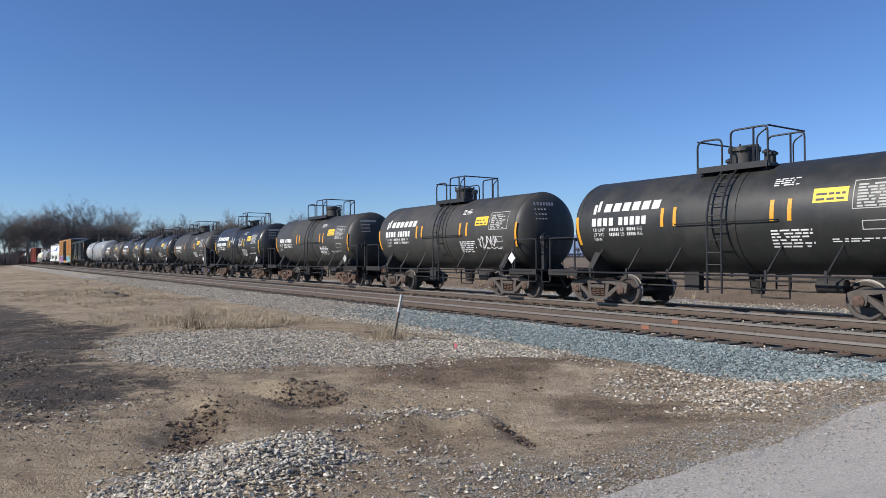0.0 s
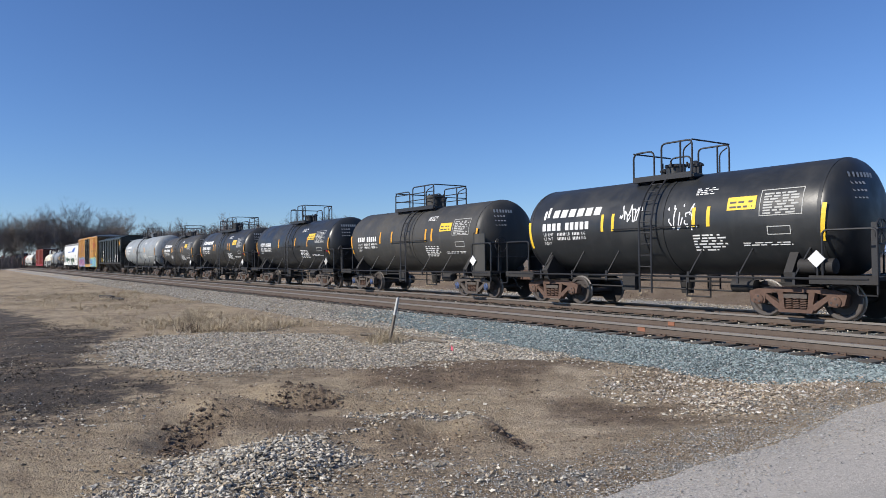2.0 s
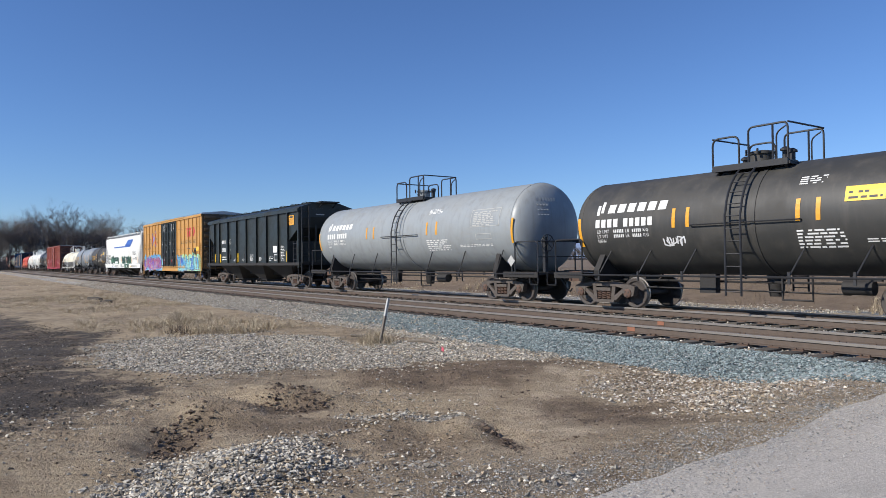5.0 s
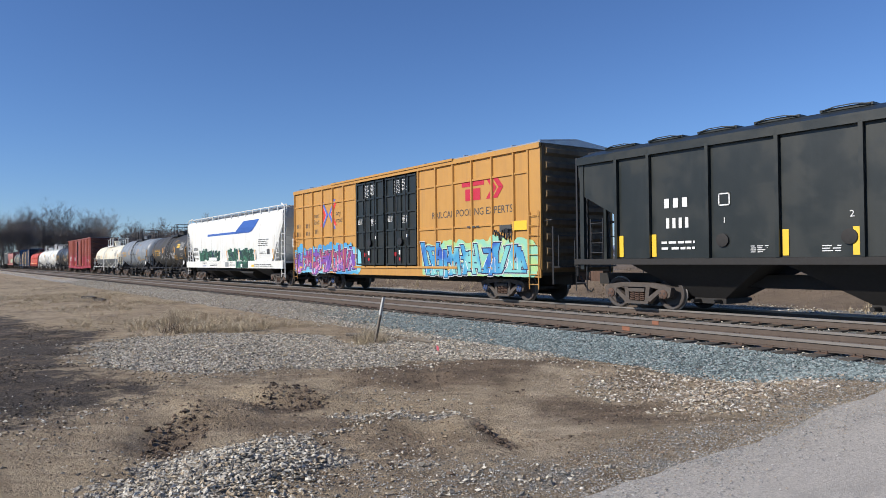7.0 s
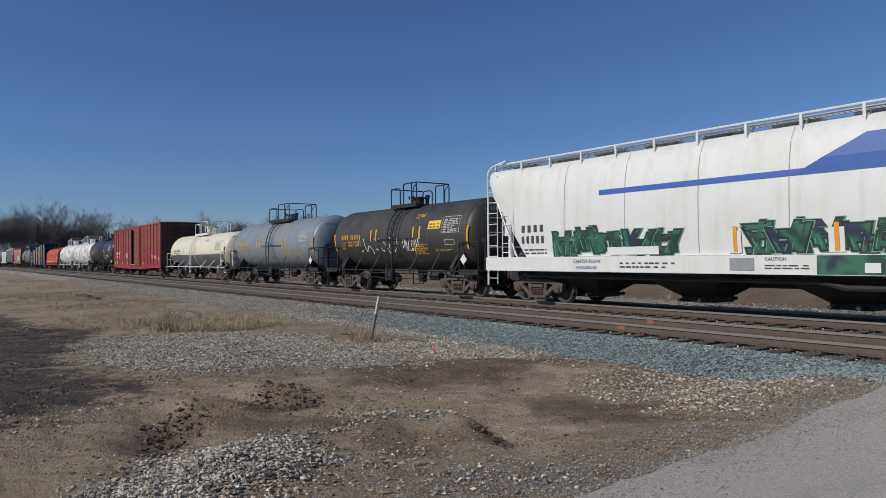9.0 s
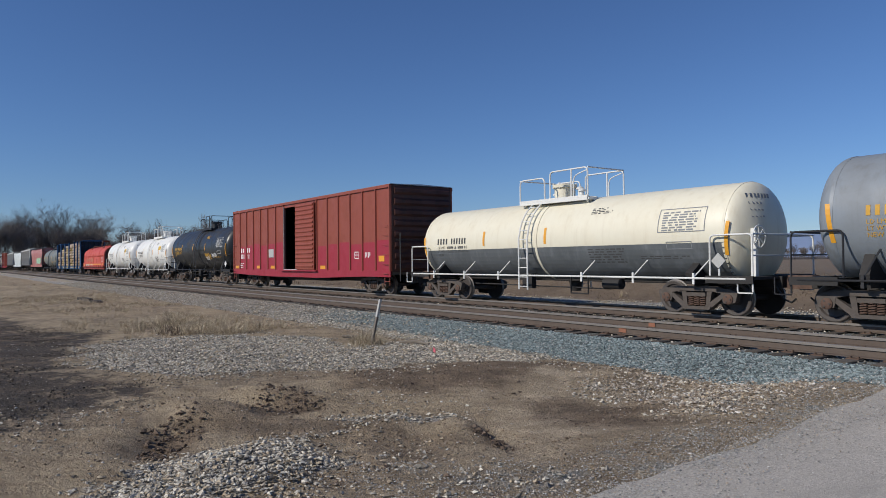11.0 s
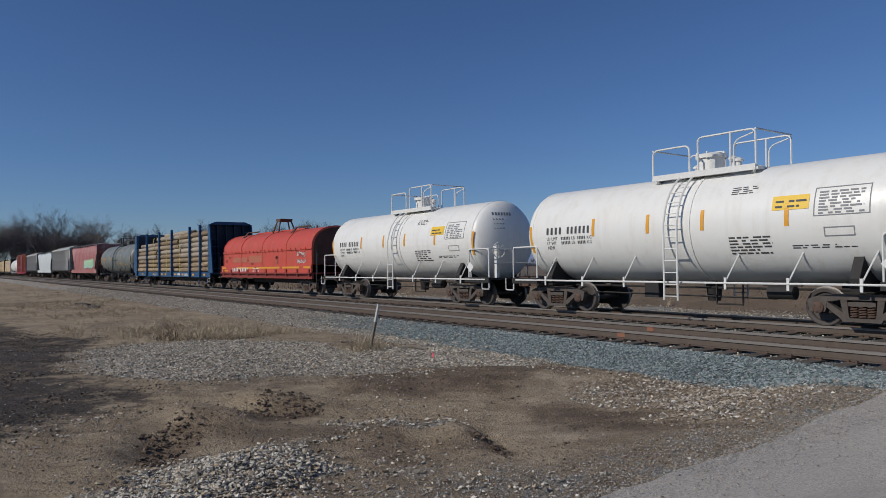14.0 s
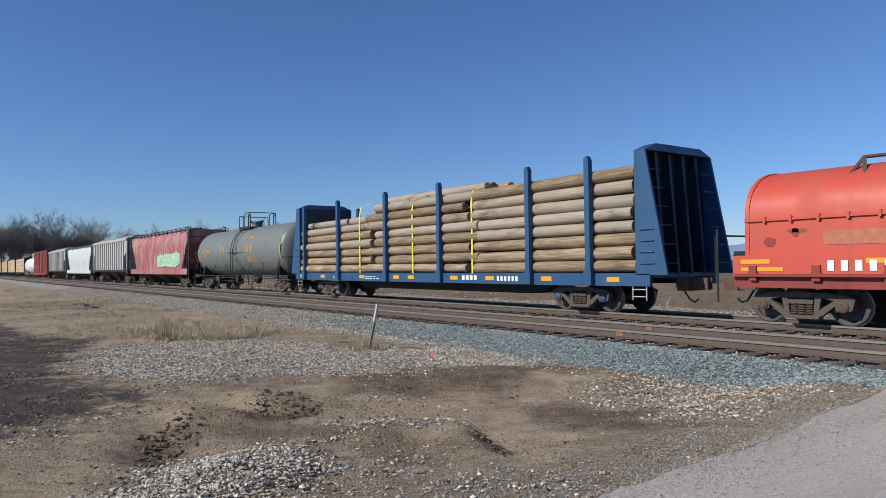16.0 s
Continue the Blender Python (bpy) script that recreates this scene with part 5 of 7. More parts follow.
    part("cover_bolts", once(("cover_bolts", top, big), bolts, rail), rail, dm)
    for k, (vx, vh) in enumerate(((0.55, 0.34), (0.85, 0.24), (-0.5, 0.22))):
        valve = lambda: M().lathe([(top - 0.1, 0.07), (top + vh, 0.07), (top + vh, 0.12), (top + vh + 0.05, 0.12), (top + vh + 0.1, 0.04)], (0, 0, 0), 2, 10)
        part("valve", once(("valve", top, vh), valve, rail), rail, car, at=pose(mx + vx, 0.12 * (-1) ** k, 0))
    ld = once(("ladder", r, zc), lambda: ladder_shape(r, zc, 0.48), rail)
    part("ladder", ld, rail, car, at=pose(ladder, 0, 0))
    part("ladder", ld, rail, car, at=pose(ladder, 0, 0, 0, 0, 180))
    grip = lambda: M().tube(rounded([(-1.25, -r + 0.02, zc - 0.08), (-1.25, -r - 0.07, zc - 0.08), (1.55, -r - 0.07, zc - 0.08), (1.55, -r + 0.02, zc - 0.08)], 0.05), 0.018, 5)
    if rail is HANDRAIL:
        part("grab_rail", once(("grab_rail", r, zc), grip, rail), rail, tank, at=pose(ladder, 0, 0))
    # brake wheel on one end, lamp of red glass on the first truck end
    bx = half_car - 0.75
    def brake():
        m = M().box(bx - 0.06, bx + 0.06, -0.85, -0.73, deck, deck + 1.15)
        ring = [(bx + 0.12, -0.79 + 0.27 * math.cos(a), deck + 0.95 + 0.27 * math.sin(a)) for a in (2 * math.pi * k / 16 for k in range(17))]
        m.tube(ring, 0.018, 5)
        for k in range(4):
            q = math.pi * k / 4
            m.tube([(bx + 0.12, -0.79 + 0.27 * math.cos(q), deck + 0.95 + 0.27 * math.sin(q)), (bx + 0.12, -0.79 - 0.27 * math.cos(q), deck + 0.95 - 0.27 * math.sin(q))], 0.012, 4)
        return m
    part("brake_wheel", once(("brake_wheel", half_car), brake, rail), rail, car)
    # strips and marks
    for u in (-s - 0.02, s - 0.02):
        st = M()
        patch(st, fn, u, u + 0.10, zc - 0.55, zc + 0.28, 0.008, -0.10 if u < 0 else 0.10)
        part("reflective_strip", st, strips, tank, "orange yellow reflective strip", smooth=0)
    for u in strip_at or (-0.35 * s, -0.265 * s, 0.31 * s, 0.40 * s):
        st = M()
        patch(st, fn, u, u + 0.10, zc - 0.12, zc + 0.38, 0.008)
        part("reflective_strip", st, strips, tank, "orange yellow reflective strip", smooth=0)
    m = M()
    e = -s * 0.88
    fill = 0.66 if ink is MARK_WHITE else 0.5
    if logo:
        for k in range(6):
            patch(m, fn, e + 0.42 + 0.345 * k, e + 0.42 + 0.345 * k + 0.25, zc + 0.38, zc + 0.62, 0.006, 0.12)
        patch(m, fn, e + 0.02, e + 0.12, zc + 0.34, zc + 0.62), patch(m, fn, e + 0.17, e + 0.27, zc + 0.40, zc + 0.72)
        bars(m, fn, e, e + 0.88, zc - 0.02, zc + 0.21, 4, 0.70), bars(m, fn, e + 1.02, e + 2.05, zc - 0.02, zc + 0.21, 5, 0.70)
    else:
        bars(m, fn, e + 0.05, e + 0.75, zc - 0.01, zc + 0.20, 4, fill), bars(m, fn, e + 0.90, e + 1.85, zc - 0.01, zc + 0.20, 5 if seed % 2 else 6, fill)
    h = 0.10
    for k, (a, b, c) in enumerate((("LD LMT", 0.62, "LB"), ("LT WT", 0.62, "LB"), ("NEW", 0.0, ""))):
        w = zc - 0.18 - 0.135 * k
        if not far:
            print_on(a, h * 1.35, ink, tank, fn, e + 0.05, w)
        if b:
            bars(m, fn, e + 0.66, e + 1.04, w, w + h * 0.9, 6, 0.6), bars(m, fn, e + 1.32, e + 1.64, w, w + h * 0.9, 5, 0.6)
            if not far:
                print_on(c, h * 1.35, ink, tank, fn, e + 1.08, w)
                print_on("KG", h * 1.35, ink, tank, fn, e + 1.68, w)
    lines(m, fn, s * 0.31, s * 0.52, zc - 0.72, zc - 0.28, 6, seed + 2, 0.62)
    lines(m, fn, s * 0.60, s * 0.86, zc - 0.62, zc - 0.52, 2, seed + 9, 0.6)
    lines(m, fn, s * 0.31, s * 0.44, zc + 0.70, zc + 0.90, 4, seed + 3, 0.6)
    part("small_print", m, ink, tank, "white stencilled marks", smooth=0)
    if far:
        return car
    m = M()
    lines(m, fn, s * 0.72, s * 0.90, zc + 0.10, zc + 0.62, 8, seed + 4, 0.72)
    frame_marks(m, fn, s * 0.70, s * 0.92, zc + 0.06, zc + 0.68)
    frame_marks(m, fn, s * 0.74, s * 0.86, zc - 0.38, zc - 0.18)
    part("data_panel", m, MARK_DIM if ink is MARK_WHITE else MARK_GREY if ink is MARK_BLACK else MARK_DIM, tank, "outlined table of small print", smooth=0)
    m = M()
    for k in range(4):
        wz = zc + 0.85 - 0.16 * k
        for j in range(7 if k == 0 else 4):
            y0 = -0.75 + 0.115 * j
            q0 = 1 - ((wz - zc) ** 2 + y0 * y0) / r ** 2
            x0 = s + d * math.sqrt(max(q0, 0.02)) + 0.012
            m.add([(x0, y0, wz), (x0 + 0.01, y0 + 0.075, wz), (x0 - 0.02, y0 + 0.075, wz + (0.11 if k == 0 else 0.06)), (x0 - 0.03, y0, wz + (0.11 if k == 0 else 0.06))], [(0, 1, 2, 3)])
    part("end_print", m, MARK_DIM if ink is MARK_WHITE else MARK_GREY, tank, "small marks on the tank end", smooth=0)
    if notice:
        y = M()
        patch(y, fn, s * 0.52, s * 0.68, zc + 0.24, zc + 0.56, 0.008)
        yp = part("notice", y, SIGN_YELLOW, tank, "yellow notice with small print", smooth=0)
        y = M()
        lines(y, fn, s * 0.535, s * 0.67, zc + 0.29, zc + 0.52, 2, seed + 7, 0.5, 0.012)
        part("notice_print", y, MARK_BLACK, yp, smooth=0)
    pc = M().prism([(0, -0.19), (0.19, 0), (0, 0.19), (-0.19, 0)], -0.012, 0.012, 1)
    ph = part("placard_holder", pc, MARK_WHITE if seed % 3 else MARK_DIM, car, "white diamond placard on a bracket", pose(s * 0.99, -1.42, deck + 0.38))
    part("bracket", M().tube([(0, 0.03, -0.45), (0, 0.03, 0.0)], 0.025, 5), rail, ph)
    if seed in (3, 4, 7):
        part("air_reservoir", M().lathe([(-0.42, 0.03), (-0.38, 0.17), (0.38, 0.17), (0.42, 0.03)], (0, 0, 0), 0, 14), UNDER, car, "small round air reservoir", pose(half_car - 1.75, -1.2, deck + 0.22))
        part("reservoir_strap", M().lathe([(-0.03, 0.165), (-0.03, 0.185), (0.03, 0.185), (0.03, 0.165)], (0, 0, 0), 0, 14), rail, car, at=pose(half_car - 1.75, -1.2, deck + 0.22))
    if seed in (6, 7):
        for u in (-s * 0.97, s * 0.97):
            m = M()
            patch(m, fn, u - 0.09, u + 0.09, zc - 0.42, zc - 0.30, 0.010)
            part("red_marker", m, RED_LIGHT, tank, "small red marker", smooth=0)
    if seed == 5:
        for q in (-1, 1):
            part("end_shield", M().box(half - 0.62, half + 0.02, q * 1.36 - 0.02, q * 1.36 + 0.02, deck, deck + 1.35).box(half - 0.66, half - 0.60, q * 1.36 - 0.04, q * 1.36 + 0.04, deck - 0.2, deck + 1.4), BLACK_DULL, car, "flat black steel end shield")
    for g in tag:
        m = M()
        scribble(m, fn, *g)
        part("sprayed_tag", m, SPRAY_WHITE, tank, "white sprayed scribble", smooth=0)
    return car


# ---- hoppers, boxcars and flats ----
def side_ladder(m, x0, x1, y, z0, z1, n):
    for x in (x0, x1):
        m.tube([(x, y, z0), (x, y, z1)], 0.018, 5)
    for k in range(n):
        z = z0 + (z1 - z0) * (k + 0.5) / n
        m.tube([(x0, y, z), (x1, y, z)], 0.014, 5)
    return m


def covered_hopper(label, x, half_car, half, top, wheelbase, mat, bays, ribs, rail, frame_mat=TRUCK, rounded_side=False, roof_z=None, sill=(0.99, 1.43), far=False):
    """A covered hopper: slope-ended body, roof with hatches and walk, bays below."""
    car = freight("covered_hopper_car", label, "hopper car", x, half_car, wheelbase, frame_mat)
    w = 1.55
    slope = 1.4
    zb = sill[1]
    zk = zb + (top - zb) * 0.48
    outline = [(-half, top), (half, top), (half, top - 0.45), (half - 0.15, zk + 0.45), (half - slope, zk - 0.2), (half - slope, zb), (-half + slope, zb), (-half + slope, zk - 0.2), (-half + 0.15, zk + 0.45), (-half, top - 0.45)]
    if rounded_side:
        m = M()
        prof = [(0.97, 0.0), (1.0, 0.18), (1.0, 0.45), (0.98, 0.70), (0.92, 0.86), (0.80, 0.97), (0.60, 1.0)]
        ring = [(-a * w, b) for a, b in prof] + [(a * w, b) for a, b in reversed(prof)]
        cuts = [(-half, 0.80, 1.0), (-half + 0.12, 0.68, 1.0), (-half + slope + 0.3, 0.0, 1.0), (half - slope - 0.3, 0.0, 1.0), (half - 0.12, 0.68, 1.0), (half, 0.80, 1.0)]
        n = len(ring)
        vs = []
        for cx, lo, hi in cuts:
            vs += [(cx, y, zb + (top - zb) * (lo + (hi - lo) * b)) for y, b in ring]
        fs = [(i * n + k, i * n + (k + 1) % n, (i + 1) * n + (k + 1) % n, (i + 1) * n + k) for i in range(len(cuts) - 1) for k in range(n)]
        fs += [tuple(range(n)), tuple(range(len(vs) - n, len(vs)))]
        m.add(vs, fs)
        body = part("body", m, mat, car, smooth=40)
    else:
        body = part("body", M().prism(outline, -w, w, 1), mat, car, smooth=0)
        roof = M().prism([(-w - 0.03, top), (w + 0.03, top), (w + 0.03, top + 0.06), (0.75, top + 0.32), (-0.75, top + 0.32), (-w - 0.03, top + 0.06)], -half - 0.03, half + 0.03, 0)
        part("roof", roof, mat, car, smooth=0)
    rib = once(("side_post", round(top, 2), round(zb, 2)), lambda: M().box(-0.045, 0.045, -0.06, 0.06, zb, top - 0.02), mat)
    if ribs:
        if isinstance(ribs, int):
            ribs = [-half + slope + (2 * half - 2 * slope) * k / (ribs - 1) for k in range(ribs)]
        for rx in ribs:
            for q in (-1, 1):
                part("side_post", rib, mat, body, at=pose(rx, q * (w + 0.04), 0))
        part("top_chord", M().box(-half, half, -w - 0.1, -w - 0.002, top - 0.16, top).box(-half, half, w + 0.002, w + 0.1, top - 0.16, top), mat, body)
    # side sills and end frames
    for q in (-1, 1):
        part("side_sill", M().box(-half_car + 0.55, half_car - 0.55, q * (w + 0.02) - 0.06, q * (w + 0.02) + 0.06, sill[0], sill[1] - 0.004), mat if sill[1] - sill[0] > 0.3 else UNDER, car)
    part("center_sill", M().box(-half_car + 0.3, half_car - 0.3, -0.28, 0.28, 0.62, 0.95), UNDER, car)
    for q in (-1, 1):
        x0, x1 = sorted((q * (half - slope), q * (half_car - 0.5)))
        part("end_deck", M().box(x0, x1, -w, w, sill[1] - 0.14, sill[1] - 0.01), mat if rail is not HANDRAIL else UNDER, car)
        if not rounded_side:
            hopper_end(car, q, half, half_car, slope, w, sill[1], top, zk, mat, rail)
            continue
        m = M()
        for y in (-w + 0.05, w - 0.05):
            m.tube(rounded([(q * (half_car - 0.52), y, 0.5), (q * (half_car - 0.52), y, top + 0.05), (q * (half - 0.6), y * 0.9, top + 0.25)], 0.3), 0.035, 6)
            side_ladder(m, *sorted((q * (half_car - 0.54), q * (half_car - 1.0))), y, 0.55, top - 0.2, 10)
            m.tube([(q * (half - slope * 0.9), y, sill[1]), (q * (half - 0.3), y, zk + 0.4)], 0.035, 5)
        for k in range(5):
            z = sill[1] + 0.35 + 0.5 * k
            m.tube([(q * (half_car - 0.52), -w + 0.05, z), (q * (half_car - 0.52), w - 0.05, z)], 0.018, 5)
        part("end_ladder", m, rail, car)
        x = q * (half_car - 0.62)
        wheel = [(x, -0.7 + 0.26 * math.cos(a), sill[1] + 1.0 + 0.26 * math.sin(a)) for a in (2 * math.pi * k / 16 for k in range(17))]
        bw = part("brake_wheel", M().tube(wheel, 0.02, 5).tube([wheel[0], wheel[8]], 0.014, 4).tube([wheel[4], wheel[12]], 0.014, 4), rail, car)
        part("brake_box", M().box(min(x, x - q * 0.3), max(x, x - q * 0.3), -0.9, -0.5, sill[1] + 0.72, sill[1] + 1.2).box(min(x - q * 0.1, x - q * 0.2), max(x - q * 0.1, x - q * 0.2), -0.78, -0.62, sill[1] - 0.02, sill[1] + 0.72), rail, bw)
        low = q * (half - slope * 0.72)
        part("deck_ladder", side_ladder(M(), min(low, low + q * 0.42), max(low, low + q * 0.42), -w + 0.02, sill[1], sill[1] + 1.5, 5), rail, car)
    if rounded_side:
        part("underbody", M().box(-half + slope, half - slope, -1.3, 1.3, 0.95, zb), UNDER, car)
    bay = once(("bay", rounded_side, bays, round(half, 1), zb), lambda: hopper_bay((2 * half - 2 * slope) / bays / 2 if not rounded_side else 1.25, zb if not rounded_side else 0.97), UNDER)
    for k in range(bays):
        b = part("hopper_bay", bay, UNDER, car, "black sloped hopper bay with outlet gate", pose(-half + slope + (2 * half - 2 * slope) * (k + 0.5) / bays, 0, 0))
        part("outlet_gate", once(("outlet_gate",), lambda: M().box(-0.45, 0.45, -0.5, 0.5, 0.20, 0.34).tube([(-0.3, -0.85, 0.27), (-0.3, 0.85, 0.27)], 0.05, 8).tube([(0.3, -0.85, 0.27), (0.3, 0.85, 0.27)], 0.05, 8), UNDER), UNDER, b)
    # roof walk with its brackets
    rz = top + (0.34 if not rounded_side else 0.06)
    if rounded_side:
        plank = M().box(-half, half, -0.03, 0.03, rz + 0.02, rz + 0.06).mesh("roof_walk_plank", SILVER, 0)
        for y in (-1.0, 1.0):
            for k in range(3):
                part("roof_walk_plank", plank, SILVER, car, "grey steel roof walk plank", pose(0, y - 0.13 + 0.13 * k, 0))
        m = M()
        n = 14
        for k in range(n + 1):
            cx = -half + 2 * half * k / n
            for y in (-1, 1):
                m.box(cx - 0.03, cx + 0.03, y * 1.30 - 0.02, y * 1.30 + 0.02, top - 0.35, rz + 0.10)
                m.tube([(cx, y * 1.28, top - 0.22), (cx + 0.0, y * 0.95, rz + 0.02)], 0.02, 5)
        for y in (-1.3, 1.3):
            m.tube([(-half, y, rz + 0.10), (half, y, rz + 0.10)], 0.028, 6)
        part("roof_rail", m, rail, car)
    else:
        walk_m = M().box(-half - 0.2, half + 0.2, -0.25, 0.25, rz, rz + 0.04)
        part("roof_walk", walk_m, SILVER, car, smooth=0)
    for k in range(10):
        hx = -half + 0.9 + (2 * half - 1.8) * k / 9
        part("hatch", once(("hatch",), lambda: M().box(-0.55, 0.55, -0.28, 0.28, 0.0, 0.06).tube([(-0.5, -0.30, 0.03), (-0.2, -0.32, 0.08), (0.2, -0.32, 0.08), (0.5, -0.30, 0.03)], 0.015, 4), mat), mat, car, at=pose(hx, -0.52, rz - 0.02))
    return car, body, flat_side(w + 0.012), zb


def hopper_end(car, q, half, half_car, slope, w, deck, top, zk, mat, rail):
    """The open end of a ribbed hopper: corner posts, end posts, ladders, brake wheel and deck."""
    cx, ex = q * (half - 0.14), q * (half_car - 0.5)
    for y in (-w + 0.03, w - 0.03):
        part("corner_post", M().box(cx - 0.07, cx + 0.07, y - 0.06, y + 0.06, deck - 0.3, top), mat, car)
        sx = q * (half - slope * 0.62)
        part("deck_ladder", side_ladder(M(), min(sx, sx + q * 0.45), max(sx, sx + q * 0.45), y, deck - 0.25, deck + 1.15, 5), rail, car)
        part("corner_step", side_ladder(M(), min(ex, ex - q * 0.42), max(ex, ex - q * 0.42), y, 0.45, deck, 2), rail, car)
    for y in (-0.55, 0.45):
        part("end_post", M().box(cx - 0.05, cx + 0.05, y - 0.05, y + 0.05, deck - 0.1, zk + 0.6), mat, car)
    lx = q * (half + 0.14)
    ladder = M()
    for y in (-w + 0.08, -w + 0.50):
        ladder.box(lx - 0.03, lx + 0.03, y - 0.025, y + 0.025, deck - 0.5, top + 0.1)
    for k in range(10):
        z = deck - 0.3 + (top - deck + 0.3) * k / 9.5
        ladder.tube([(lx, -w + 0.08, z), (lx, -w + 0.50, z)], 0.016, 5)
    part("end_ladder", ladder, rail, car)
    part("end_print", M().box(min(q * half, q * (half + 0.004)), max(q * half, q * (half + 0.004)), 0.75, 1.2, top - 0.32, top - 0.22).box(min(q * half, q * (half + 0.004)), max(q * half, q * (half + 0.004)), -0.6, -0.1, top - 0.34, top - 0.28), MARK_DIM, car, "small pale print", smooth=0)
    gate = M()
    for y in (-1.45, -0.85, 0.85, 1.45):
        gate.tube([(ex, y, deck - 0.1), (ex, y, deck + 1.05)], 0.024, 5)
    for a, b in ((-1.45, -0.85), (0.85, 1.45)):
        for z in (0.55, 1.05):
            gate.tube([(ex, a, deck + z), (ex, b, deck + z)], 0.02, 5)
    part("end_handrail", gate, rail, car)
    walk_end = M().box(min(q * half, q * (half + 0.55)), max(q * half, q * (half + 0.55)), -0.55, 0.55, top + 0.30, top + 0.37)
    for y in (-0.4, 0.4):
        walk_end.tube([(q * (half + 0.5), y, top + 0.31), (q * half, y, top + 0.05)], 0.03, 5)
    part("roof_walk_end", walk_end, rail, car)


def hopper_bay(h, zb):
    return M().add([(-h, -1.45, zb), (h, -1.45, zb), (h, 1.45, zb), (-h, 1.45, zb), (-0.42, -0.5, 0.34), (0.42, -0.5, 0.34), (0.42, 0.5, 0.34), (-0.42, 0.5, 0.34)],
                   [(3, 2, 1, 0), (4, 5, 6, 7), (0, 1, 5, 4), (1, 2, 6, 5), (2, 3, 7, 6), (3, 0, 4, 7)])


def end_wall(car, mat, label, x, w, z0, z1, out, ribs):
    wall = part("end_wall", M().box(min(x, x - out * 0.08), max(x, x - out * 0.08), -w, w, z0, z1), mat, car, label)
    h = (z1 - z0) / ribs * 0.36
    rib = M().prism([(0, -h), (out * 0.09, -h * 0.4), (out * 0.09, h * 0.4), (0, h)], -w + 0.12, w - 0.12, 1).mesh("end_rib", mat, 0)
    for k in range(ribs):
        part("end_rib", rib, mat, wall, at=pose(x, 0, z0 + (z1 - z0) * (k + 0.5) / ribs))


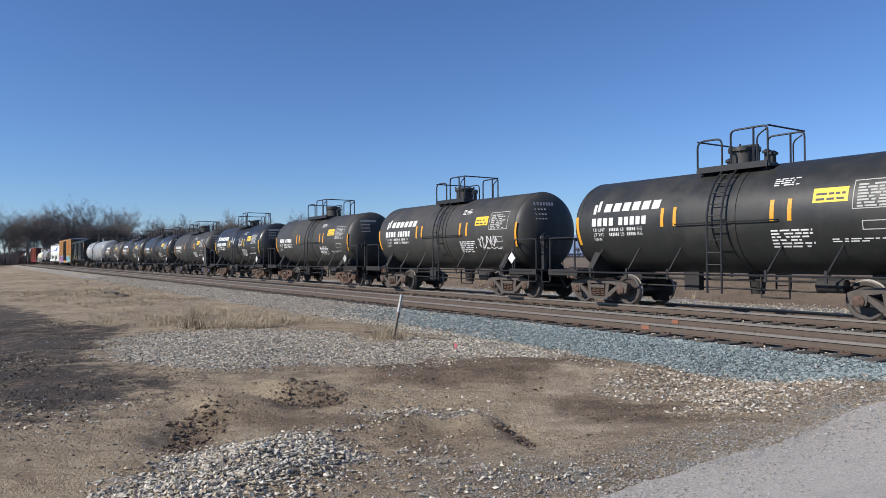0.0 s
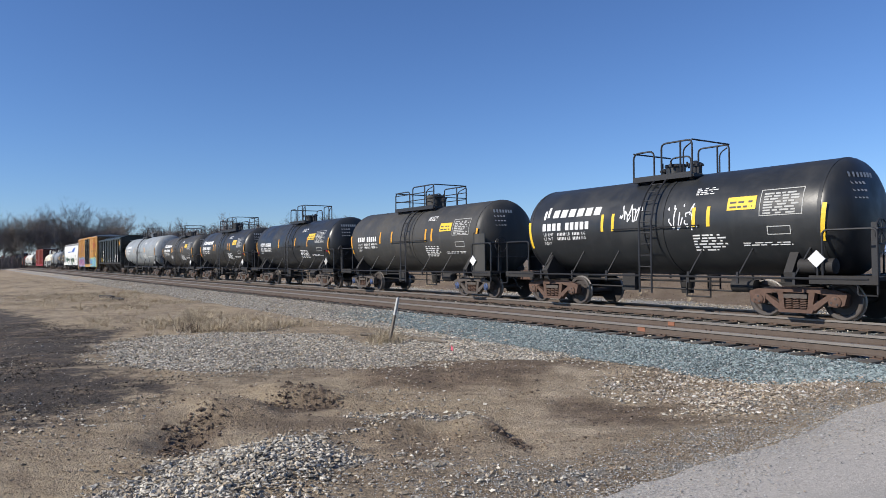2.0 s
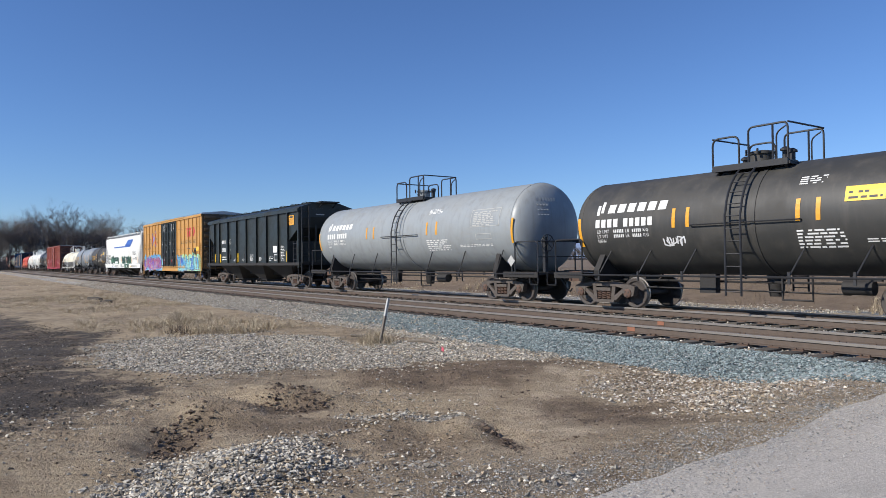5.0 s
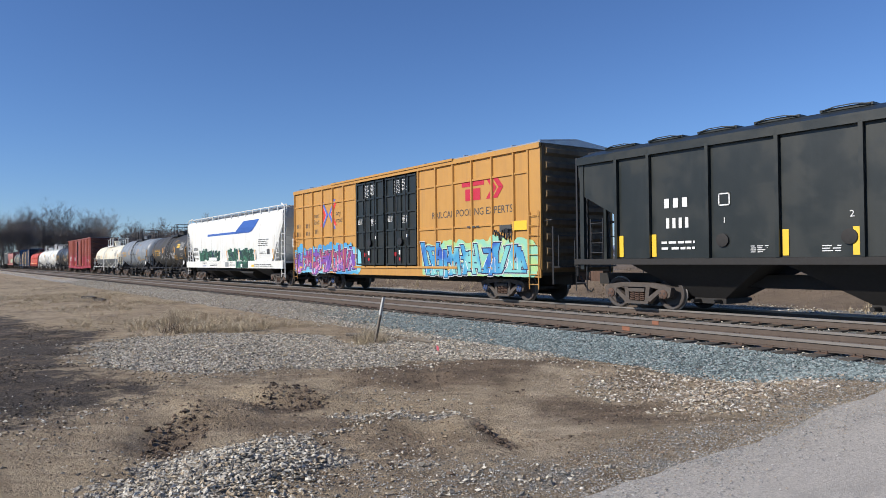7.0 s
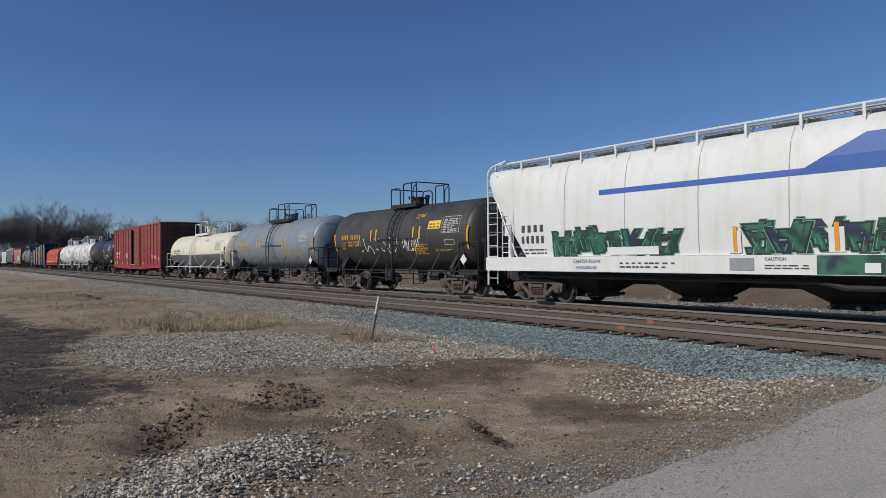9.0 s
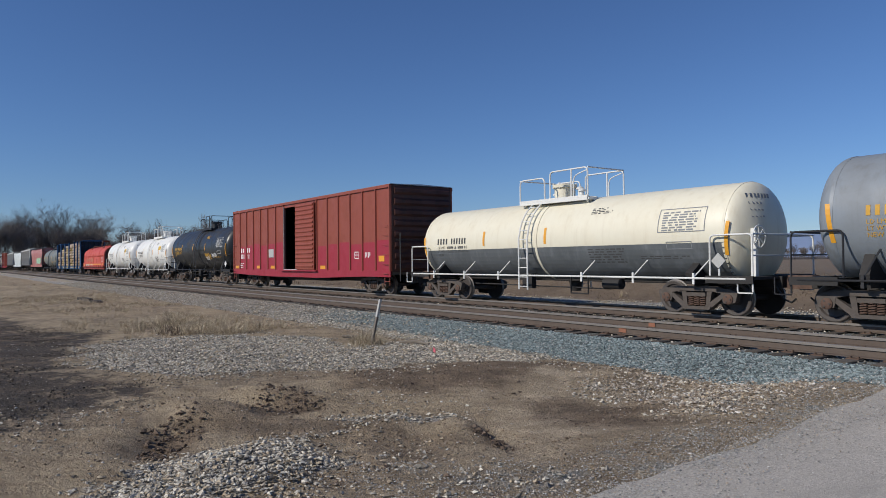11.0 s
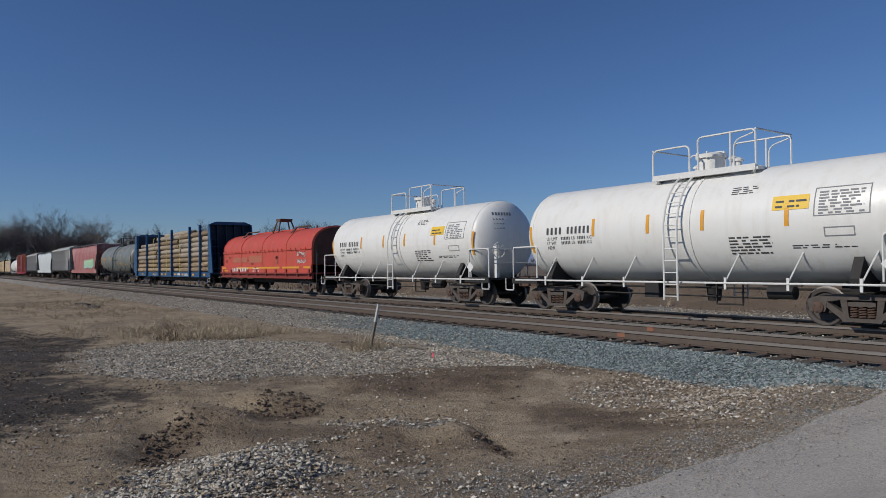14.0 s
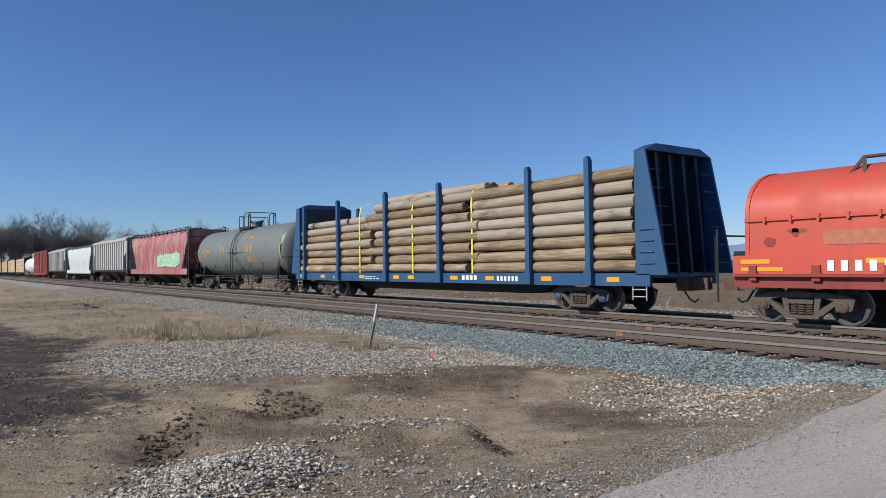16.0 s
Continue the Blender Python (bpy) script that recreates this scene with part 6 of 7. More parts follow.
def build_yellow_boxcar():
    half, w, z0, z1 = 9.3, 1.6, 0.77, 4.98
    car = freight("boxcar", "tall yellow boxcar with black plug doors and sprayed graffiti", "boxcar", -151.6, 10.25, 13.6, TRUCK, CAP_BLUE)
    d0, d1 = -2.5, 2.42
    for q, name in ((-1, "side_wall"), (1, "side_wall")):
        y = q * w
        for a, b in ((-half, d0), (d1, half)):
            sw = part(name, M().box(a, b, y - 0.04 * q, y, z0 + 0.28, z1 - 0.1), YELLOW_BOX, car)
        posts = [-half + 0.06, -8.15, -7.05, -5.95, -4.85, -3.75, d0 - 0.05, d1 + 0.05, 3.65, 4.75, 5.85, 6.95, 8.05, half - 0.55]
        for k, px in enumerate(posts):
            part("side_post", once(("box_post", z0, z1), lambda: M().prism([(-0.055, 0), (0.055, 0), (0.03, -0.07), (-0.03, -0.07)], z0 + 0.28, z1 - 0.1, 2), YELLOW_BOX), YELLOW_BOX, sw, at=pose(px, y, 0, 0, 0, 0 if q < 0 else 180))
        for a, b in zip(posts, posts[1:]):
            if a < 0 < b:
                continue
            for z in (2.55, 4.15):
                part("seam_rail", M().box(a + 0.03, b - 0.03, min(y, y + q * 0.045), max(y, y + q * 0.045), z - 0.03, z + 0.03), YELLOW_BOX, sw)
        part("corner_post", M().box(half - 0.5, half, min(y, y + q * 0.03), max(y, y + q * 0.03), z0 + 0.2, z1 - 0.1), YELLOW_BOX, sw)
        part("side_sill", M().prism([(-half, 0.95), (-half + 1.2, z0 + 0.12), (d0 - 0.6, z0), (d1 + 0.6, z0), (half - 1.2, z0 + 0.12), (half, 0.80), (half, z0 + 0.30), (-half, z0 + 0.30)], min(y, y + q * 0.05), max(y, y + q * 0.05), 1), YELLOW_BOX, car)
        part("top_chord", M().box(-half, half, min(y, y + q * 0.08), max(y, y + q * 0.08), z1 - 0.14, z1 + 0.02), YELLOW_BOX, car)
        # black strip added behind the leaves so no sky shows through their gap
        part("door_gap_strip", M().box(-0.09, 0.07, min(y - q * 0.06, y - q * 0.01), max(y - q * 0.06, y - q * 0.01), z0 + 0.31, z1 - 0.15), HOSE, car)
        # two door leaves with stiles, rails and lock rods
        for a, b in ((d0, -0.05), (0.03, d1)):
            m = M().box(a + 0.03, b - 0.03, min(y, y + q * 0.03), max(y, y + q * 0.03), z0 + 0.42, z1 - 0.2)
            door = part("plug_door", m, HOPPER_BLACK, car, "black ribbed plug door")
            m = M()
            for k in range(5):
                px = a + 0.08 + (b - a - 0.16) * k / 4
                m.box(px - 0.03, px + 0.03, min(y, y + q * 0.075), max(y, y + q * 0.075), z0 + 0.42, z1 - 0.2)
            for k in range(6):
                pz = z0 + 0.46 + (z1 - z0 - 0.7) * k / 5
                m.box(a + 0.05, b - 0.05, min(y, y + q * 0.085), max(y, y + q * 0.085), pz - 0.03, pz + 0.03)
            part("door_rib", m, HOPPER_BLACK, door)
            m = M()
            for px in (a + 0.9, b - 0.75):
                m.tube([(px, y + q * 0.11, z0 + 0.35), (px, y + q * 0.11, z1 - 0.2)], 0.022, 6)
            m.lathe([(y + q * 0.08, 0.16), (y + q * 0.13, 0.16), (y + q * 0.14, 0.05)], ((a + b) / 2, 0, 2.15), 1, 14)
            part("lock_rod", m, HANDRAIL, door)
            if q < 0:
                m = M()
                fn = flat_side(w + 0.036)
                lines(m, fn, a + 0.72, a + 1.14, 4.12, 4.66, 9, int(b * 9) + 40, 0.5), lines(m, fn, a + 1.28, a + 1.68, 4.2, 4.66, 8, int(b * 9) + 41, 0.5)
                lines(m, fn, a + 0.16, a + 0.58, 2.98, 3.22, 5, 5, 0.5), lines(m, fn, a + 1.3, a + 1.7, 2.9, 3.2, 6, 6, 0.5)
                patch(m, fn, b - 0.9, b - 0.62, 2.3, 2.42), patch(m, fn, a + 1.0, a + 1.2, 1.62, 1.8)
                part("small_print", m, MARK_WHITE, door, "small white print", smooth=0)
                m = M()
                patch(m, fn, a + 0.62, a + 0.85, 1.55, 1.72), patch(m, fn, a + 1.0, a + 1.18, 1.38, 1.5)
                part("red_label", m, RED_LIGHT, door, smooth=0)
        part("door_track", M().box(d0 - 0.2, d1 + 2.6, min(y, y + q * 0.10), max(y, y + q * 0.10), z0 + 0.30, z0 + 0.38).box(d0 - 2.4, d1 + 2.4, min(y, y + q * 0.12), max(y, y + q * 0.12), z1 - 0.02, z1 + 0.06), YELLOW_BOX, car)
        part("side_ladder", side_ladder(M(), half - 0.48, half - 0.06, y + q * 0.10, 0.45, 2.9, 8), YELLOW_BOX, car)
        part("side_ladder", side_ladder(M(), -half + 0.06, -half + 0.48, y + q * 0.10, 0.45, 2.9, 8), YELLOW_BOX, car)
    for q in (-1, 1):
        end_wall(car, END_BROWN, "streaked brown corrugated end wall", q * half, w - 0.05, z0 + 0.2, z1, q, 9)
        m = M()
        for y in (-1.3, 1.3):
            side_ladder(m, q * half + q * 0.16, q * half + q * 0.19, y, 0.6, 2.4, 3)
        m.tube(rounded([(q * half, -1.5, 2.55), (q * (half + 0.35), -1.5, 2.6), (q * (half + 0.35), 1.5, 2.6), (q * half, 1.5, 2.55)], 0.1), 0.02, 5)
        m.box(min(q * half, q * (half + 0.45)), max(q * half, q * (half + 0.45)), -1.3, 1.3, 1.12, 1.16)
        for y in (-1.3, -0.6, 0.6, 1.3):
            m.tube([(q * (half + 0.42), y, 1.14), (q * (half + 0.42), y, 2.1)], 0.018, 5)
        m.tube([(q * (half + 0.42), -1.3, 2.1), (q * (half + 0.42), -0.6, 2.1)], 0.018, 5)
        m.tube([(q * (half + 0.42), 1.3, 2.1), (q * (half + 0.42), 0.6, 2.1)], 0.018, 5)
        part("end_platform", m, HANDRAIL, car)
    roof = M().prism([(-w - 0.02, z1 + 0.02), (w + 0.02, z1 + 0.02), (w + 0.02, z1 + 0.07), (0, z1 + 0.22), (-w - 0.02, z1 + 0.07)], -half, half, 0)
    rf = part("roof", roof, SILVER, car, "galvanised panelled roof")
    seam = once(("roof_seam",), lambda: M().prism([(-1.6, 5.06), (0, 5.215), (1.6, 5.06), (1.6, 5.09), (0, 5.25), (-1.6, 5.09)], -0.04, 0.04, 0), SILVER)
    for k in range(15):
        part("roof_seam", seam, SILVER, rf, at=pose(-half + 0.6 + k * 1.28, 0, 0))
    part("floor", M().box(-half + 0.05, half - 0.05, -w + 0.06, w - 0.06, z0 + 0.1, z0 + 0.3), UNDER, car)
    part("center_sill", M().box(-half, half, -0.3, 0.3, 0.55, z0 + 0.12), UNDER, car)
    fn = flat_side(w + 0.004)
    words("RAILCAR POOLING EXPERTS", 0.36, MARK_BLACK, car, 3.35, -w - 0.006, 2.93)
    words("next\nload", 0.33, MARK_BLACK, car, -6.95, -w - 0.006, 3.52)
    words("any\nroad", 0.33, MARK_BLACK, car, -4.55, -w - 0.006, 3.52)
    m = M()
    patch(m, fn, 5.25, 6.5, 3.95, 4.16, 0.006), patch(m, fn, 5.45, 6.3, 3.45, 3.86, 0.006)
    patch(m, fn, 6.6, 6.85, 3.45, 3.80, 0.006, 0.9), patch(m, fn, 6.91, 7.16, 3.81, 4.16, 0.006, -0.9)
    patch(m, fn, 6.95, 7.2, 3.45, 3.80, 0.006, 0.9), patch(m, fn, 7.26, 7.51, 3.81, 4.16, 0.006, -0.9)
    part("red_logo_shape", m, MARK_RED, car, "red angular logo shapes", smooth=0)
    m, n, x = M(), M(), M()
    for q in (-1, 1):
        c, k = -5.37, 0.80 * q
        patch(x, fn, *sorted((c + q * 0.17 + k * 0.6, c + q * 0.27 + k * 0.6)), 3.0, 3.6, 0.004, -k), patch(x, fn, *sorted((c + q * 0.17, c + q * 0.27)), 3.6, 4.2, 0.004, k)
        for shape, near, far, low in ((n, 0.02, 0.20, 0.70), (m, 0.24, 0.44, 0.54)):
            a, b = sorted((c + q * near, c + q * far))
            patch(shape, fn, a + k * low, b + k * low, 3.6 - low, 3.6, 0.006, -k), patch(shape, fn, a, b, 3.6, 3.6 + low, 0.006, k)
    part("red_logo_shape", m, LOGO_RED, car, smooth=0), part("blue_logo_shape", n, LOGO_BLUE, car, smooth=0), part("pale_logo_shape", x, LOGO_PALE, car, smooth=0)
    m = M()
    bars(m, fn, -9.0, -8.5, 3.05, 3.27, 3, 0.3, 0.008), bars(m, fn, -9.0, -8.5, 2.66, 2.88, 3, 0.3, 0.008), bars(m, fn, -7.9, -7.4, 3.05, 3.27, 3, 0.3, 0.008), bars(m, fn, -7.9, -7.4, 2.66, 2.88, 3, 0.3, 0.008), bars(m, fn, -6.85, -6.4, 2.74, 2.94, 3, 0.3, 0.008)
    patch(m, fn, 7.35, 7.95, 2.28, 2.52, 0.05), lines(m, fn, 5.6, 6.3, 2.5, 2.62, 1, 3, 0.6, 0.05)
    part("small_print", m, MARK_BLACK, car, smooth=0)
    pieces("notice", SIGN_YELLOW, car, "yellow notice", fn, [(8.0, 8.7, 2.32, 2.62)] + [(px, px + 0.34, 1.02, 1.11) for px in (-8.6, -6.2, 4.2, 6.6)], 0.065)
    g = lambda u, v, o: (min(max(u, -half + 0.03), half - 0.03), -w - 0.048 - o, v)
    graffiti(car, g, 2.9, 8.7, 0.85, 1.95, 5, 3, SPRAY_LIME, SPRAY_CYAN, SPRAY_NAVY, SPRAY_WHITE)
    graffiti(car, g, -9.1, -2.45, 0.82, 2.0, 7, 8, SPRAY_SKY, SPRAY_PINK, SPRAY_NAVY, SPRAY_WHITE)
    m = M()
    scribble(m, g, 7.1, 8.0, 2.0, 2.4, 3, 0.05, 0.03)
    part("sprayed_tag", m, SPRAY_BLACK, car, "black sprayed scribble", smooth=0)


def red_boxcar(x, half, half_car, z1, d0, d1, wheelbase, label, open_door=True):
    w, z0 = 1.55, 0.77
    car = freight("boxcar", label, "boxcar", x, half_car, wheelbase)
    for q in (-1, 1):
        y = q * w
        part("door_header", M().box(d0, d1, y - q * 0.05, y, z1 - 0.25, z1), RED_BOX, car)
        for a, b in ((-half, d0), (d1, half)):
            sw = part("side_wall", M().box(a, b, y - q * 0.05, y, z0 + 0.25, z1), RED_BOX, car)
        for a, b in ((-half, d0), (d1 + 2.3, half)):
            k = max(2, round((b - a) / 1.13))
            for i in range(k + 1):
                px = a + 0.05 + (b - a - 0.1) * i / k
                part("side_post", once(("red_post", z1), lambda: M().prism([(-0.05, 0), (0.05, 0), (0.028, -0.06), (-0.028, -0.06)], z0 + 0.25, z1 - 0.08, 2), RED_BOX), RED_BOX, sw, at=pose(px, y, 0, 0, 0, 0 if q < 0 else 180))
        part("side_sill", M().prism([(-half, z0), (-half + 2.2, z0 - 0.06), (d0 - 2, z0 - 0.12), (d1 + 2.6, z0 - 0.12), (half - 2.2, z0), (half, z0), (half, z0 + 0.27), (-half, z0 + 0.27)], min(y, y + q * 0.04), max(y, y + q * 0.04), 1), RED_FRESH, car, "bright red side sill")
        part("top_chord", M().box(-half, half, min(y, y + q * 0.07), max(y, y + q * 0.07), z1 - 0.10, z1 + 0.03), RED_BOX, car)
        # the sliding door stands open beside its opening on the near side
        m = M().box(d1 + 0.0, d1 + 2.2, min(y + q * 0.07, y + q * 0.12), max(y + q * 0.07, y + q * 0.12), z0 + 0.28, z1 - 0.18)
        door = part("sliding_door", m, RED_BOX, car, "ribbed red sliding door pushed open" if q < 0 else "")
        m = M()
        for k in range(15):
            pz = z0 + 0.45 + k * (z1 - z0 - 0.75) / 14
            m.prism([(y + q * 0.12, pz - 0.07), (y + q * 0.16, pz - 0.02), (y + q * 0.16, pz + 0.02), (y + q * 0.12, pz + 0.07)], d1 + 0.08, d1 + 2.12, 0)
        part("door_rib", m, RED_BOX, door)
        part("door_jamb", M().box(d0 - 0.06, d0, min(y, y + q * 0.05), max(y, y + q * 0.05), z0 + 0.25, z1 - 0.2).box(d1, d1 + 0.06, min(y, y + q * 0.05), max(y, y + q * 0.05), z0 + 0.25, z1 - 0.2).box(d0, d1, min(y, y + q * 0.05), max(y, y + q * 0.05), z0 + 0.25, z0 + 0.29), MARK_DIM, car, "scuffed pale door jamb")
        part("door_track", M().box(d0 - 0.3, d1 + 2.5, min(y, y + q * 0.17), max(y, y + q * 0.17), z0 + 0.19, z0 + 0.25), RED_FRESH, car)
        m = M()
        for a in (-half + 0.1, half - 0.5):
            for k in range(6):
                m.tube([(a, y + q * 0.09, 0.9 + 0.4 * k), (a + 0.4, y + q * 0.09, 0.9 + 0.4 * k)], 0.014, 5)
            side_ladder(m, a, a + 0.4, y, 0.42, 0.75, 1)
        part("grab_iron", m, RED_BOX, car)
    for q in (-1, 1):
        end_wall(car, END_RED_SHADE, "red corrugated end wall, shade painted in", q * half, w - 0.04, z0 + 0.2, z1, q, 8)
        m = M()
        side_ladder(m, q * half + q * 0.14, q * half + q * 0.17, -1.2, 0.6, 2.6, 3)
        m.tube([(q * (half + 0.2), -1.4, 2.3), (q * (half + 0.2), 1.4, 2.3)], 0.02, 5)
        part("end_grab_iron", m, HANDRAIL, car)
    part("roof", M().prism([(-w - 0.02, z1 + 0.03), (w + 0.02, z1 + 0.03), (w + 0.02, z1 + 0.05), (0, z1 + 0.09), (-w - 0.02, z1 + 0.05)], -half, half, 0), SILVER, car, "galvanised roof")
    part("floor", M().box(-half + 0.05, half - 0.05, -w + 0.08, w - 0.08, z0 + 0.1, z0 + 0.26), INSIDE, car)
    part("lining", M().box(-half + 0.1, half - 0.1, w - 0.10, w - 0.06, z0 + 0.27, z1 - 0.05).box(-half + 0.1, d0 - 0.02, -w + 0.06, -w + 0.10, z0 + 0.27, z1 - 0.05).box(d1 + 0.05, half - 0.1, -w + 0.06, -w + 0.10, z0 + 0.27, z1 - 0.05), INSIDE, car, "bare brown board lining")
    part("center_sill", M().box(-half, half, -0.3, 0.3, 0.5, z0 + 0.12).box(-2.5, 2.5, -0.9, 0.9, 0.48, 0.62), UNDER, car)
    fn = flat_side(w + 0.004)
    m = M()
    for a, n in ((1.3, 2), (2.3, 2)):
        bars(m, fn, -half + a, -half + a + 0.58, 2.02, 2.28, n, 0.6)
    bars(m, fn, -half + 1.3, -half + 1.92, 1.66, 1.92, 3, 0.55), bars(m, fn, -half + 2.42, -half + 2.75, 1.66, 1.92, 2, 0.5)
    lines(m, fn, -half + 1.15, -half + 1.8, 1.1, 1.45, 3, 4)
    frame_marks(m, fn, half - 3.1, half - 2.68, 1.55, 1.86, 0.035), patch(m, fn, half - 3.1, half - 2.68, 1.70, 1.73), patch(m, fn, half - 2.9, half - 2.88, 1.57, 1.84)
    for k in range(4):
        patch(m, fn, half - 2.15 + 0.13 * k, half - 2.09 + 0.13 * k, 1.58 + 0.06 * (k % 2), 1.82)
    part("small_print", m, MARK_WHITE, car, smooth=0)
    pieces("reflective_strip", REFLECT, car, "orange reflective strip", fn, [(u, u + 0.55, 1.08, 1.24) for u in (-half + 0.35, -half + 3.9, -half + 6.0, d1 + 2.7)] + [(half - 0.98, half - 0.52, 1.42, 1.66)])
    for u0, u1, h in ((-half + 1.1, d0 - 0.1, 1.35), (d1 + 2.4, half - 0.1, 1.15)):
        k = round((u1 - u0) / 1.13)
        for i in range(k):
            a = u0 + (u1 - u0) * i / k
            m = M()
            patch(m, fn, a + 0.06, a + (u1 - u0) / k - 0.06, z0 + 0.27, z0 + 0.27 + h + 0.06 * ((i * 7) % 3), 0.003)
            part("paint_patch", m, RED_FRESH, car, "brighter red repainted panel", smooth=0)
    part("lettered_plate", M().box(-half + 5.75, -half + 6.45, -w - 0.03, -w - 0.005, 1.7, 2.15), MARK_DIM, car, "small pale metal plate")
    return car


def coil_car():
    x, half, half_car, w = -292.1, 6.75, 7.75, 1.42
    car = freight("coil_car", "red covered coil car with arched steel hood", "coil car", x, half_car, 10.75)
    n = 22
    poly = [(-w, 1.55), (-w, 2.35)] + [(-w * math.cos(a), 2.35 + 1.17 * math.sin(a) ** 0.85) for a in (math.pi * k / n for k in range(1, n))] + [(w, 2.35), (w, 1.55)]
    hood = part("hood", M().prism(poly, -6.45, 6.7, 0), RED_COIL, car, "scuffed red arched hood", smooth=30)
    # hood ends in the darker red that carries their shade
    for q, a in ((-1, -6.47), (1, 6.72)):
        part("hood_end", M().prism([(y * 0.94, 2.0 + (z - 2.0) * 0.95) for y, z in poly], a - 0.02, a + 0.02, 0), END_RED_SHADE, hood, "red hood end, shade painted in", smooth=30)
    inner = [(p[0] * 1.012, p[1] + (0.02 if p[1] > 2.0 else 0)) for p in poly]
    for q in (-6.41, 6.66, -3.3, 3.5, 0.1):
        part("hood_rib", M().prism(inner, q - 0.05, q + 0.05, 0), RED_COIL, hood, smooth=30)
    m = M()
    for q in (-1, 1):
        m.box(-6.45, 6.7, q * (w + 0.02) - 0.03, q * (w + 0.02) + 0.03, 2.32, 2.38)
        for k in range(21):
            m.box(-6.0 + k * 0.6, -5.94 + k * 0.6, q * (w + 0.05) - 0.02, q * (w + 0.05) + 0.02, 2.28, 2.42)
    part("hood_seam", m, RED_COIL, hood)
    m = M()
    for q in (-0.55, 0.55):
        m.tube([(-0.42, q, 3.40), (-0.22, q * 0.6, 4.14)], 0.045, 5), m.tube([(0.42, q, 3.40), (0.22, q * 0.6, 4.14)], 0.045, 5)
    m.prism([(-0.24, 4.10), (0.24, 4.10), (0.34, 4.26), (-0.34, 4.26)], -0.38, 0.38, 1)
    part("lifting_bracket", m, RUST, car, "rusty lifting frame")
    for q in (-4.2, 3.1):
        m = M().tube([(q - 0.3, -1.25, 2.85), (q, -0.6, 3.62), (q + 0.9, -0.2, 3.66)], 0.045, 5).tube([(q + 0.3, -1.25, 2.85), (q, -0.6, 3.62)], 0.045, 5).tube([(q - 0.3, 1.25, 2.85), (q, 0.6, 3.62), (q + 0.9, 0.2, 3.66)], 0.045, 5)
        part("lifting_lug", m, RUST, car)
    part("top_rail", M().box(-4.0, 3.0, -0.06, 0.06, 3.50, 3.60), RED_COIL, car)
    part("frame_rail", M().box(-half, half, -w - 0.06, -w + 0.02, 1.14, 1.55).box(-half, half, w - 0.02, w + 0.06, 1.14, 1.55), RED_COIL, car)
    part("deck", M().box(-half, half, -w - 0.16, w + 0.16, 1.07, 1.14), RED_DARK, car)
    part("side_beam", M().box(-half, half, -w - 0.02, -w + 0.08, 0.82, 1.06).box(-half, half, w - 0.08, w + 0.02, 0.82, 1.06), RED_DARK, car, "dark red lower side beam")
    part("fish_belly_sill", M().prism([(-half_car + 0.4, 1.04), (-4.2, 1.04), (-3.6, 0.55), (3.6, 0.55), (4.2, 1.04), (half_car - 0.4, 1.04)], -0.5, 0.5, 1), UNDER, car)
    for k in range(10):
        px = -half + 0.5 + k * 1.42
        part("stake_pocket", once(("stake_pocket",), lambda: M().box(-0.09, 0.09, -0.05, 0.0, 0.98, 1.32).box(-0.12, 0.12, -0.06, 0.0, 1.10, 1.16), RED_DARK), RED_DARK, car, at=pose(px, -w - 0.06, 0))
    fn = flat_side(w + 0.066)
    pieces("reflective_strip", REFLECT, car, "orange reflective strip", fn, [(a, b, 1.36, 1.46) for a, b in ((-half + 0.2, -half + 0.9), (-half + 2.9, -0.9), (-0.6, 2.8), (half - 3.6, half - 1.4), (half - 0.9, half - 0.1))] + [(-half + 0.2, -half + 1.2, 1.20, 1.28)])
    m = M()
    bars(m, fn, -half + 2.15, -half + 4.9, 1.2, 1.42, 10, 0.5, 0.012), lines(m, fn, -half + 5.6, -half + 6.6, 1.2, 1.46, 2, 3, 0.5, 0.012)
    part("small_print", m, MARK_WHITE, car, smooth=0)
    gn = flat_side(w + 0.006)
    m = M()
    scribble(m, gn, 5.0, 6.0, 1.95, 2.25, 4), scribble(m, gn, 5.0, 6.0, 1.62, 1.85, 6)
    part("sprayed_tag", m, SPRAY_WHITE, hood, "white sprayed scribble", smooth=0)
    m = M()
    patch(m, gn, -1.9, 0.1, 1.72, 2.12), patch(m, gn, -4.7, -2.2, 1.75, 2.05, 0.005)
    part("faded_patch", m, plain("faded paint patch", (0.42, 0.14, 0.08), 0.6, 0.4, 5), hood, "faded scraped patch", smooth=0)
    rnd = random.Random(12)
    for k in range(14):
        m = M()
        lump(m, gn, rnd.uniform(-6, 6.0), rnd.uniform(1.68, 2.12), rnd.uniform(0.06, 0.35), rnd.uniform(0.04, 0.12), k, 0.003, 0.9)
        part("scuff", m, RED_DARK if k % 3 else RED_BOX, hood, "scuffed paint", smooth=0)
    for q in (-1, 1):
        m = M()
        side_ladder(m, q * (half_car - 0.55), q * (half_car - 0.55) + 0.02, -w, 0.45, 2.2, 4)
        m.tube(rounded([(q * (half_car - 0.5), -1.4, 1.14), (q * (half_car - 0.5), -1.4, 2.05), (q * (half_car - 0.5), 1.4, 2.05), (q * (half_car - 0.5), 1.4, 1.14)], 0.1), 0.022, 6)
        part("end_handrail", m, HANDRAIL, car)
    return car


LOGS = []


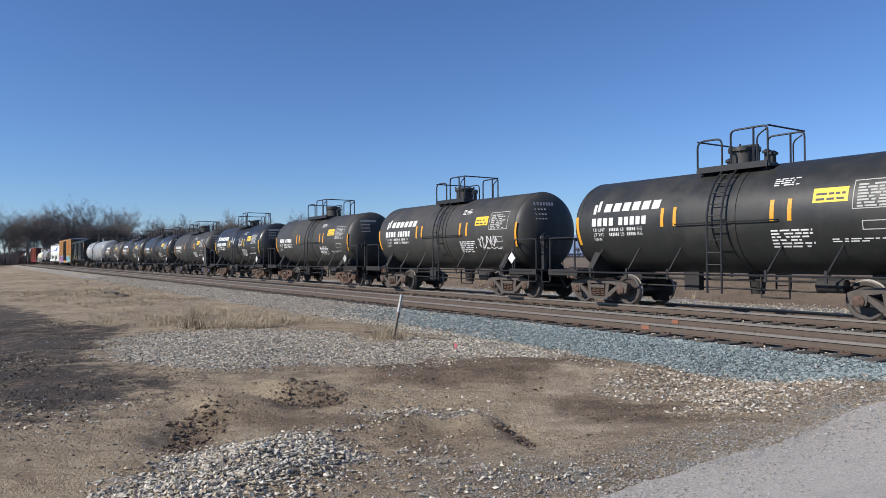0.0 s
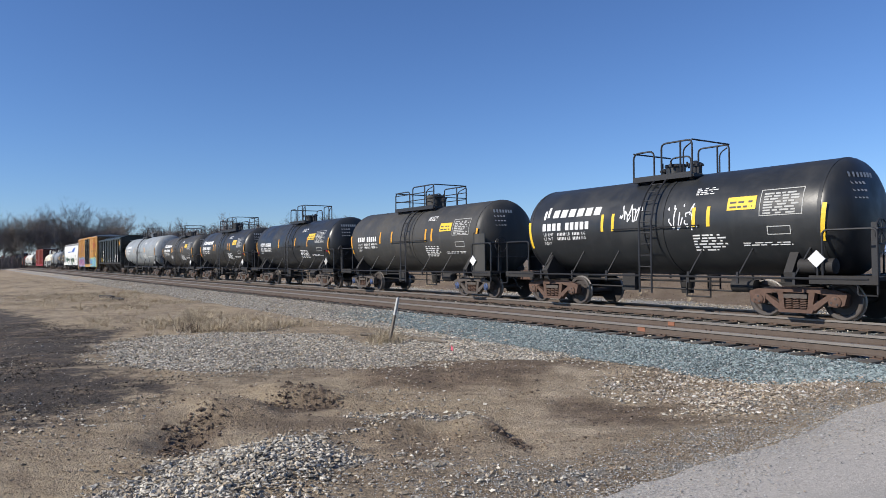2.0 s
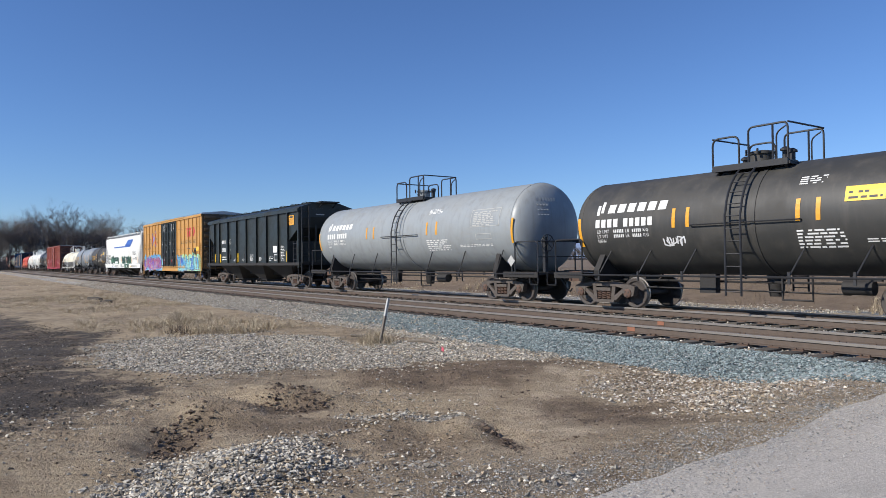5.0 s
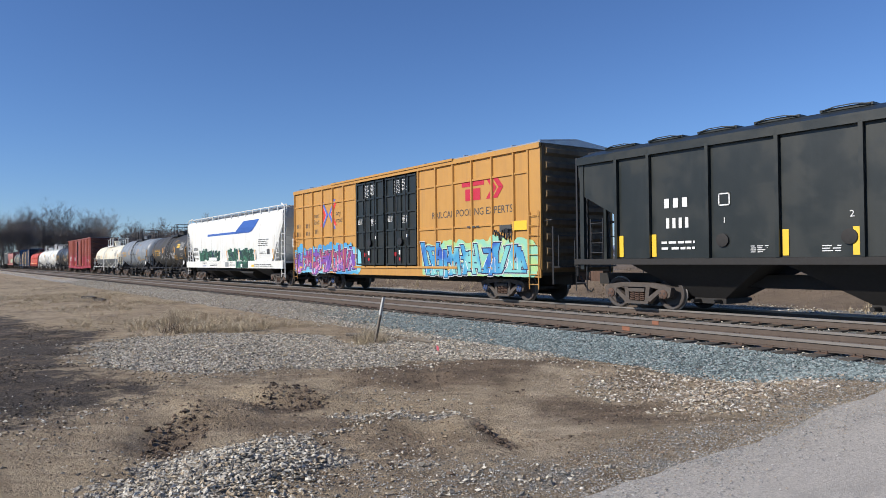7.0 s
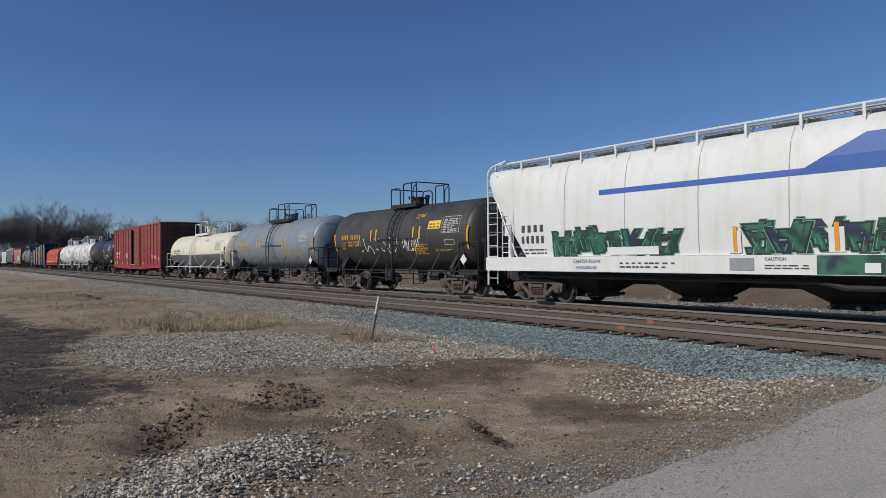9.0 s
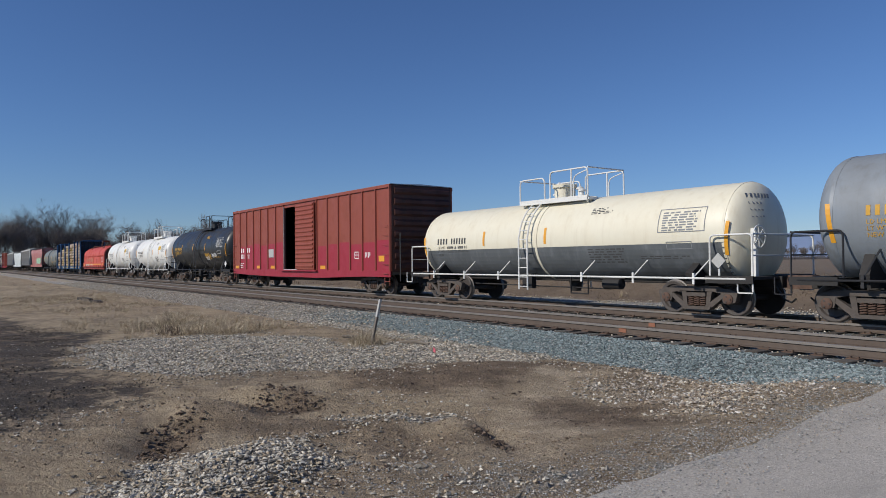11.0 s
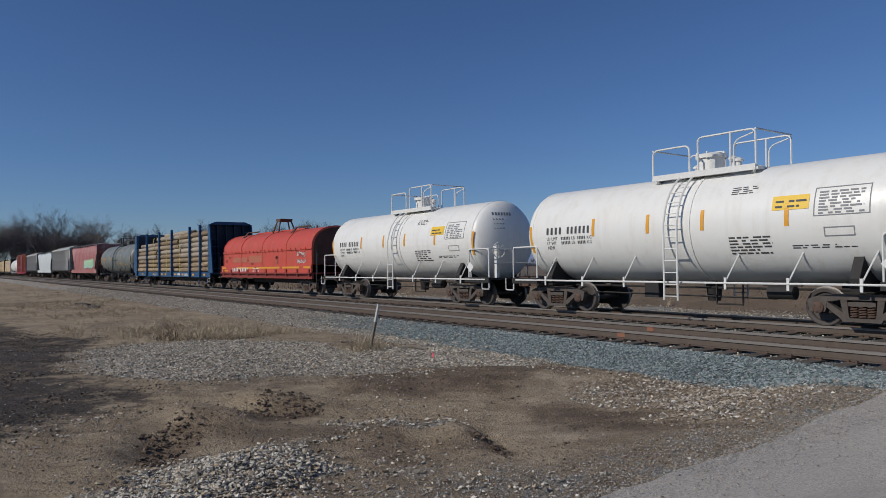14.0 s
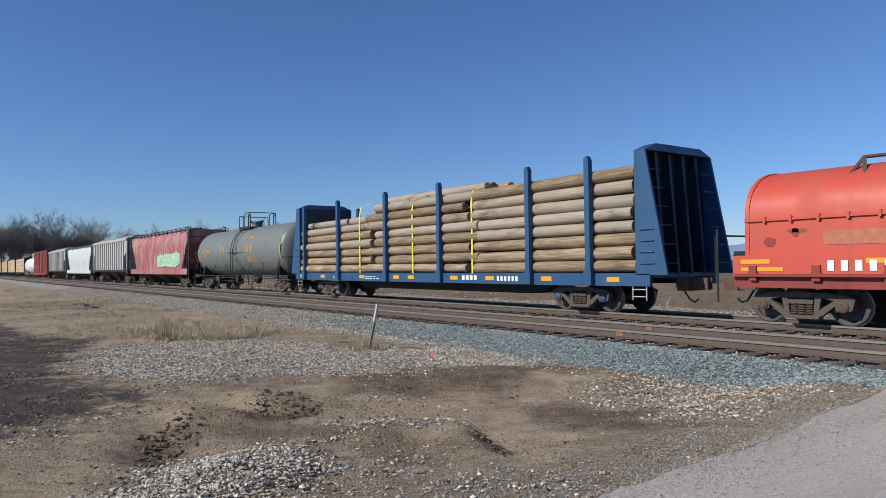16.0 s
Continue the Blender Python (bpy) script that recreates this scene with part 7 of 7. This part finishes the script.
def log_flat():
    x, half, half_car, w = -312.25, 11.05, 11.7, 1.45
    car = freight("bulkhead_flat_car", "blue bulkhead flat car with steel side stakes", "flat car", x, half_car, 16.4, TRUCK, CAP_BLUE)
    part("deck", M().box(-half, half, -w, w, 1.02, 1.14), BLUE_CAR, car)
    for q in (-1, 1):
        y = q * w
        sill = M().prism([(-half, 0.80), (-half + 2.6, 0.78), (half - 2.6, 0.78), (half, 0.80), (half, 1.13), (-half, 1.13)], y - 0.05, y + 0.05, 1)
        part("side_sill", sill, BLUE_CAR, car)
    part("fish_belly_sill", M().prism([(-half, 0.98), (-7.0, 0.85), (-5.6, 0.45), (5.6, 0.45), (7.0, 0.85), (half, 0.98), (half, 1.02), (-half, 1.02)], -0.55, 0.55, 1), UNDER, car)
    stake = once(("stake",), lambda: M().prism([(-0.09, 0.86), (0.09, 0.86), (0.09, 4.36), (0.02, 4.48), (-0.09, 4.42)], -0.08, 0.08, 1).box(-0.14, 0.14, -0.11, 0.11, 0.80, 1.25), BLUE_CAR)
    for u in (9.0, 6.5, 1.7, -2.1, -6.3, -9.9):
        for q in (-1, 1):
            part("stake", stake, BLUE_CAR, car, at=pose(u, q * (w + 0.09), 0))
    for q in (-1, 1):
        bx = q * (half - 0.4)
        bh = part("bulkhead", M().box(min(bx, bx - q * 0.08), max(bx, bx - q * 0.08), -w + 0.02, w - 0.02, 1.1, 4.42), BLUE_SHADE, car, "blue steel bulkhead with a ribbed outer face")
        for y0 in (-w - 0.05, w - 0.02):
            part("bulkhead_side", M().prism([(bx - q * 0.05, 1.1), (bx + q * 0.95, 1.1), (bx + q * 0.30, 4.42), (bx - q * 0.05, 4.42)], y0, y0 + 0.07, 1), BLUE_CAR, bh)
        part("bulkhead_cap", M().prism([(-w - 0.05, 4.42), (w + 0.05, 4.42), (1.0, 4.62), (-1.0, 4.62)], min(bx - q * 0.08, bx + q * 0.3), max(bx - q * 0.08, bx + q * 0.3), 0), BLUE_CAR, bh)
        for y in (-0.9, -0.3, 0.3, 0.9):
            part("bulkhead_post", M().prism([(bx, 1.1), (bx + q * 0.45, 1.1), (bx + q * 0.2, 4.40), (bx, 4.40)], y - 0.05, y + 0.05, 1), BLUE_SHADE, bh)
        for k in range(6):
            rung = [(bx + q * (0.85 - 0.1 * k), 1.4 + 0.5 * k), (bx + q * 0.1, 1.4 + 0.3 * k)]
            for a, b in ((-w + 0.05, -0.9), (0.9, w - 0.05)):
                part("grab_iron", M().tube([(rung[0][0], a, rung[0][1]), (rung[0][0], b, rung[0][1])], 0.016, 5), BLUE_CAR, bh)
            if k < 4:
                part("grab_iron", M().tube([(rung[1][0], -w - 0.08, rung[1][1]), (rung[1][0] + q * 0.45, -w - 0.08, rung[1][1])], 0.016, 5), BLUE_CAR, bh)
        part("step", side_ladder(M(), q * (half - 0.6), q * (half - 0.15), -w, 0.42, 0.80, 2), MARK_DIM, car)
        part("draft_gear", M().box(min(q * half, q * (half_car - 0.3)), max(q * half, q * (half_car - 0.3)), -0.35, 0.35, 0.65, 1.0), RUST, car)
    fn = flat_side(w + 0.054)
    pieces("reflective_strip", REFLECT, car, "orange reflective strip", fn, [(u, u + 0.45, 0.90, 1.04) for u in (half - 1.45, 7.0, 4.3, 2.3, -0.5, -1.6, -4.4, -8.2, -10.5)])
    m = M()
    bars(m, fn, 3.0, 3.9, 0.9, 1.06, 4, 0.7), bars(m, fn, 4.9, 6.0, 0.88, 1.04, 6, 0.6)
    lines(m, fn, -3.9, -2.6, 0.88, 1.04, 2, 2), lines(m, fn, -6.9, -6.5, 0.88, 1.04, 2, 4)
    part("small_print", m, MARK_WHITE, car, smooth=0)
    # straps round the load
    for u in (3.55, -0.2, -4.4):
        m = M()
        pts = [(-w - 0.02, 1.0), (-w - 0.03, 3.6), (-w + 0.05, 4.02), (-0.9, 4.22), (0.9, 4.22), (w, 4.0), (w + 0.03, 3.6), (w + 0.02, 1.0)]
        for (a, b), (c, d) in zip(pts, pts[1:]):
            m.add([(u - 0.045, a, b), (u + 0.045, a, b), (u + 0.045, c, d), (u - 0.045, c, d)], [(0, 1, 2, 3)])
        part("strap", m, STRAP, car, "yellow webbing strap", smooth=0)
    # the logs lie in three stacks end to end
    rnd = random.Random(4)
    shapes = []
    for k in range(5):
        L, r = 7.0, (0.185, 0.165, 0.195, 0.175, 0.18)[k]
        prof = [(-L / 2, r * 0.9), (-L / 2 + 0.03, r * rnd.uniform(0.96, 1.04)), (-L / 4, r * rnd.uniform(0.95, 1.03)), (0, r * rnd.uniform(0.94, 1.0)), (L / 4, r * rnd.uniform(0.92, 1.0)), (L / 2 - 0.03, r * rnd.uniform(0.86, 0.95)), (L / 2, r * 0.82)]
        m = M().lathe(prof, (0, 0, 0), 0, 12)
        shapes.append(m.mesh("log", LOG, 40))
    cols, dy, dz = 8, 0.372, 0.362
    for u, high in ((7.0, 8), (0.0, 9), (-7.0, 7)):
        for layer in range(high):
            for c in range(cols):
                if layer == high - 1 and c in ((0, 1, 6, 7) if u == 0.0 else (0, 7) if u != 7.0 else (7,)):
                    continue
                ob = tagged(new("log", shapes[rnd.randrange(5)]), "peeled round pine log stacked on the flat car", "log", "logs on the flat car")
                off = rnd.uniform(-0.1, 0.1) if u else rnd.choice((-0.45, -0.2, 0.0, 0.15, 0.35))
                loc = (u + off, (c - 3.5) * dy + rnd.uniform(-0.04, 0.04), 1.14 + 0.185 + layer * dz + rnd.uniform(-0.01, 0.01))
                LOGS.append((ob, x, pose(*loc, rnd.uniform(0, 360), rnd.uniform(-0.5, 0.5), rnd.uniform(-0.6, 0.6) + (180 if rnd.random() < 0.5 else 0))))


def lumber_flat(x, half, label):
    """A far flat car under wrapped or bare lumber packs."""
    car = freight("lumber_flat_car", label, "flat car", x, half + 0.6, half * 1.5)
    part("deck", M().box(-half, half, -1.4, 1.4, 0.85, 1.10), UNDER, car)
    n = 5
    for k in range(n):
        a = -half + 0.3 + (2 * half - 0.6) * k / n
        b = a + (2 * half - 0.6) / n - 0.12
        for r in range(4):
            part("lumber_pack", M().box(a, b, -1.3, 1.3, 1.14 + 0.72 * r, 1.14 + 0.72 * r + 0.68), LUMBER, car)
    for q in (-1, 1):
        part("bulkhead", M().box(min(q * half, q * (half - 0.2)), max(q * half, q * (half - 0.2)), -1.4, 1.4, 1.1, 4.2), UNDER, car)


def build_train():
    T = "black tank car with "
    tank_car(T + "bold white lettering and orange strips", -11.1, 6.35, 5.25, 1.36, 3.66, 8.3, BLACK, seed=1, dome="big")
    tank_car(T + "white lettering and a sprayed scribble", -23.5, 6.3, 5.25, 1.36, 3.66, 8.05, BLACK_DULL, seed=2, tag=((2.6, 3.8, 1.75, 2.15, 5),), dome="big")
    tank_car(T + "a wide manway and plain white marks", -36.3, 6.4, 5.3, 1.36, 3.66, 8.1, BLACK_DULL, logo=False, seed=3, dome="right", platform=(-1.2, 1.3), frame_mat=RUST)
    tank_car(T + "white lettering and sprayed scribbles", -49.0, 6.3, 5.25, 1.36, 3.66, 7.95, BLACK_BLUE, seed=4, tag=((-0.9, -0.2, 2.4, 2.9, 7), (0.75, 1.6, 2.1, 2.8, 8)), strips=SIGN_YELLOW, frame_mat=RUST)
    tank_car(T + "end boxes, yellow notice and fine white print", -61.6, 6.3, 5.45, 1.36, 3.62, 8.6, BLACK_DULL, logo=False, seed=5, style=1, dome="right", platform=(-1.65, 1.4), strip_at=(-2.2, -1.2, 1.51, 1.95), cap_mat=CAP_BLUE)
    tank_car("glossy black tank car with white marks and red lights", -74.4, 6.45, 5.75, 1.37, 3.66, 8.5, BLACK_BLUE, logo=False, seed=6, platform=(-0.95, 1.12), ladder=0.1, strip_at=(-1.59, 0.87, 2.57))
    tank_car(T + "bold white lettering and tall platform railing", -87.3, 6.45, 5.65, 1.37, 3.66, 8.55, BLACK, seed=7, style=1, dome="big", platform=(-1.8, 1.9), ladder=0.18)
    tank_car(T + "white lettering and grey dust", -100.1, 6.4, 5.5, 1.36, 3.66, 8.6, BLACK_DULL, seed=8, tag=((-2.0, -1.3, 1.7, 1.95, 9),))
    tank_car("pale grey tank car with white lettering", -115.3, 8.9, 7.9, 1.52, 4.02, 12.6, GREY_PALE, seed=9, notice=False, platform=(-1.0, 1.1))
    # black covered hopper
    car, body, fn, zb = covered_hopper("black covered hopper car with ribbed side and hatches", -132.9, 8.55, 7.88, 4.25, 12.4, HOPPER_BLACK, 3, (-6.44, -5.36, -3.62, -1.88, -0.12, 1.68, 3.31, 5.06, 6.44), HANDRAIL, sill=(1.22, 1.38))
    m = M()
    bars(m, fn, -4.9, -4.1, 2.66, 2.9, 3, 0.55), bars(m, fn, -4.85, -4.1, 2.14, 2.40, 4, 0.5), lines(m, fn, -5.0, -4.0, 1.6, 1.9, 2, 3)
    frame_marks(m, fn, -3.36, -3.06, 2.62, 2.92, 0.03)
    lines(m, fn, -2.55, -2.1, 1.5, 1.68, 4, 4, 0.5), lines(m, fn, -0.95, -0.5, 1.5, 1.66, 3, 5, 0.5), lines(m, fn, 0.45, 1.05, 1.5, 1.92, 6, 8, 0.5), lines(m, fn, 2.0, 2.4, 1.5, 1.74, 4, 6, 0.5), lines(m, fn, 3.6, 4.2, 1.5, 1.78, 3, 7, 0.5)
    frame_marks(m, fn, 4.37, 4.95, 1.5, 1.85, 0.04), patch(m, fn, 4.22, 4.88, 1.95, 2.32), lines(m, fn, 5.35, 5.92, 1.5, 2.35, 10, 9, 0.5)
    part("small_print", m, MARK_WHITE, body, smooth=0)
    for k, u in enumerate((-3.26, -0.39, 3.08)):
        words(str(k + 1), 0.2, MARK_WHITE, car, u, -1.568, 2.2)
        port = M().lathe([(-1.55, 0.16), (-1.60, 0.16), (-1.61, 0.10)], (u, 0, 2.05 - 0.25), 1, 16)
        part("vibrator_bracket", port, UNDER, body)
    pieces("reflective_strip", SIGN_YELLOW, body, "yellow reflective strip", fn, [(u, u + 0.14, 1.42, 2.0) for u in (-6.38, -5.30, -1.80, -0.33, 3.10, 6.14)])
    nt = part("notice", M().box(6.56, 7.22, -1.575, -1.551, 3.40, 3.92), REFLECT, body, "orange square notice")
    m = M()
    lines(m, flat_side(1.578), 6.62, 7.16, 3.45, 3.76, 6, 14, 0.55, 0.0)
    lump(m, flat_side(1.578), 6.89, 3.83, 0.24, 0.05, 3, 0.0, 0.8)
    part("notice_print", m, MARK_BLACK, nt, smooth=0)
    build_yellow_boxcar()
    # white rounded hopper
    car, body, _, zb = covered_hopper("white round-sided covered hopper with a blue stripe and graffiti", -171.7, 9.75, 9.05, 4.36, 14.6, HOPPER_WHITE, 4, 0, WHITE_RAIL, rounded_side=True)
    def side(u, v, o):
        f = (v - zb) / (4.36 - zb)
        k = np.interp(f, [0, 0.18, 0.45, 0.70, 0.86, 0.97], [0.97, 1.0, 1.0, 0.98, 0.92, 0.80])
        return (u, -1.55 * float(k) - o - 0.006, v)
    m = M()
    patch(m, side, -4.3, 1.9, 3.15, 3.29)
    n = 60
    for k in range(n):
        a = k / n
        patch(m, side, 1.2 + 1.5 * a, 3.8 + 1.5 * math.sqrt(a), 3.15 + 0.75 * a, 3.15 + 0.75 * (a + 1 / n) + 0.003, 0.009)
    part("blue_stripe", m, MARK_BLUE, body, "blue stripe that widens to a wedge", smooth=0)
    m = M()
    bars(m, side, -7.5, -6.4, 2.2, 2.42, 4, 0.5), bars(m, side, -7.5, -6.4, 1.85, 2.08, 5, 0.5), lines(m, side, -7.4, -6.4, 1.52, 1.74, 2, 3)
    lines(m, side, 5.4, 7.1, 2.3, 2.75, 4, 4), lines(m, side, 5.6, 6.6, 1.85, 2.0, 2, 5), patch(m, side, 6.75, 7.15, 1.8, 2.1)
    part("small_print", m, MARK_BLACK, body, smooth=0)
    sl = flat_side(1.638)
    m = M()
    words("CENTER FLOW", 0.15, MARK_BLACK, car, -5.2, -1.642, 1.24)
    words("PRESSUREAIDE", 0.12, MARK_BLUE, car, -5.1, -1.642, 1.07)
    words("CAUTION", 0.11, MARK_BLACK, car, 0.6, -1.642, 1.30)
    lines(m, sl, -3.5, -1.7, 1.12, 1.32, 2, 7), lines(m, sl, 0.6, 1.6, 1.12, 1.24, 2, 8), lines(m, sl, 5.0, 7.8, 1.1, 1.3, 2, 12)
    part("sill_print", m, MARK_BLACK, car, smooth=0)
    g = lambda u, v, o: side(u, v, o)
    graffiti(body, g, -6.1, -1.8, 1.46, 2.2, 5, 21, None, SPRAY_GREEN, SPRAY_BLACK, GREEN_SPRAY_LIGHT)
    graffiti(body, g, 0.15, 2.05, 1.46, 2.25, 3, 22, None, SPRAY_GREEN, SPRAY_BLACK, GREEN_SPRAY_LIGHT)
    graffiti(body, g, 2.2, 4.65, 1.46, 2.2, 4, 23, None, SPRAY_GREEN, SPRAY_BLACK, GREEN_SPRAY_LIGHT)
    pieces("paint_patch", MARK_WHITE, body, "clean white patch over the graffiti", side, [(u - 0.12, u + 0.2, 1.48, 2.0) for u in (-0.2, 2.08, 4.85)], 0.024)
    pieces("paint_patch", MARK_WHITE, body, "clean white patch over the graffiti", side, [(-4.0, -2.3, 1.47, 1.68)], 0.024)
    pieces("reflective_strip", REFLECT, body, "orange yellow reflective strip", side, [(u, u + 0.1, 1.5, 2.1) for u in (-0.2, 2.08, 4.85, 7.65)], 0.03)
    pieces("paint_patch", GREY_PALE, car, "grey painted-out panel", sl, [(-0.25, 0.35, 1.08, 1.36)])
    pieces("sprayed_block", SPRAY_GREEN, car, "dark green sprayed paint across the sill", sl, [(1.75, 2.6, 1.01, 1.41), (2.6, 3.9, 1.01, 1.41)], 0.006)
    pieces("paint_patch", MARK_WHITE, car, "clean white patch over the graffiti", sl, [(2.7, 3.0, 1.05, 1.25)], 0.03)
    pieces("notice", SIGN_YELLOW, car, "small yellow notice", sl, [(4.5, 4.95, 1.08, 1.2)])
    pn = M()
    for k in range(8):
        u = -7.9 + 15.8 * k / 7
        for j in range(6):
            v = zb + 0.05 + (4.2 - zb) * j / 6
            patch(pn, side, u - 0.009, u + 0.009, v, v + (4.2 - zb) / 6, 0.002)
    part("panel_seam", pn, SEAM, body, smooth=0)
    part("vent_pipe", M().tube([(-7.5, -1.3, 0.85), (1.6, -1.3, 0.85), (2.2, -1.3, 0.72), (4.0, -1.3, 0.72)], 0.075, 8), UNDER, car)
    tank_car(T + "orange marks and white sprayed scribble", -187.4, 6.25, 5.6, 1.36, 3.65, 8.4, BLACK_DULL, logo=False, ink=MARK_YELLOW, seed=10, tag=((-2.9, 0.6, 1.6, 2.3, 11), (0.8, 2.0, 1.7, 2.2, 12)))
    tank_car("weathered grey tank car with faint orange marks", -200.5, 6.8, 6.1, 1.38, 3.65, 9.7, GREY, logo=False, ink=MARK_YELLOW, seed=11, notice=False, platform=(-1.3, 1.5))
    tank_car("cream tank car with a dark grey lower half", -214.9, 7.6, 6.9, 1.30, 3.34, 10.9, CREAM, logo=False, ink=MARK_BLACK, rail=WHITE_RAIL, seed=12, lower=GREY_DARK, dome="big", platform=(-1.4, 1.6), ladder=-0.6, notice=False, strip_at=(-2.84, 0.18))
    red_boxcar(-232.8, 9.4, 9.95, 4.58, -1.5, 0.15, 14.3, "oxide red boxcar with an open sliding door")
    tank_car("large black tank car with orange yellow marks", -250.4, 7.5, 6.9, 1.50, 3.92, 10.4, BLACK_BLUE, logo=False, ink=MARK_YELLOW, seed=13, platform=(-1.0, 1.5), ladder=0.26, strip_at=(-3.63, -0.82, 2.03), dome="big", notice=False, tag=((2.0, 2.7, 1.6, 1.9, 14), (3.4, 4.4, 1.8, 2.1, 15)))
    tank_car("white tank car with white railings and black marks", -264.3, 6.5, 5.75, 1.42, 3.75, 8.8, WHITE, logo=False, ink=MARK_BLACK, rail=WHITE_RAIL, seed=14, dome="big", platform=(-0.95, 2.0), ladder=0.1, strip_at=(-2.66, -0.77, 0.86, 2.97))
    tank_car("white tank car with stained top and white railings", -277.8, 6.65, 5.85, 1.42, 3.75, 8.8, WHITE, logo=False, ink=MARK_BLACK, rail=WHITE_RAIL, seed=16, dome="big", platform=(-0.95, 2.0), ladder=0.1, strip_at=(-2.66, -0.77, 0.86, 2.97))
    coil_car()
    log_flat()
    tank_car("green grey tank car with faded orange marks", -332.6, 8.5, 7.8, 1.52, 3.98, 12.9, GREEN_GREY, logo=False, ink=MARK_YELLOW, seed=18, far=True)
    car, body, fn, zb = covered_hopper("faded red and white covered hopper with graffiti", -351.2, 9.6, 8.9, 4.35, 13.5, RED_FADED, 3, 0, HANDRAIL, rounded_side=True)
    g = lambda u, v, o: (u, -1.556 - o, v)
    graffiti(body, g, 0.5, 6.5, 1.6, 2.5, 4, 31, SPRAY_LIME, SPRAY_LIME, SPRAY_WHITE, SPRAY_CYAN)
    covered_hopper("grey covered hopper car with ribbed sides", -370.9, 9.6, 8.8, 4.4, 13.5, GREY_HOPPER, 3, 15, HANDRAIL, sill=(1.22, 1.38))
    covered_hopper("pale round-sided covered hopper car", -390.3, 9.6, 8.9, 4.3, 13.5, PALE_HOPPER, 3, 0, HANDRAIL, rounded_side=True)
    covered_hopper("grey ribbed covered hopper with dusty sides", -410.0, 9.6, 8.8, 4.3, 13.5, GREY_HOPPER, 3, 13, HANDRAIL, sill=(1.22, 1.38))
    red_boxcar(-429.8, 9.2, 9.95, 4.7, -1.4, 0.6, 14.0, "dull red boxcar with green graffiti stains")
    tank_car("white tank car in the far part of the train", -449.0, 8.6, 7.9, 1.5, 3.95, 12.9, WHITE, logo=False, ink=MARK_BLACK, rail=WHITE_RAIL, seed=20, far=True)
    for k in range(4):
        lumber_flat(-468.5 - 20.6 * k, 9.6, "flat car stacked with pale sawn lumber")


GREEN_SPRAY_LIGHT = plain("pale green spray paint strokes", (0.12, 0.34, 0.22), 0.55, 0.3)
CREAM = paint("cream tank paint", (0.74, 0.70, 0.56), (0.50, 0.42, 0.28), 0.5, 0.3, 0.4)
GREY_DARK = paint("dark grey lower coat", (0.10, 0.11, 0.115), (0.22, 0.24, 0.26), 0.5, 0.5, 0.5)
RED_FADED = paint("faded red hopper paint", (0.30, 0.06, 0.055), (0.50, 0.42, 0.38), 0.6, 0.9, 0.7)
PALE_HOPPER = paint("pale hopper paint", (0.55, 0.60, 0.60), (0.30, 0.27, 0.23), 0.55, 0.4, 0.5)
build_train()


# ---- what moves ----
def along(t):
    """How far the train has run at t seconds."""
    return 18.067 * t + 0.00746 * (t - 8) ** 2


def motions():
    stops = [0.0, 2.0, 4.0, 6.0, 8.0, 10.0, 12.0, 14.0, 16.0]
    for car, x in CARS:
        walk(car, [(t, pose(x + along(t), FAR_Y, 0)) for t in stops])
    for ob, x, m in LOGS:
        walk(ob, [(t, pose(x + along(t), FAR_Y, 0) @ m) for t in stops])
    # wheels of one size on one train turn alike, so those on the same axle place share their keys
    turn = [(k / FPS, math.degrees(along(k / FPS) / 0.42)) for k in range(16 * FPS + 1)]
    for lead in WHEELSETS[:2]:
        x = lead.location.x
        walk(lead, [(t, pose(x, 0, 0.42, 0, a % 360, 0)) for t, a in turn])
        keys = lead.animation_data
        for w in WHEELSETS[2:]:
            if abs(w.location.x - x) < 0.01:
                w.rotation_mode = "QUATERNION"
                w.animation_data_create()
                w.animation_data.action, w.animation_data.action_slot = keys.action, keys.action_slot


motions()
